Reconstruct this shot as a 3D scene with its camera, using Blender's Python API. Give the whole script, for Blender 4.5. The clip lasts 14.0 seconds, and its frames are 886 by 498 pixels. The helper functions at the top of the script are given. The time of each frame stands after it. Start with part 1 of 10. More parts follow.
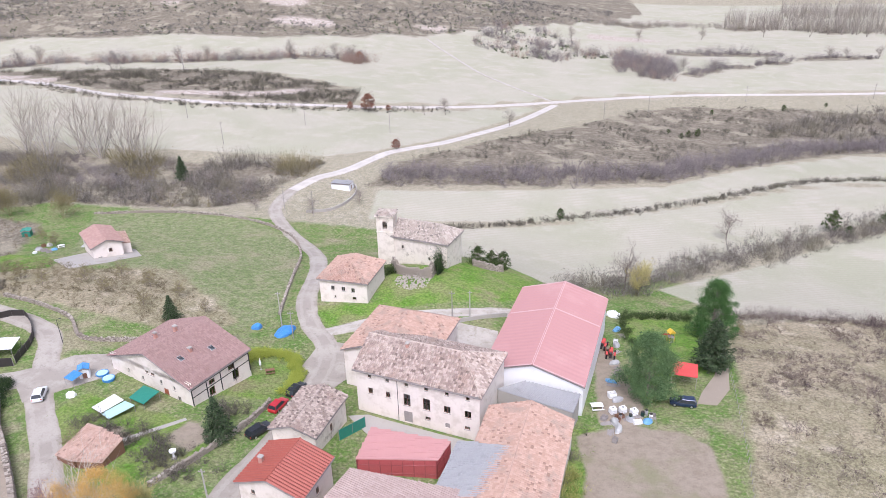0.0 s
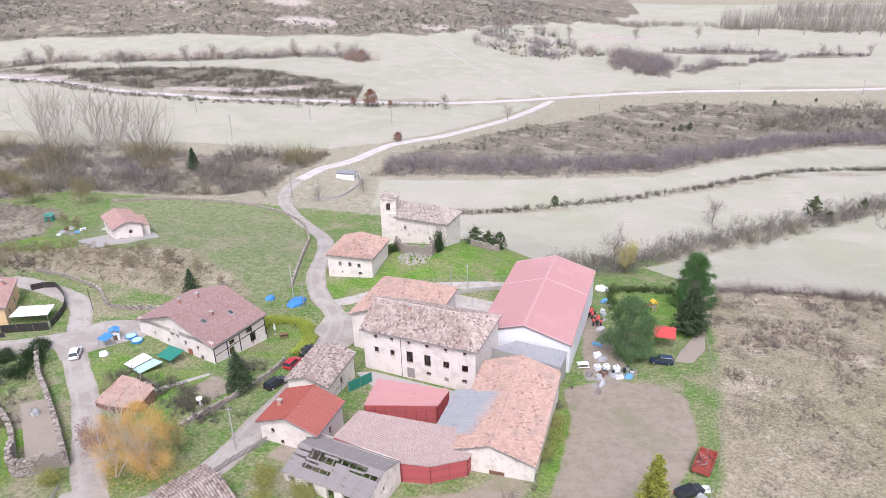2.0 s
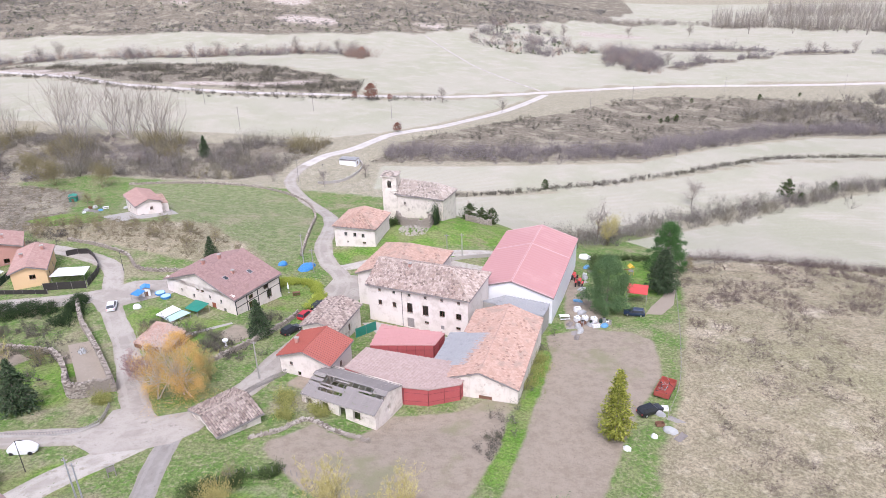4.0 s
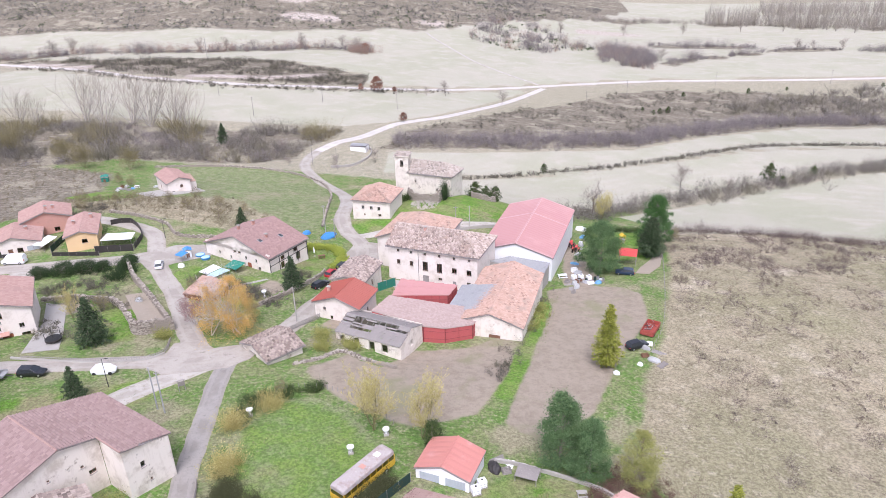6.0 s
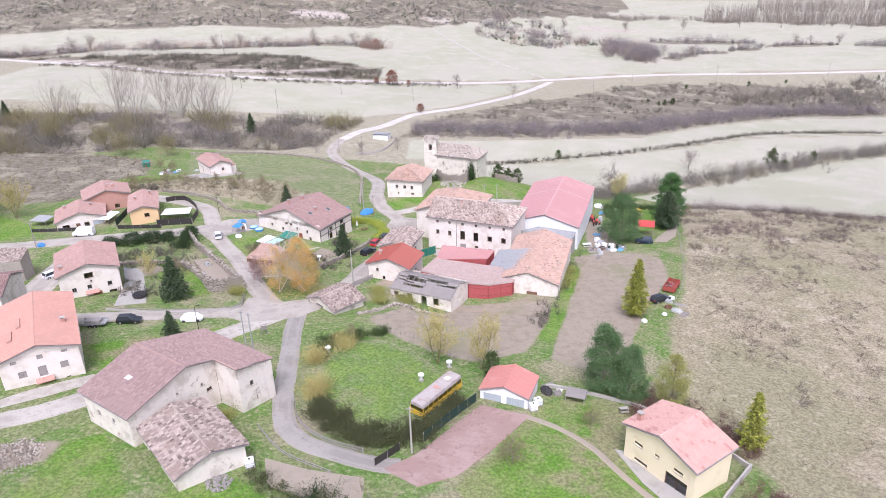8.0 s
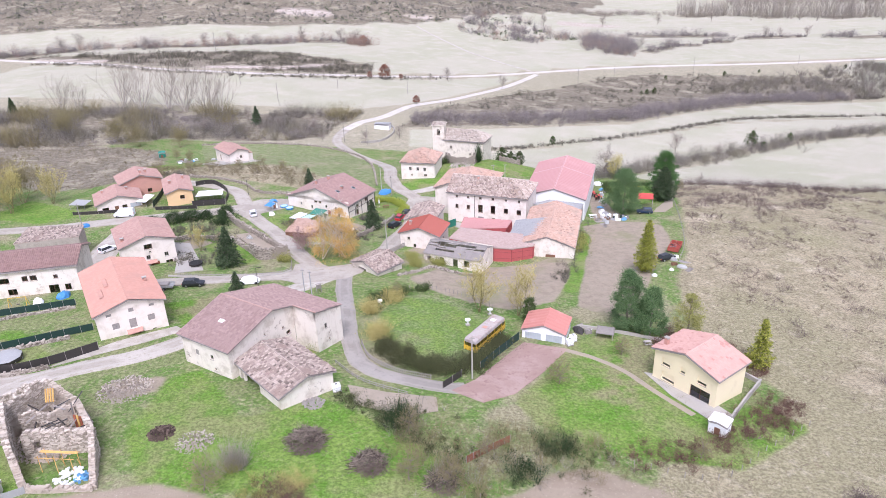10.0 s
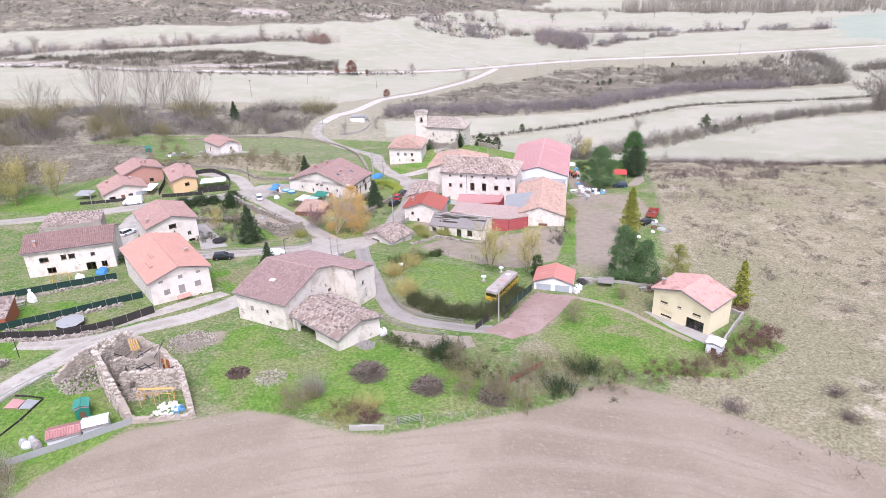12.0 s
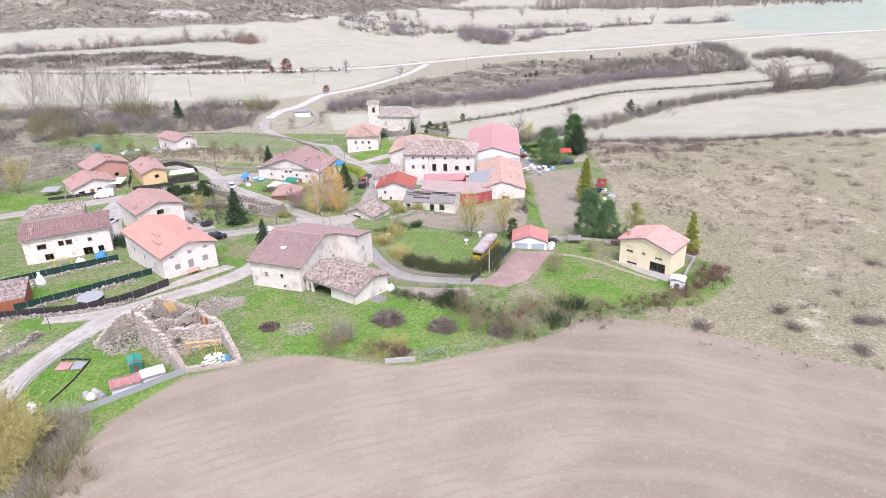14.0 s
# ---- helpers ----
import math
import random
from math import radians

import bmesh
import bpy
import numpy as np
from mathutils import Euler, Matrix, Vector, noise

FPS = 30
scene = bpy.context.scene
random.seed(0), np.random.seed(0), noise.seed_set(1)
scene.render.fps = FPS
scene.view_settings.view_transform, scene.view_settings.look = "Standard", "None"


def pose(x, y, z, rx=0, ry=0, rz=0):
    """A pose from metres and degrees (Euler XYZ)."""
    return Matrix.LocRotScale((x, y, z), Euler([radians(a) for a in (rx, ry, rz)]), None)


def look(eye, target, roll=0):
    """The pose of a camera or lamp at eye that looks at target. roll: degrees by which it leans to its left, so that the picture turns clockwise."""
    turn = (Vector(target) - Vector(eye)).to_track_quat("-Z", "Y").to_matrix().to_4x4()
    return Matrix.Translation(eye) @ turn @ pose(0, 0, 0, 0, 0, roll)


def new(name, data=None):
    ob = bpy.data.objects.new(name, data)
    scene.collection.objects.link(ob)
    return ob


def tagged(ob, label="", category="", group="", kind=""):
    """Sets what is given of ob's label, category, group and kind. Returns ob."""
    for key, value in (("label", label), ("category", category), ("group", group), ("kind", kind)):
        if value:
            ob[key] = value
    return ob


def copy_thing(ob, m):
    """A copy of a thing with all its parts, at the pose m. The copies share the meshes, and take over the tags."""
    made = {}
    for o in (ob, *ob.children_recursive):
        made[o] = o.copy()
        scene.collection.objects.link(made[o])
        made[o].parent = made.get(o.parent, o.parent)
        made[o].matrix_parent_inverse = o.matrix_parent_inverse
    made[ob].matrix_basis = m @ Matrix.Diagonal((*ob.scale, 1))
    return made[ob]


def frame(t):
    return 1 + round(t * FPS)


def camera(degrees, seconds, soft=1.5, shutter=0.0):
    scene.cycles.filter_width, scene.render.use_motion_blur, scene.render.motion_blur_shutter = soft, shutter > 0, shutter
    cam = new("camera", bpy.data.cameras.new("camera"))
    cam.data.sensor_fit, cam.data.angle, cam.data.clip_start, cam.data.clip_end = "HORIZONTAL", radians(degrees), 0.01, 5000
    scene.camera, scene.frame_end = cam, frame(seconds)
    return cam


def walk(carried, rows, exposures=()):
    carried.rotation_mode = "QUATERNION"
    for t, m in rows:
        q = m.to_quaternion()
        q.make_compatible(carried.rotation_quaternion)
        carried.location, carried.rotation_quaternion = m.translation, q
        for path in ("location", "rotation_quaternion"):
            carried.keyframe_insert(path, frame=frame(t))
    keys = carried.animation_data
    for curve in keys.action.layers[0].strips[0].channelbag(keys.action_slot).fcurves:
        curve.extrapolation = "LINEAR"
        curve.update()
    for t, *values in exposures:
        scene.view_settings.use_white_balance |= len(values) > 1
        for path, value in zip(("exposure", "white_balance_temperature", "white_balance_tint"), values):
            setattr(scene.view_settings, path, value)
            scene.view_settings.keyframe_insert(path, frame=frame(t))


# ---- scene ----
cam = camera(65.45, 14.0, soft=0.5)
PATH = [
    (0, (17.39, -27.17, 71.46), (12.04, 17.90, 50.49), -1.41),
    (0.5, (17.66, -29.55, 71.40), (12.28, 15.55, 50.48), -1.39),
    (1, (18.03, -32.50, 71.35), (12.65, 12.61, 50.47), -1.47),
    (1.5, (18.48, -35.65, 71.36), (13.07, 9.44, 50.44), -1.53),
    (2, (19.02, -39.20, 71.28), (13.59, 5.90, 50.38), -1.56),
    (2.5, (19.50, -43.00, 71.20), (14.07, 2.11, 50.33), -1.58),
    (3, (20.08, -47.07, 71.05), (14.66, -1.95, 50.19), -1.62),
    (3.6, (20.80, -52.30, 70.89), (15.43, -7.16, 50.05), -1.62),
    (4.25, (21.41, -58.36, 70.79), (16.14, -13.20, 49.99), -1.53),
    (4.9, (21.51, -64.54, 70.77), (16.34, -19.36, 49.99), -1.43),
    (5.5, (20.84, -70.08, 70.82), (15.75, -24.90, 50.02), -1.38),
    (6, (19.81, -74.53, 70.88), (14.76, -29.36, 50.05), -1.39),
    (6.5, (18.29, -78.93, 70.85), (13.29, -33.77, 49.98), -1.40),
    (7, (16.52, -83.13, 70.86), (11.54, -37.97, 49.99), -1.54),
    (7.5, (14.47, -87.16, 70.87), (9.52, -42.00, 49.98), -1.49),
    (8, (12.14, -91.23, 70.76), (7.30, -46.05, 49.88), -1.52),
    (8.6, (9.25, -96.14, 70.67), (4.69, -50.93, 49.78), -1.58),
    (9.25, (6.02, -101.52, 70.68), (2.04, -56.27, 49.75), -1.70),
    (9.9, (2.58, -106.86, 70.74), (-0.62, -61.58, 49.76), -1.83),
    (10.5, (-0.87, -111.68, 70.79), (-3.25, -66.37, 49.77), -1.90),
    (11, (-3.90, -115.59, 70.80), (-5.51, -70.27, 49.76), -1.93),
    (11.5, (-6.98, -119.46, 70.76), (-7.77, -74.11, 49.71), -1.95),
    (12, (-10.16, -123.09, 70.69), (-9.65, -77.75, 49.61), -1.98),
    (12.5, (-13.54, -126.78, 70.61), (-11.59, -81.49, 49.52), -1.93),
    (13, (-17.06, -130.32, 70.44), (-13.68, -85.12, 49.33), -1.90),
    (13.5, (-20.65, -133.59, 70.25), (-15.68, -88.56, 49.09), -1.87),
    (14, (-24.49, -136.80, 70.20), (-18.32, -91.93, 49.02), -1.95),
]
walk(cam, [(t, look(eye, target, roll)) for t, eye, target, roll in PATH], exposures=[(0, 0.6, 5790, 21), (6, 0.68, 5770, 22), (11, 0.72, 5720, 23), (14, 0.74, 5760, 22)])

# ---------------------------------------------------------------- world and light
world = bpy.data.worlds.new("overcast_sky")
scene.world = world
world.use_nodes = True
wn = world.node_tree
wn.nodes.clear()
sky = wn.nodes.new("ShaderNodeTexSky")
sky.sky_type = "NISHITA"
sky.sun_disc = False
sky.sun_elevation = radians(58)
sky.sun_rotation = radians(176)
sky.air_density, sky.dust_density, sky.ozone_density = 1.0, 4.0, 0.6
veil = wn.nodes.new("ShaderNodeHueSaturation")
veil.inputs["Saturation"].default_value = 0.4
wbg = wn.nodes.new("ShaderNodeBackground")
wbg.inputs["Strength"].default_value = 0.15
wout = wn.nodes.new("ShaderNodeOutputWorld")
wn.links.new(sky.outputs[0], veil.inputs["Color"])
wn.links.new(veil.outputs[0], wbg.inputs[0])
wn.links.new(wbg.outputs[0], wout.inputs[0])

sun = new("sun", bpy.data.lights.new("sun", "SUN"))
sun.data.energy, sun.data.angle, sun.data.color = 1.4, radians(22), (1.0, 0.97, 0.93)
sun.matrix_world = look((6, -78, 118), (0, 0, 0))

# ---------------------------------------------------------------- materials


def nt(name):
    m = bpy.data.materials.new(name)
    m.use_nodes = True
    t = m.node_tree
    return m, t, t.nodes["Principled BSDF"]


def add(t, kind, **values):
    n = t.nodes.new(kind)
    for key, value in values.items():
        n.inputs[key.replace("_", " ")].default_value = value
    return n


def ramp(t, source, low, high):
    r = t.nodes.new("ShaderNodeMapRange")
    r.interpolation_type = "SMOOTHSTEP"
    r.inputs["From Min"].default_value, r.inputs["From Max"].default_value = low, high
    t.links.new(source, r.inputs["Value"])
    return r.outputs[0]


def blend(t, factor, a, b):
    """Mix of two colours, each a tuple or a socket."""
    n = t.nodes.new("ShaderNodeMix")
    n.data_type = "RGBA"
    if isinstance(factor, float):
        n.inputs[0].default_value = factor
    else:
        t.links.new(factor, n.inputs[0])
    for socket, value in ((n.inputs[6], a), (n.inputs[7], b)):
        if isinstance(value, tuple):
            socket.default_value = (*value, 1)
        else:
            t.links.new(value, socket)
    return n.outputs[2]


def noisy(t, vector, scale, detail=5.0, rough=0.6):
    n = add(t, "ShaderNodeTexNoise", Scale=scale, Detail=detail, Roughness=rough)
    t.links.new(vector, n.inputs["Vector"])
    return n.outputs["Fac"]


def coords(t, kind="Object"):
    return t.nodes.new("ShaderNodeTexCoord").outputs[kind]


def bumped(t, bsdf, height, strength, distance):
    b = add(t, "ShaderNodeBump", Strength=strength, Distance=distance)
    t.links.new(height, b.inputs["Height"])
    t.links.new(b.outputs[0], bsdf.inputs["Normal"])


def surface(name, base, stain, wear, size=0.6, fine=9.0, rough=0.85, bump=0.3, metal=0.0, stained=0.5):
    """A weathered surface: a base colour, broad stains and fine worn specks."""
    m, t, b = nt(name)
    v = coords(t)
    broad = noisy(t, v, size, 6.0)
    small = noisy(t, v, fine, 4.0, 0.7)
    c = blend(t, ramp(t, broad, 0.62 - 0.22 * stained, 0.78), base, stain)
    c = blend(t, ramp(t, small, 0.52, 0.78), c, wear)
    t.links.new(c, b.inputs["Base Color"])
    b.inputs["Roughness"].default_value = rough
    b.inputs["Metallic"].default_value = metal
    bumped(t, b, small, bump, 0.03)
    return m


def plaster(name, base, stain, stone, bared=0.3, streak=0.4, size=0.55):
    """Lime render on rubble: blotches, rain streaks, and patches where the stones show."""
    m, t, b = nt(name)
    v = coords(t)
    broad = noisy(t, v, size, 6.0, 0.65)
    patch = noisy(t, v, 0.42, 7.0, 0.7)
    grain = noisy(t, v, 7.0, 5.0, 0.7)
    tall = t.nodes.new("ShaderNodeMapping")
    tall.inputs["Scale"].default_value = (1.0, 1.0, 0.12)
    t.links.new(v, tall.inputs["Vector"])
    runs = noisy(t, tall.outputs[0], 1.5, 5.0, 0.7)
    cells = add(t, "ShaderNodeTexVoronoi", Scale=3.4)
    t.links.new(v, cells.inputs["Vector"])
    tone = t.nodes.new("ShaderNodeSeparateColor")
    t.links.new(cells.outputs["Color"], tone.inputs[0])
    rubble = blend(t, tone.outputs[0], tuple(0.72 * q for q in stone), tuple(min(0.85, 1.2 * q) for q in stone))
    col = blend(t, ramp(t, broad, 0.46, 0.7), base, stain)
    wet = t.nodes.new("ShaderNodeMath")
    wet.operation = "MULTIPLY"
    t.links.new(ramp(t, runs, 0.52, 0.72), wet.inputs[0])
    wet.inputs[1].default_value = streak
    col = blend(t, wet.outputs[0], col, stain)
    col = blend(t, ramp(t, grain, 0.55, 0.8), col, tuple(0.9 * q for q in base))
    col = blend(t, ramp(t, patch, 0.72 - 0.3 * bared, 0.78 - 0.28 * bared), col, rubble)
    t.links.new(col, b.inputs["Base Color"])
    b.inputs["Roughness"].default_value = 0.9
    bumped(t, b, grain, 0.4, 0.03)
    return m


def roadway(name, base, worn, verge, centre, patches=0.5):
    """A worn way: paler wheel tracks, a dirtier middle, gritty edges, mended patches."""
    m, t, b = nt(name)
    v = coords(t)
    a = t.nodes.new("ShaderNodeAttribute")
    a.attribute_name = "across"
    broad = noisy(t, v, 0.22, 6.0, 0.65)
    mid = noisy(t, v, 0.9, 6.0, 0.7)
    grain = noisy(t, v, 5.0, 5.0, 0.75)
    wob = t.nodes.new("ShaderNodeMath")
    wob.operation = "MULTIPLY_ADD"
    t.links.new(mid, wob.inputs[0])
    wob.inputs[1].default_value = 0.5
    t.links.new(a.outputs["Fac"], wob.inputs[2])
    col = blend(t, ramp(t, broad, 0.42, 0.62), base, worn)
    col = blend(t, ramp(t, mid, 0.6 - 0.1 * patches, 0.7), col, centre)
    # across: 0 in the middle, 1 at the edge
    track = t.nodes.new("ShaderNodeMath")
    track.operation = "COMPARE"
    t.links.new(wob.outputs[0], track.inputs[0])
    track.inputs[1].default_value, track.inputs[2].default_value = 0.75, 0.14
    soft = t.nodes.new("ShaderNodeMath")
    soft.operation = "MULTIPLY"
    t.links.new(track.outputs[0], soft.inputs[0])
    soft.inputs[1].default_value = 0.55
    col = blend(t, soft.outputs[0], col, worn)
    col = blend(t, ramp(t, wob.outputs[0], 1.0, 1.3), col, verge)
    col = blend(t, ramp(t, grain, 0.5, 0.8), col, tuple(0.8 * q for q in base))
    t.links.new(col, b.inputs["Base Color"])
    b.inputs["Roughness"].default_value = 0.9
    bumped(t, b, grain, 0.3, 0.03)
    return m


def tiled(name, a, b_, c, moss=(0.16, 0.15, 0.12), mossy=0.3, rough=0.8, odd=False, flaked=None):
    """Clay roof tiles: each tile its own shade, patches of newer tiles, and lichen."""
    m, t, b = nt(name)
    uv = coords(t, "UV")
    cell = t.nodes.new("ShaderNodeVectorMath")
    cell.operation = "FLOOR"
    t.links.new(uv, cell.inputs[0])
    white = t.nodes.new("ShaderNodeTexWhiteNoise")
    white.noise_dimensions = "2D"
    t.links.new(cell.outputs[0], white.inputs["Vector"])
    v = coords(t)
    broad = noisy(t, v, 0.35, 5.0, 0.65)
    grain = noisy(t, v, 6.0, 5.0, 0.7)
    col = blend(t, ramp(t, white.outputs["Value"], -0.2 if odd else -0.35, 1.2 if odd else 1.35), a, b_)
    col = blend(t, ramp(t, broad, 0.5, 0.66), col, c)
    if odd:
        col = blend(t, ramp(t, white.outputs["Value"], 0.93, 0.97), col, tuple(0.72 * q for q in a))
    if flaked:
        rows = t.nodes.new("ShaderNodeMapping")
        rows.inputs["Scale"].default_value = (0.5, 0.16, 1.0)
        t.links.new(cell.outputs[0], rows.inputs["Vector"])
        col = blend(t, ramp(t, noisy(t, rows.outputs[0], 1.0, 3.0, 0.6), 0.57, 0.6), col, flaked)
    lichen = t.nodes.new("ShaderNodeMath")
    lichen.operation = "MULTIPLY"
    t.links.new(ramp(t, grain, 0.45, 0.7), lichen.inputs[0])
    lichen.inputs[1].default_value = mossy
    col = blend(t, lichen.outputs[0], col, moss)
    t.links.new(col, b.inputs["Base Color"])
    b.inputs["Roughness"].default_value = rough
    bumped(t, b, grain, 0.3, 0.02)
    return m


def glassy(name, tint=(0.6, 0.68, 0.7)):
    m, t, b = nt(name)
    b.inputs["Base Color"].default_value = (*tint, 1)
    b.inputs["Roughness"].default_value = 0.04
    b.inputs["Transmission Weight"].default_value = 1.0
    b.inputs["IOR"].default_value = 1.45
    return m


M_PLASTER = plaster("white_plaster", (0.75, 0.675, 0.605), (0.62, 0.545, 0.465), (0.52, 0.45, 0.375), 0.12, 0.35)
M_OLDWALL = plaster("old_plaster", (0.75, 0.685, 0.6), (0.55, 0.48, 0.395), (0.46, 0.395, 0.325), 0.42, 0.55)
M_CREAM = surface("cream_plaster", (0.78, 0.68, 0.46), (0.7, 0.6, 0.4), (0.74, 0.65, 0.46), 0.4, 6.0, stained=0.3)
M_ORANGEWALL = surface("orange_plaster", (0.72, 0.5, 0.27), (0.62, 0.43, 0.24), (0.66, 0.48, 0.28), 0.4, 6.0, stained=0.3)
M_STONE = surface("rubble_stone", (0.36, 0.32, 0.27), (0.25, 0.22, 0.185), (0.45, 0.405, 0.35), 1.2, 3.0, bump=0.8, stained=0.8)
M_CHURCH = plaster("church_stone", (0.72, 0.65, 0.56), (0.55, 0.485, 0.4), (0.53, 0.465, 0.385), 0.5, 0.45)
M_BRICK = surface("pink_brick_wall", (0.5, 0.27, 0.21), (0.42, 0.24, 0.19), (0.55, 0.35, 0.28), 0.8, 9.0)
M_TILE_OLD = tiled("old_clay_tile", (0.27, 0.2, 0.165), (0.56, 0.465, 0.395), (0.37, 0.275, 0.22), mossy=0.4, odd=True)
M_TILE_GREY = tiled("bleached_church_tile", (0.29, 0.245, 0.205), (0.53, 0.46, 0.39), (0.39, 0.325, 0.27), mossy=0.35, odd=True)
M_TILE_ORANGE = tiled("patched_orange_tile", (0.38, 0.24, 0.18), (0.5, 0.345, 0.27), (0.34, 0.25, 0.2), mossy=0.3, odd=True)
M_TILE_MAUVE = tiled("mauve_tile", (0.235, 0.155, 0.138), (0.34, 0.24, 0.215), (0.29, 0.2, 0.178), mossy=0.15)
M_TILE_PLUM = tiled("plum_tile", (0.25, 0.155, 0.135), (0.34, 0.225, 0.2), (0.3, 0.195, 0.175), mossy=0.16)
M_TILE_FADED = tiled("faded_coral_tile", (0.51, 0.31, 0.26), (0.55, 0.35, 0.295), (0.49, 0.29, 0.245), mossy=0.08, flaked=(0.43, 0.235, 0.2))
M_TILE_PINK = tiled("pink_tile", (0.32, 0.195, 0.162), (0.4, 0.26, 0.22), (0.32, 0.205, 0.175), mossy=0.12)
M_TILE_CORAL = tiled("coral_tile", (0.44, 0.235, 0.18), (0.48, 0.27, 0.21), (0.42, 0.24, 0.19), mossy=0.06)
M_TILE_BROWN = tiled("weathered_brown_tile", (0.19, 0.142, 0.118), (0.47, 0.385, 0.325), (0.27, 0.2, 0.165), mossy=0.4, odd=True)
M_STRIP = surface("pale_pink_sheet", (0.56, 0.37, 0.355), (0.5, 0.31, 0.3), (0.6, 0.43, 0.415), 0.3, 3.0, rough=0.6, bump=0.05)
M_TILE_RED = surface("red_metal_roof", (0.3, 0.075, 0.05), (0.25, 0.065, 0.045), (0.36, 0.11, 0.08), 0.3, 5.0, rough=0.6)
M_SHEDRED = surface("faded_pink_metal", (0.48, 0.25, 0.232), (0.54, 0.31, 0.288), (0.45, 0.225, 0.208), 0.12, 2.0, rough=0.55, bump=0.05)
M_GARAGE = surface("coral_metal_roof", (0.5, 0.21, 0.17), (0.58, 0.31, 0.27), (0.46, 0.18, 0.145), 0.4, 3.0, rough=0.55, bump=0.05)
M_REDSHEET = surface("red_metal_sheet", (0.42, 0.09, 0.09), (0.36, 0.09, 0.09), (0.47, 0.13, 0.12), 0.4, 5.0, rough=0.6, bump=0.1)
M_SHEET = surface("grey_sheet", (0.33, 0.33, 0.325), (0.25, 0.25, 0.245), (0.43, 0.43, 0.42), 0.7, 5.0, rough=0.6)
M_WHITE = surface("white_paint", (0.8, 0.8, 0.79), (0.7, 0.7, 0.69), (0.75, 0.75, 0.74), 0.5, 6.0, rough=0.6, bump=0.05, stained=0.2)
M_CONCRETE = surface("concrete", (0.38, 0.355, 0.315), (0.3, 0.275, 0.24), (0.46, 0.43, 0.385), 0.4, 6.0)
M_WOOD = surface("brown_timber", (0.2, 0.1, 0.06), (0.14, 0.08, 0.05), (0.28, 0.16, 0.1), 1.5, 12.0)
M_GREYWOOD = surface("grey_timber", (0.3, 0.27, 0.25), (0.2, 0.18, 0.17), (0.42, 0.39, 0.36), 1.5, 8.0)
M_DARK = surface("dark_paint", (0.035, 0.03, 0.028), (0.05, 0.04, 0.035), (0.06, 0.05, 0.045), 1.5, 8.0, rough=0.6)
M_GREEN = surface("green_paint", (0.02, 0.2, 0.14), (0.03, 0.16, 0.12), (0.05, 0.25, 0.18), 0.8, 6.0, rough=0.6)
M_GLASS = glassy("window_glass", (0.5, 0.55, 0.57))
M_METALDOOR = surface("grey_metal_door", (0.42, 0.45, 0.48), (0.36, 0.39, 0.42), (0.48, 0.5, 0.53), 0.5, 4.0, rough=0.5, bump=0.05)
M_ASPHALT = roadway("worn_asphalt", (0.325, 0.288, 0.24), (0.41, 0.37, 0.315), (0.27, 0.236, 0.17), (0.26, 0.23, 0.192))
M_PALEROAD = roadway("bleached_road", (0.47, 0.435, 0.385), (0.56, 0.52, 0.47), (0.37, 0.338, 0.265), (0.42, 0.385, 0.335))
M_LANE = roadway("dark_worn_asphalt", (0.26, 0.235, 0.205), (0.33, 0.3, 0.265), (0.31, 0.272, 0.21), (0.2, 0.18, 0.155))
M_TRACK = roadway("pale_gravel_track", (0.37, 0.332, 0.28), (0.47, 0.43, 0.372), (0.29, 0.262, 0.18), (0.29, 0.262, 0.2), 1.0)
M_PAVING = roadway("red_paving", (0.31, 0.208, 0.175), (0.37, 0.265, 0.228), (0.29, 0.215, 0.175), (0.26, 0.16, 0.135), 0.8)

M_CLAY = surface("trodden_clay", (0.32, 0.268, 0.205), (0.265, 0.225, 0.17), (0.385, 0.33, 0.26), 0.3, 3.0)

# ---------------------------------------------------------------- helpers for meshes


def part(name, bm, material, parent=None, label=""):
    me = bpy.data.meshes.new(name)
    bm.to_mesh(me)
    bm.free()
    me.materials.append(material)
    ob = new(name, me)
    ob.parent = parent
    if label:
        ob["label"] = label
    return ob


def from_arrays(name, verts, faces, material, parent=None, label="", smooth=False, uv=None):
    me = bpy.data.meshes.new(name)
    verts = np.asarray(verts, float)
    faces = np.asarray(faces, int)
    me.vertices.add(len(verts))
    me.vertices.foreach_set("co", verts.ravel())
    k = faces.shape[1]
    me.loops.add(faces.size)
    me.loops.foreach_set("vertex_index", faces.ravel())
    me.polygons.add(len(faces))
    me.polygons.foreach_set("loop_start", np.arange(0, faces.size, k))
    if uv is not None:
        layer = me.uv_layers.new(name="tile")
        layer.data.foreach_set("uv", np.asarray(uv, float).ravel())
    me.update(calc_edges=True)
    me.polygons.foreach_set("use_smooth", np.full(len(faces), bool(smooth)))
    me.materials.append(material)
    ob = new(name, me)
    ob.parent = parent
    if label:
        ob["label"] = label
    return ob


def thing(name, m, label, category, group="", kind=""):
    ob = new(name)
    ob.empty_display_size = 0.5
    ob.matrix_world = m
    return tagged(ob, label, category, group, kind)


def box(bm, x0, x1, y0, y1, z0, z1, bevel=0.0):
    vs = [bm.verts.new((x, y, z)) for z in (z0, z1) for x, y in ((x0, y0), (x1, y0), (x1, y1), (x0, y1))]
    fs = [bm.faces.new([vs[i] for i in f]) for f in ((3, 2, 1, 0), (4, 5, 6, 7), (0, 1, 5, 4), (1, 2, 6, 5), (2, 3, 7, 6), (3, 0, 4, 7))]
    if bevel:
        edges = list({e for f in fs for e in f.edges})
        bmesh.ops.bevel(bm, geom=edges, offset=bevel, segments=1, affect="EDGES")
    return vs


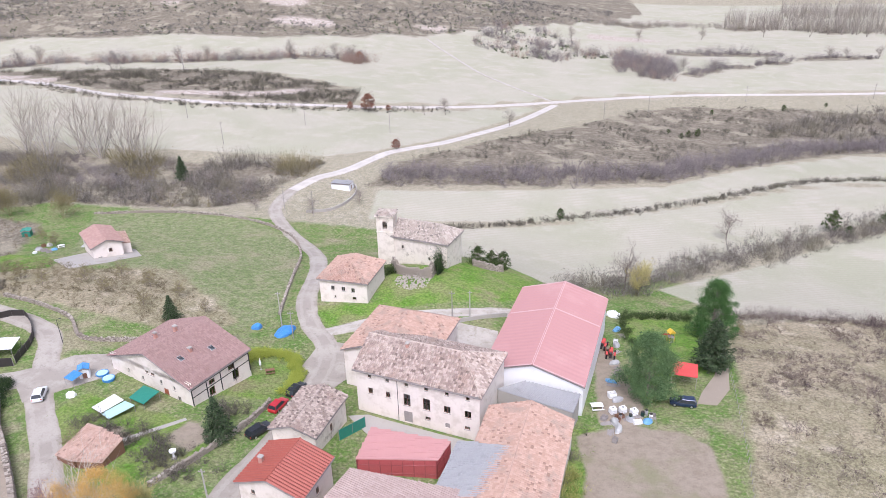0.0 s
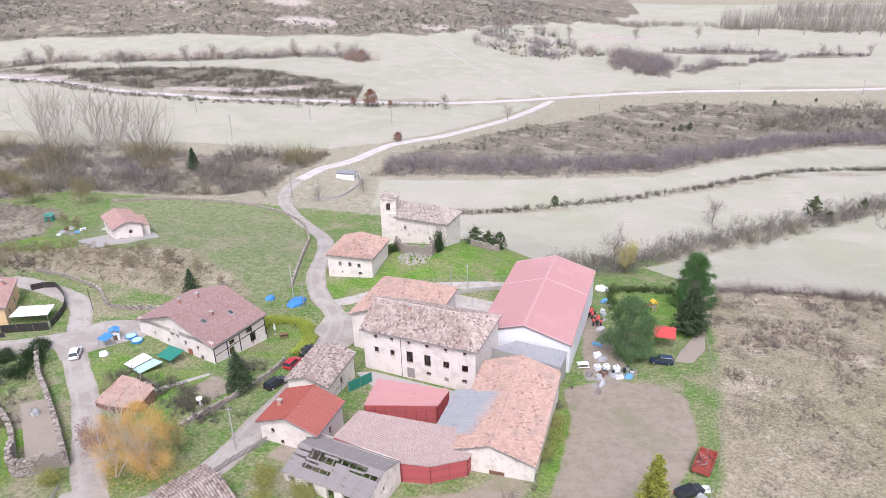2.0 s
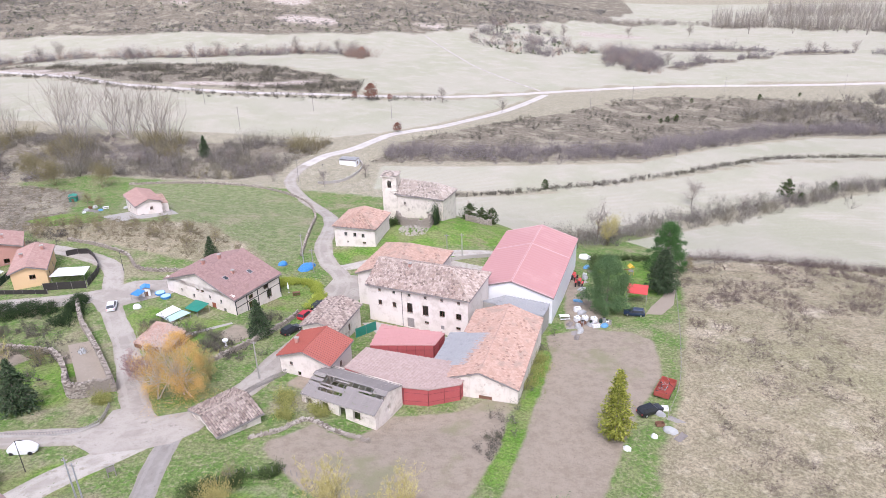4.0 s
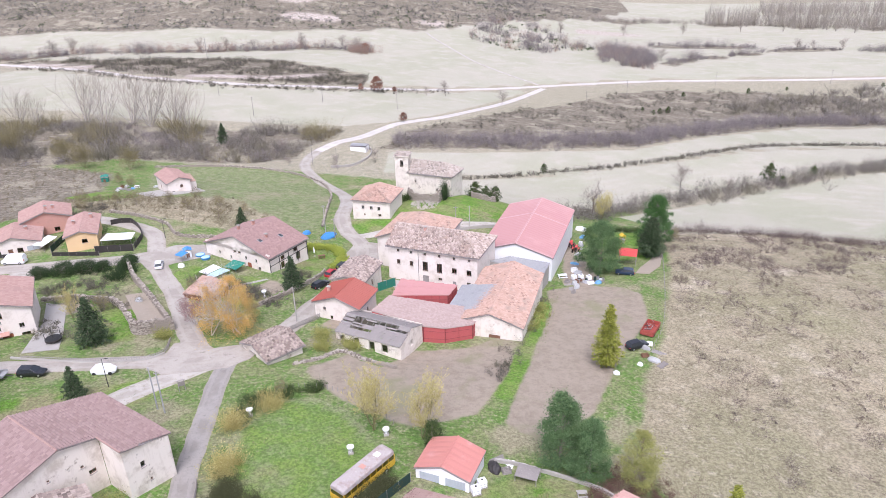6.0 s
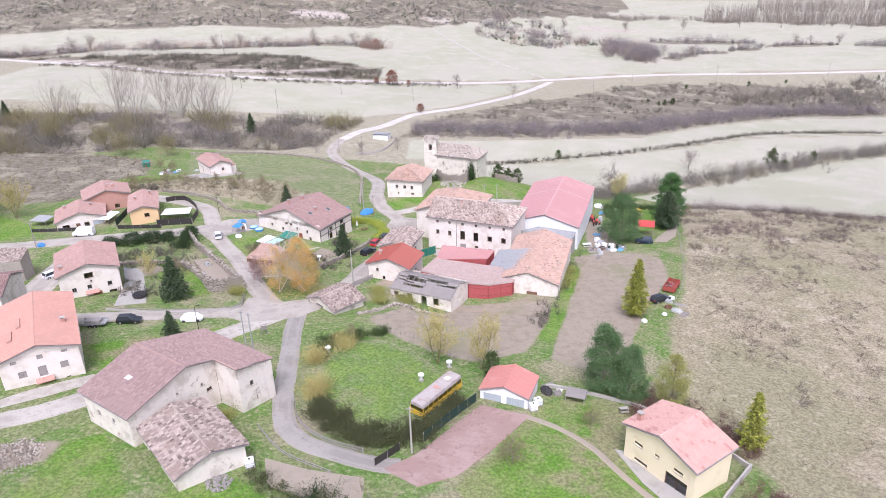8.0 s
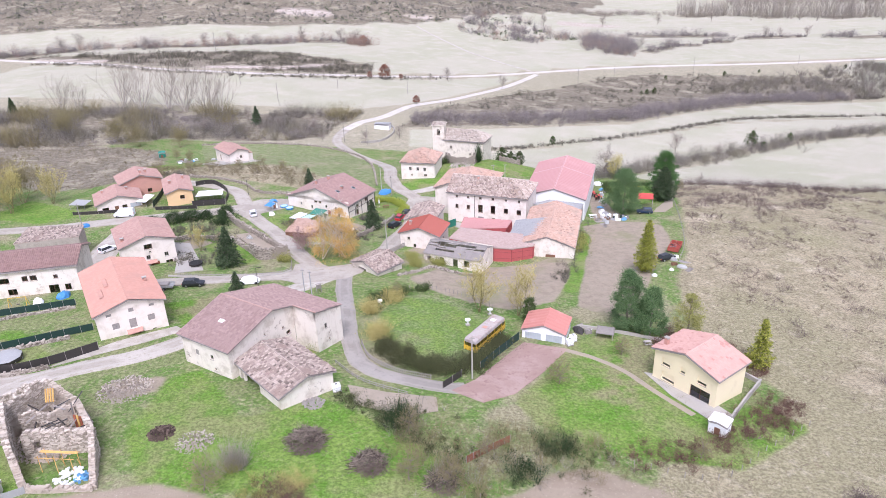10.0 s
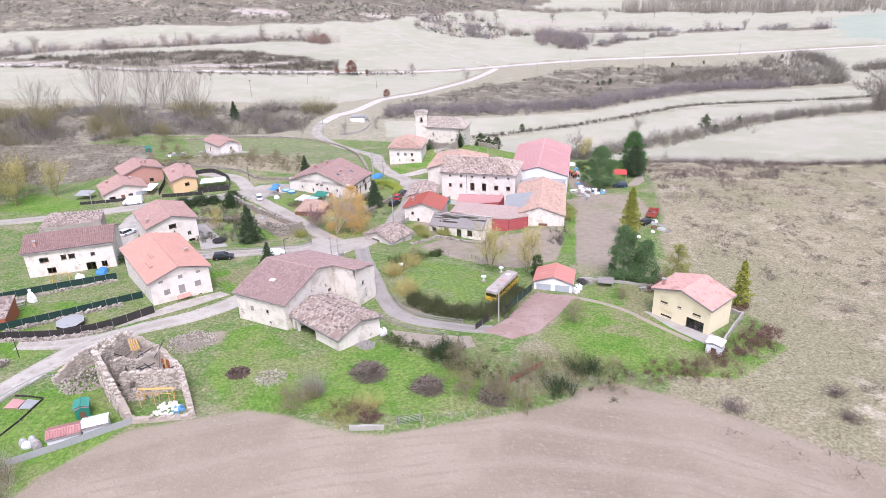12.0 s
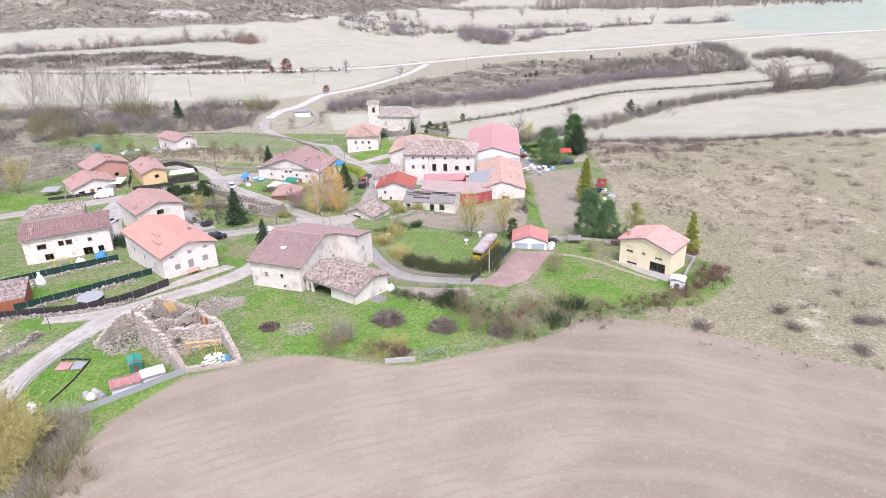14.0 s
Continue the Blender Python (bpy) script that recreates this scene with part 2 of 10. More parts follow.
def boxes(*rows, bevel=0.0):
    bm = bmesh.new()
    for r in rows:
        box(bm, *r, bevel=bevel)
    return bm


def tube(bm, a, b, r0, r1, sides=6):
    a, b = Vector(a), Vector(b)
    q = (b - a).to_track_quat("Z", "Y")
    rings = []
    for p, r in ((a, r0), (b, r1)):
        rings.append([bm.verts.new(p + q @ Vector((r * math.cos(2 * math.pi * i / sides), r * math.sin(2 * math.pi * i / sides), 0))) for i in range(sides)])
    for i in range(sides):
        j = (i + 1) % sides
        bm.faces.new((rings[0][i], rings[0][j], rings[1][j], rings[1][i]))
    bm.faces.new(rings[0][::-1])
    bm.faces.new(rings[1])


def tubes(*rows, sides=6):
    bm = bmesh.new()
    for r in rows:
        tube(bm, *r, sides=sides)
    return bm


# ---------------------------------------------------------------- the lie of the land
BASE = (1.45, -7.17, -14.3)
SWELLS = [(-72, -50, 48, 1.82), (-24, -50, 48, 3.55), (24, -50, 48, 0.03), (72, -50, 48, 2.87), (-72, 0, 48, 2.71), (-24, 0, 48, 0.57), (24, 0, 48, 1.88), (72, 0, 48, -1.16), (-72, 48, 48, -0.39), (-24, 48, 48, 2.16), (24, 48, 48, -1.09), (72, 48, 48, 3.69), (-72, 96, 48, 7.03), (-24, 96, 48, -1.64), (24, 96, 48, 0.32), (72, 96, 48, 2.35), (-2, 115, 32, 9.68), (-100, 150, 70, -2.82), (0, 150, 70, -5.61), (100, 150, 70, -4.89), (-160, 300, 130, 7.23), (20, 330, 130, -3.16), (200, 330, 130, -7.09), (-250, 650, 260, 7.06), (150, 650, 260, -8.61)]


def ground(x, y):
    z = BASE[0] + BASE[1] * np.tanh(x / 250) + BASE[2] * np.tanh((y - 40) / 170)
    for a, b, r, k in SWELLS:
        z = z + k * np.exp(-((x - a) ** 2 + (y - b) ** 2) / (2 * (0.62 * r) ** 2))
    # the sunken yard before the red shed
    z = z - 1.25 * np.exp(-((x - 4) ** 2 / 110 + (y - 27.5) ** 2 / 60))
    # the far side of the valley climbs away to low hills
    z = z + 34 / (1 + np.exp(-(y - 640 - 0.25 * x) / 38)) / (1 + np.exp((x - 20) / 60))
    return z


def gz(x, y):
    return float(ground(np.float64(x), np.float64(y)))


def inside(poly, x, y):
    """Signed distance to a polygon's edge: positive inside."""
    p = np.asarray(poly, float)
    best = np.full(np.shape(x), 1e9)
    odd = np.zeros(np.shape(x), bool)
    for (ax, ay), (bx, by) in zip(p, np.roll(p, -1, 0)):
        dx, dy = bx - ax, by - ay
        s = np.clip(((x - ax) * dx + (y - ay) * dy) / (dx * dx + dy * dy + 1e-9), 0, 1)
        best = np.minimum(best, np.hypot(x - ax - s * dx, y - ay - s * dy))
        if dy:
            odd ^= ((ay > y) != (by > y)) & (x < dx * (y - ay) / dy + ax)
    return np.where(odd, best, -best)


def along(line, x, y):
    """Distance to a polyline."""
    p = np.asarray(line, float)
    best = np.full(np.shape(x), 1e9)
    for (ax, ay), (bx, by) in zip(p[:-1], p[1:]):
        dx, dy = bx - ax, by - ay
        s = np.clip(((x - ax) * dx + (y - ay) * dy) / (dx * dx + dy * dy + 1e-9), 0, 1)
        best = np.minimum(best, np.hypot(x - ax - s * dx, y - ay - s * dy))
    return best


def curve_through(points, step=1.5):
    """A smooth line through points of the plan, as evenly spaced points."""
    p = np.asarray(points, float)
    p = np.vstack([2 * p[0] - p[1], p, 2 * p[-1] - p[-2]])
    out = []
    for i in range(1, len(p) - 2):
        n = max(2, int(np.hypot(*(p[i + 1] - p[i])) / step))
        for s in np.arange(n) / n:
            out.append(0.5 * (2 * p[i] + (p[i + 1] - p[i - 1]) * s + (2 * p[i - 1] - 5 * p[i] + 4 * p[i + 1] - p[i + 2]) * s * s + (3 * p[i] - p[i - 1] - 3 * p[i + 1] + p[i + 2]) * s ** 3))
    out.append(p[-2])
    return np.array(out)

# ---------------------------------------------------------------- zones of the plan
STREET = [(-72, 8), (-61, 10.2), (-50, 12.8), (-39.3, 15.4), (-32, 17), (-26.5, 21), (-22.5, 28), (-20.4, 35), (-19.6, 41), (-18.4, 47), (-17, 56), (-17, 66), (-17, 76), (-19, 83), (-24, 90), (-28, 101), (-30, 114), (-33, 127), (-38, 139), (-48, 152), (-57, 165), (-61, 176), (-60, 190), (-55, 203), (-47, 213), (-41, 226), (-34, 240), (-16, 259), (-2, 280), (15, 309), (36, 356)]
SIDE_STREET = [(-31, 17), (-34, 21.5), (-40, 30), (-47, 41), (-54, 50), (-60, 58), (-64, 66), (-69, 74), (-79, 79), (-92, 84)]
WEST_STREET = [(-50, 66), (-57, 66), (-63, 61), (-72, 57), (-84, 54), (-94, 52), (-112, 48), (-140, 44)]
BACK_STREET = [(-86, 54), (-86.5, 44), (-85, 33), (-82, 22), (-78.6, 14)]
LANE = [(-76, -78), (-75.6, -68), (-75.2, -59), (-74.2, -51), (-72.9, -44.4), (-70.7, -39.2), (-68.2, -34.2), (-65.4, -29.2), (-60, -25.2), (-51.3, -20), (-46, -13.6), (-42, -5), (-37.5, 5), (-33.4, 11), (-29, 17.5)]
CURVED_LANE = [(-27, 19), (-25.6, 10), (-23.4, 1), (-21.4, -7), (-19.6, -14), (-17.6, -19), (-14, -22.2), (-9, -24), (-3.8, -25.2), (-1, -25)]
FAR_ROAD = [(-400, 395), (-352, 378), (-302, 360), (-250, 338), (-200, 306), (-165, 294), (-124, 291), (-90, 302), (-60, 313), (-23, 330), (10, 348), (41, 366), (85, 388), (133, 405), (189, 414), (255, 417), (330, 412), (480, 398)]
FAR_TRACK = [(-60, 548), (-39, 501), (-24, 466), (-9, 432), (12, 398), (34, 366)]
CHURCH_TRACK = [(-22, 86), (-10, 92), (4, 96), (14, 99), (24, 102)]

RIVER_THICKET = [(-190, 140), (-149, 150), (-128, 166), (-118, 165), (-99, 166), (-80, 170), (-66, 178), (-66, 192), (-60, 206), (-56, 221), (-72, 217), (-97, 209), (-126, 208), (-156, 206), (-200, 203), (-260, 190), (-260, 140)]
BANK = [(-36, 200), (-6, 208), (38, 214), (71, 222), (112, 252), (158, 282), (205, 292), (228, 312), (236, 345), (222, 366), (178, 377), (112, 373), (77, 350), (43, 310), (5, 270), (-28, 230)]
FAR_SCRUB = [(-420, 402), (-352, 384), (-302, 367), (-250, 346), (-200, 314), (-165, 302), (-124, 299), (-90, 309), (-68, 318), (-70, 345), (-98, 362), (-127, 375), (-206, 381), (-258, 380), (-320, 386), (-420, 420)]
HILL_SCRUB = [(-900, 420), (-520, 458), (-390, 479), (-325, 494), (-257, 504), (-142, 523), (-48, 566), (-19, 606), (38, 655), (96, 712), (150, 800), (160, 1200), (-900, 1200)]
WOOD_NEAR = [(-22, 540), (2, 512), (28, 476), (48, 484), (60, 506), (82, 512), (88, 528), (66, 545), (60, 580), (40, 640), (-2, 640), (-22, 600)]
WOOD_MID = [(82, 500), (84, 442), (104, 434), (120, 440), (128, 484), (112, 528), (94, 540)]
HEDGE_LINES = [[(-360, 384), (-328, 392), (-309, 405), (-289, 412), (-246, 411), (-208, 417), (-172, 427), (-141, 442), (-112, 456), (-90, 441)], [(132, 464), (153, 487), (197, 516), (244, 543), (271, 539), (295, 529), (360, 515)], [(126, 570), (161, 560), (189, 565), (221, 554)], [(96, 702), (155, 722), (212, 721), (282, 699), (354, 662), (440, 632)]]
HEATH = [(39, -5), (38.5, 6), (42, 22), (48, 39), (53, 60), (57, 80), (60, 103), (87, 113), (108, 110), (160, 104), (200, 95), (230, 0), (220, -104), (120, -102), (70, -84), (46, -68), (30, -56), (20, -47), (24, -40), (36, -33), (46, -22)]
PLOUGH = [(-90, -160), (-74, -92), (-63, -73), (-57.5, -60.5), (-50, -52.5), (-42, -50.5), (-36, -49), (-30, -50.5), (-24, -53.5), (-18, -54.5), (-10, -52), (-2, -49.5), (6, -46.5), (10, -42.5), (15, -41), (22, -44), (30, -49.5), (46, -62), (70, -77), (120, -94), (220, -92), (240, -200)]
YARD = [(-14, 17), (-8, 24), (-2, 20), (2, 29), (13, 31), (18, 36), (21, 33), (19, 20), (15, 8), (6, 3), (-6, 9)]
PLOT = [(27, 60), (34, 62), (44, 61), (47, 57), (46, 44), (40, 32), (32, 10), (24, 3), (19, 6), (24, 30), (28, 50)]
LAWNS = [
    [(-15, 8), (-18, 0), (-17, -10), (-12, -18), (-4, -19), (0, -12), (4, -3), (-4, 6), (-10, 9)],
    [(16, -9), (22, -5), (31, -7), (27, -17), (33, -28), (42, -25), (46, -31), (34, -40), (18, -38), (9, -33), (6, -28), (12, -18)],
    [(-44, -40), (-37, -51), (-28, -50), (-13, -50), (2, -47), (-6, -40), (-17, -32), (-21, -30), (-30, -36), (-40, -24), (-44, -26)],
    [(-26, 98), (-20, 89), (-8, 96), (14, 103), (22, 110), (22, 124), (8, 134), (4, 121), (-8, 114), (-13, 110), (-12, 98)],
    [(-60, -2), (-40, 8), (-30, 14), (-34, 4), (-42, -6), (-47, -12), (-52, -6)],
    [(-90, -14), (-76, -12), (-64, -22), (-72, -34), (-92, -28)],
    [(-54, -60), (-50, -48), (-62, -40), (-78, -50), (-84, -66), (-66, -70)],
    [(-34, 62), (-22, 62), (-22, 78), (-32, 80)],
    [(-55, 48), (-44, 36), (-34, 38), (-26, 48), (-34, 54), (-52, 58)],
    [(-68, 42), (-60, 30), (-52, 20), (-46, 22), (-50, 36)],
    [(41, 78), (55, 80), (57, 94), (55, 106), (41, 106), (40, 92)],
    [(24, 40), (21, 30), (17, 14), (20, 12), (26, 34), (31, 62), (27, 62)],
    [(-116, 66), (-104, 58), (-114, 52), (-134, 58), (-130, 74)],
    [(-112, 120), (-96, 116), (-90, 106), (-104, 104), (-118, 112)],
]
WEST_SCRUB = [(-260, 160), (-150, 150), (-122, 146), (-112, 122), (-108, 100), (-118, 86), (-132, 84), (-160, 96), (-260, 110)]
ORCHARD = [(-114, 106), (-100, 92), (-88, 88), (-64, 82), (-44, 80), (-38, 88), (-50, 98), (-62, 110), (-80, 104), (-92, 110)]
BEDS = [[(-46, 47), (-40, 44), (-37, 48), (-43, 51)], [(-34, 49), (-29, 46), (-27, 51), (-32, 54)], [(-16, 34), (-9, 31), (-7, 35), (-14, 38)], [(-70, 34), (-64, 31), (-61, 36), (-67, 39)], [(31, 63), (38, 62), (39, 70), (35, 96), (32, 80)], [(-60, 40), (-54, 34), (-51, 37), (-57, 43)], [(-66, -33), (-60, -37), (-57, -33), (-62, -29)], [(-50, -33), (-44, -30), (-45, -26), (-52, -28)]]
MEADOW = [(-113, 158), (-92, 164), (-68, 163), (-47, 150), (-36, 122), (-31, 94), (-38, 84), (-50, 88), (-66, 106), (-82, 108), (-96, 120)]
CROPS = [
    [(-300, 250), (-150, 216), (-60, 226), (-40, 240), (-20, 262), (-6, 284), (10, 312), (30, 352), (-23, 322), (-60, 305), (-90, 294), (-124, 283), (-165, 286), (-200, 298), (-250, 329), (-300, 350)],
    [(-68, 324), (-23, 336), (10, 354), (41, 372), (85, 394), (133, 411), (189, 420), (255, 423), (330, 418), (500, 405), (700, 420), (700, 900), (120, 900), (-30, 600), (-420, 520), (-420, 426), (-320, 389), (-206, 385), (-127, 379), (-98, 366), (-70, 349)],
    [(-30, 172), (40, 182), (120, 226), (170, 238), (420, 262), (420, 290), (230, 290), (160, 278), (110, 248), (70, 217), (36, 210), (-32, 197)],
    [(24, 122), (40, 128), (80, 160), (114, 182), (150, 198), (420, 236), (420, 256), (170, 233), (120, 222), (80, 200), (34, 178), (-10, 168), (-6, 140), (10, 136)],
    [(232, 300), (420, 298), (480, 392), (330, 405), (255, 409), (240, 360)],
    [(64, 112), (108, 116), (200, 106), (420, 90), (420, 228), (152, 190), (112, 172), (76, 146), (52, 128)],
]

# pale eroded scars on the far slopes
SCARS = [([(-165, 306), (-140, 311), (-118, 315), (-98, 336)], 8), ([(-308, 372), (-280, 358), (-254, 350)], 9), ([(-232, 546), (-205, 556), (-178, 561), (-150, 562), (-128, 567)], 5), ([(-106, 578), (-78, 580), (-50, 583)], 5), ([(-412, 510), (-380, 512), (-355, 514)], 5), ([(-346, 573), (-310, 577), (-283, 580)], 9), ([(-242, 595), (-196, 606), (-151, 620)], 9), ([(79, 633), (110, 632), (140, 628)], 6), ([(-200, 590), (-170, 594)], 4), ([(-120, 600), (-96, 604)], 4)]

def mask(polys, x, y, soft):
    best = np.full(np.shape(x), -1e9)
    for p in polys:
        best = np.maximum(best, inside(p, x, y))
    return np.clip(0.5 + best / (2 * soft), 0, 1)


def spaced(fine0, fine1, step, far0, far1, grow):
    out = list(np.arange(fine0, fine1 + 0.01, step))
    d = step
    while out[-1] < far1:
        d *= grow
        out.append(out[-1] + d)
    d = step
    while out[0] > far0:
        d *= grow
        out.insert(0, out[0] - d)
    return np.array(out)


def ground_material():
    m, t, b = nt("land")
    v = coords(t)
    big = noisy(t, v, 0.03, 6.0)
    mid = noisy(t, v, 0.22, 6.0, 0.65)
    fine = noisy(t, v, 1.6, 6.0, 0.7)
    tuft = noisy(t, v, 0.6, 7.0, 0.75)
    speck = noisy(t, v, 3.2, 5.0, 0.75)
    patch = noisy(t, v, 0.09, 5.0, 0.6)
    col = blend(t, ramp(t, mid, 0.38, 0.6), (0.115, 0.2, 0.045), (0.19, 0.22, 0.09))
    col = blend(t, ramp(t, patch, 0.52, 0.68), col, (0.28, 0.255, 0.16))
    col = blend(t, ramp(t, fine, 0.48, 0.7), col, (0.33, 0.3, 0.19))
    col = blend(t, ramp(t, speck, 0.56, 0.72), col, (0.09, 0.12, 0.045))

    def layer(col, name, colours, noise_amount=0.7):
        a = t.nodes.new("ShaderNodeAttribute")
        a.attribute_name = name
        s = t.nodes.new("ShaderNodeMath")
        s.operation = "MULTIPLY_ADD"
        t.links.new(mid, s.inputs[0])
        s.inputs[1].default_value = noise_amount
        t.links.new(a.outputs["Fac"], s.inputs[2])
        f = ramp(t, s.outputs[0], 0.32 + noise_amount / 2, 0.68 + noise_amount / 2)
        return blend(t, f, col, colours)

    # crop tones lifted and less yellow: haze of distance put into the colour
    crop = blend(t, ramp(t, big, 0.38, 0.62), (0.41, 0.388, 0.305), (0.36, 0.358, 0.255))
    crop = blend(t, ramp(t, patch, 0.45, 0.7), crop, (0.445, 0.412, 0.335))
    rows = add(t, "ShaderNodeTexWave", Scale=0.22, Distortion=2.5, Detail=3.0)
    rows.inputs["Detail Scale"].default_value = 0.15
    rows.bands_direction = "Y"
    t.links.new(v, rows.inputs["Vector"])
    crop = blend(t, ramp(t, rows.outputs["Fac"], 0.75, 1.0), crop, (0.385, 0.363, 0.275))
    crop = blend(t, ramp(t, fine, 0.5, 0.85), crop, (0.43, 0.4, 0.315))
    meadow = blend(t, ramp(t, tuft, 0.42, 0.6), (0.17, 0.215, 0.085), (0.26, 0.265, 0.15))
    meadow = blend(t, ramp(t, patch, 0.5, 0.68), meadow, (0.29, 0.27, 0.17))
    lawn = blend(t, ramp(t, mid, 0.4, 0.6), (0.11, 0.22, 0.03), (0.17, 0.255, 0.055))
    lawn = blend(t, ramp(t, patch, 0.47, 0.64), lawn, (0.215, 0.235, 0.095))
    lawn = blend(t, ramp(t, noisy(t, v, 0.055, 5.0, 0.65), 0.57, 0.67), lawn, (0.24, 0.225, 0.12))
    lawn = blend(t, ramp(t, fine, 0.5, 0.72), lawn, (0.24, 0.28, 0.11))
    lawn = blend(t, ramp(t, speck, 0.55, 0.72), lawn, (0.075, 0.13, 0.03))
    heath = blend(t, ramp(t, mid, 0.38, 0.62), (0.345, 0.295, 0.2), (0.265, 0.235, 0.15))
    heath = blend(t, ramp(t, big, 0.46, 0.6), heath, (0.275, 0.25, 0.152))
    heath = blend(t, ramp(t, patch, 0.57, 0.7), heath, (0.47, 0.405, 0.3))
    heath = blend(t, ramp(t, tuft, 0.5, 0.72), heath, (0.41, 0.36, 0.26))
    heath = blend(t, ramp(t, speck, 0.56, 0.74), heath, (0.19, 0.162, 0.108))
    bare = blend(t, ramp(t, tuft, 0.4, 0.65), (0.335, 0.28, 0.215), (0.27, 0.225, 0.168))
    bare = blend(t, ramp(t, patch, 0.54, 0.68), bare, (0.25, 0.235, 0.145))
    bare = blend(t, ramp(t, speck, 0.58, 0.72), bare, (0.2, 0.165, 0.125))
    # furrows follow the edge of the field, broken and uneven
    furrow = t.nodes.new("ShaderNodeAttribute")
    furrow.attribute_name = "furrow"
    bent = t.nodes.new("ShaderNodeMath")
    bent.operation = "MULTIPLY_ADD"
    t.links.new(patch, bent.inputs[0])
    bent.inputs[1].default_value = 1.6
    t.links.new(furrow.outputs["Fac"], bent.inputs[2])
    lines = []
    for period in (1.7, 6.5):
        q = t.nodes.new("ShaderNodeMath")
        q.operation = "MULTIPLY"
        q.inputs[1].default_value = 6.283 / period
        t.links.new(bent.outputs[0], q.inputs[0])
        w = t.nodes.new("ShaderNodeMath")
        w.operation = "SINE"
        t.links.new(q.outputs[0], w.inputs[0])
        lines.append(w.outputs[0])
    broken = t.nodes.new("ShaderNodeMath")
    broken.operation = "MULTIPLY"
    t.links.new(ramp(t, lines[0], 0.1, 1.0), broken.inputs[0])
    t.links.new(ramp(t, mid, 0.35, 0.65), broken.inputs[1])
    plough = blend(t, ramp(t, patch, 0.38, 0.62), (0.295, 0.24, 0.178), (0.35, 0.29, 0.218))
    plough = blend(t, ramp(t, big, 0.48, 0.62), plough, (0.262, 0.213, 0.156))
    plough = blend(t, ramp(t, lines[1], 0.1, 1.6), plough, (0.345, 0.285, 0.216))
    plough = blend(t, broken.outputs[0], plough, (0.298, 0.242, 0.181))
    plough = blend(t, ramp(t, fine, 0.52, 0.74), plough, (0.375, 0.312, 0.238))
    plough = blend(t, ramp(t, speck, 0.56, 0.72), plough, (0.225, 0.18, 0.138))
    plough = blend(t, ramp(t, noisy(t, v, 4.4, 2.0, 0.4), 0.68, 0.73), plough, (0.47, 0.405, 0.325))
    scrub = blend(t, ramp(t, tuft, 0.4, 0.62), (0.15, 0.13, 0.095), (0.265, 0.23, 0.175))
    scrub = blend(t, ramp(t, patch, 0.5, 0.64), scrub, (0.31, 0.28, 0.205))
    scrub = blend(t, ramp(t, speck, 0.56, 0.7), scrub, (0.13, 0.12, 0.085))
    pale = blend(t, ramp(t, tuft, 0.38, 0.56), (0.56, 0.5, 0.435), (0.36, 0.305, 0.25))
    wheat = blend(t, ramp(t, big, 0.4, 0.6), (0.33, 0.37, 0.29), (0.36, 0.38, 0.3))
    dry = blend(t, ramp(t, tuft, 0.4, 0.62), (0.3, 0.275, 0.19), (0.38, 0.345, 0.26))
    dry = blend(t, ramp(t, speck, 0.56, 0.7), dry, (0.2, 0.185, 0.12))
    for name, colour in (("dry", dry), ("crop", crop), ("wheat", wheat), ("meadow", meadow), ("scrub", scrub), ("heath", heath), ("pale", pale), ("lawn", lawn)):
        col = layer(col, name, colour, 0.25 if name in ("crop", "plough") else 0.7)
    grit = t.nodes.new("ShaderNodeMix")
    grit.data_type, grit.blend_type = "RGBA", "MULTIPLY"
    smooth = t.nodes.new("ShaderNodeAttribute")
    smooth.attribute_name = "crop"
    rough = t.nodes.new("ShaderNodeMath")
    rough.operation = "MULTIPLY_ADD"
    t.links.new(smooth.outputs["Fac"], rough.inputs[0])
    rough.inputs[1].default_value, rough.inputs[2].default_value = -0.8, 1.0
    t.links.new(rough.outputs[0], grit.inputs[0])
    t.links.new(col, grit.inputs[6])
    t.links.new(blend(t, ramp(t, noisy(t, v, 2.1, 6.0, 0.8), 0.36, 0.64), (0.66, 0.66, 0.66), (1.28, 1.28, 1.28)), grit.inputs[7])
    col = grit.outputs[2]
    for name, colour in (("bare", bare), ("plough", plough)):
        col = layer(col, name, colour, 0.25 if name in ("crop", "plough") else 0.7)
    t.links.new(col, b.inputs["Base Color"])
    b.inputs["Roughness"].default_value = 0.95
    b.inputs["Specular IOR Level"].default_value = 0.1
    bumped(t, b, fine, 0.9, 0.22)
    return m


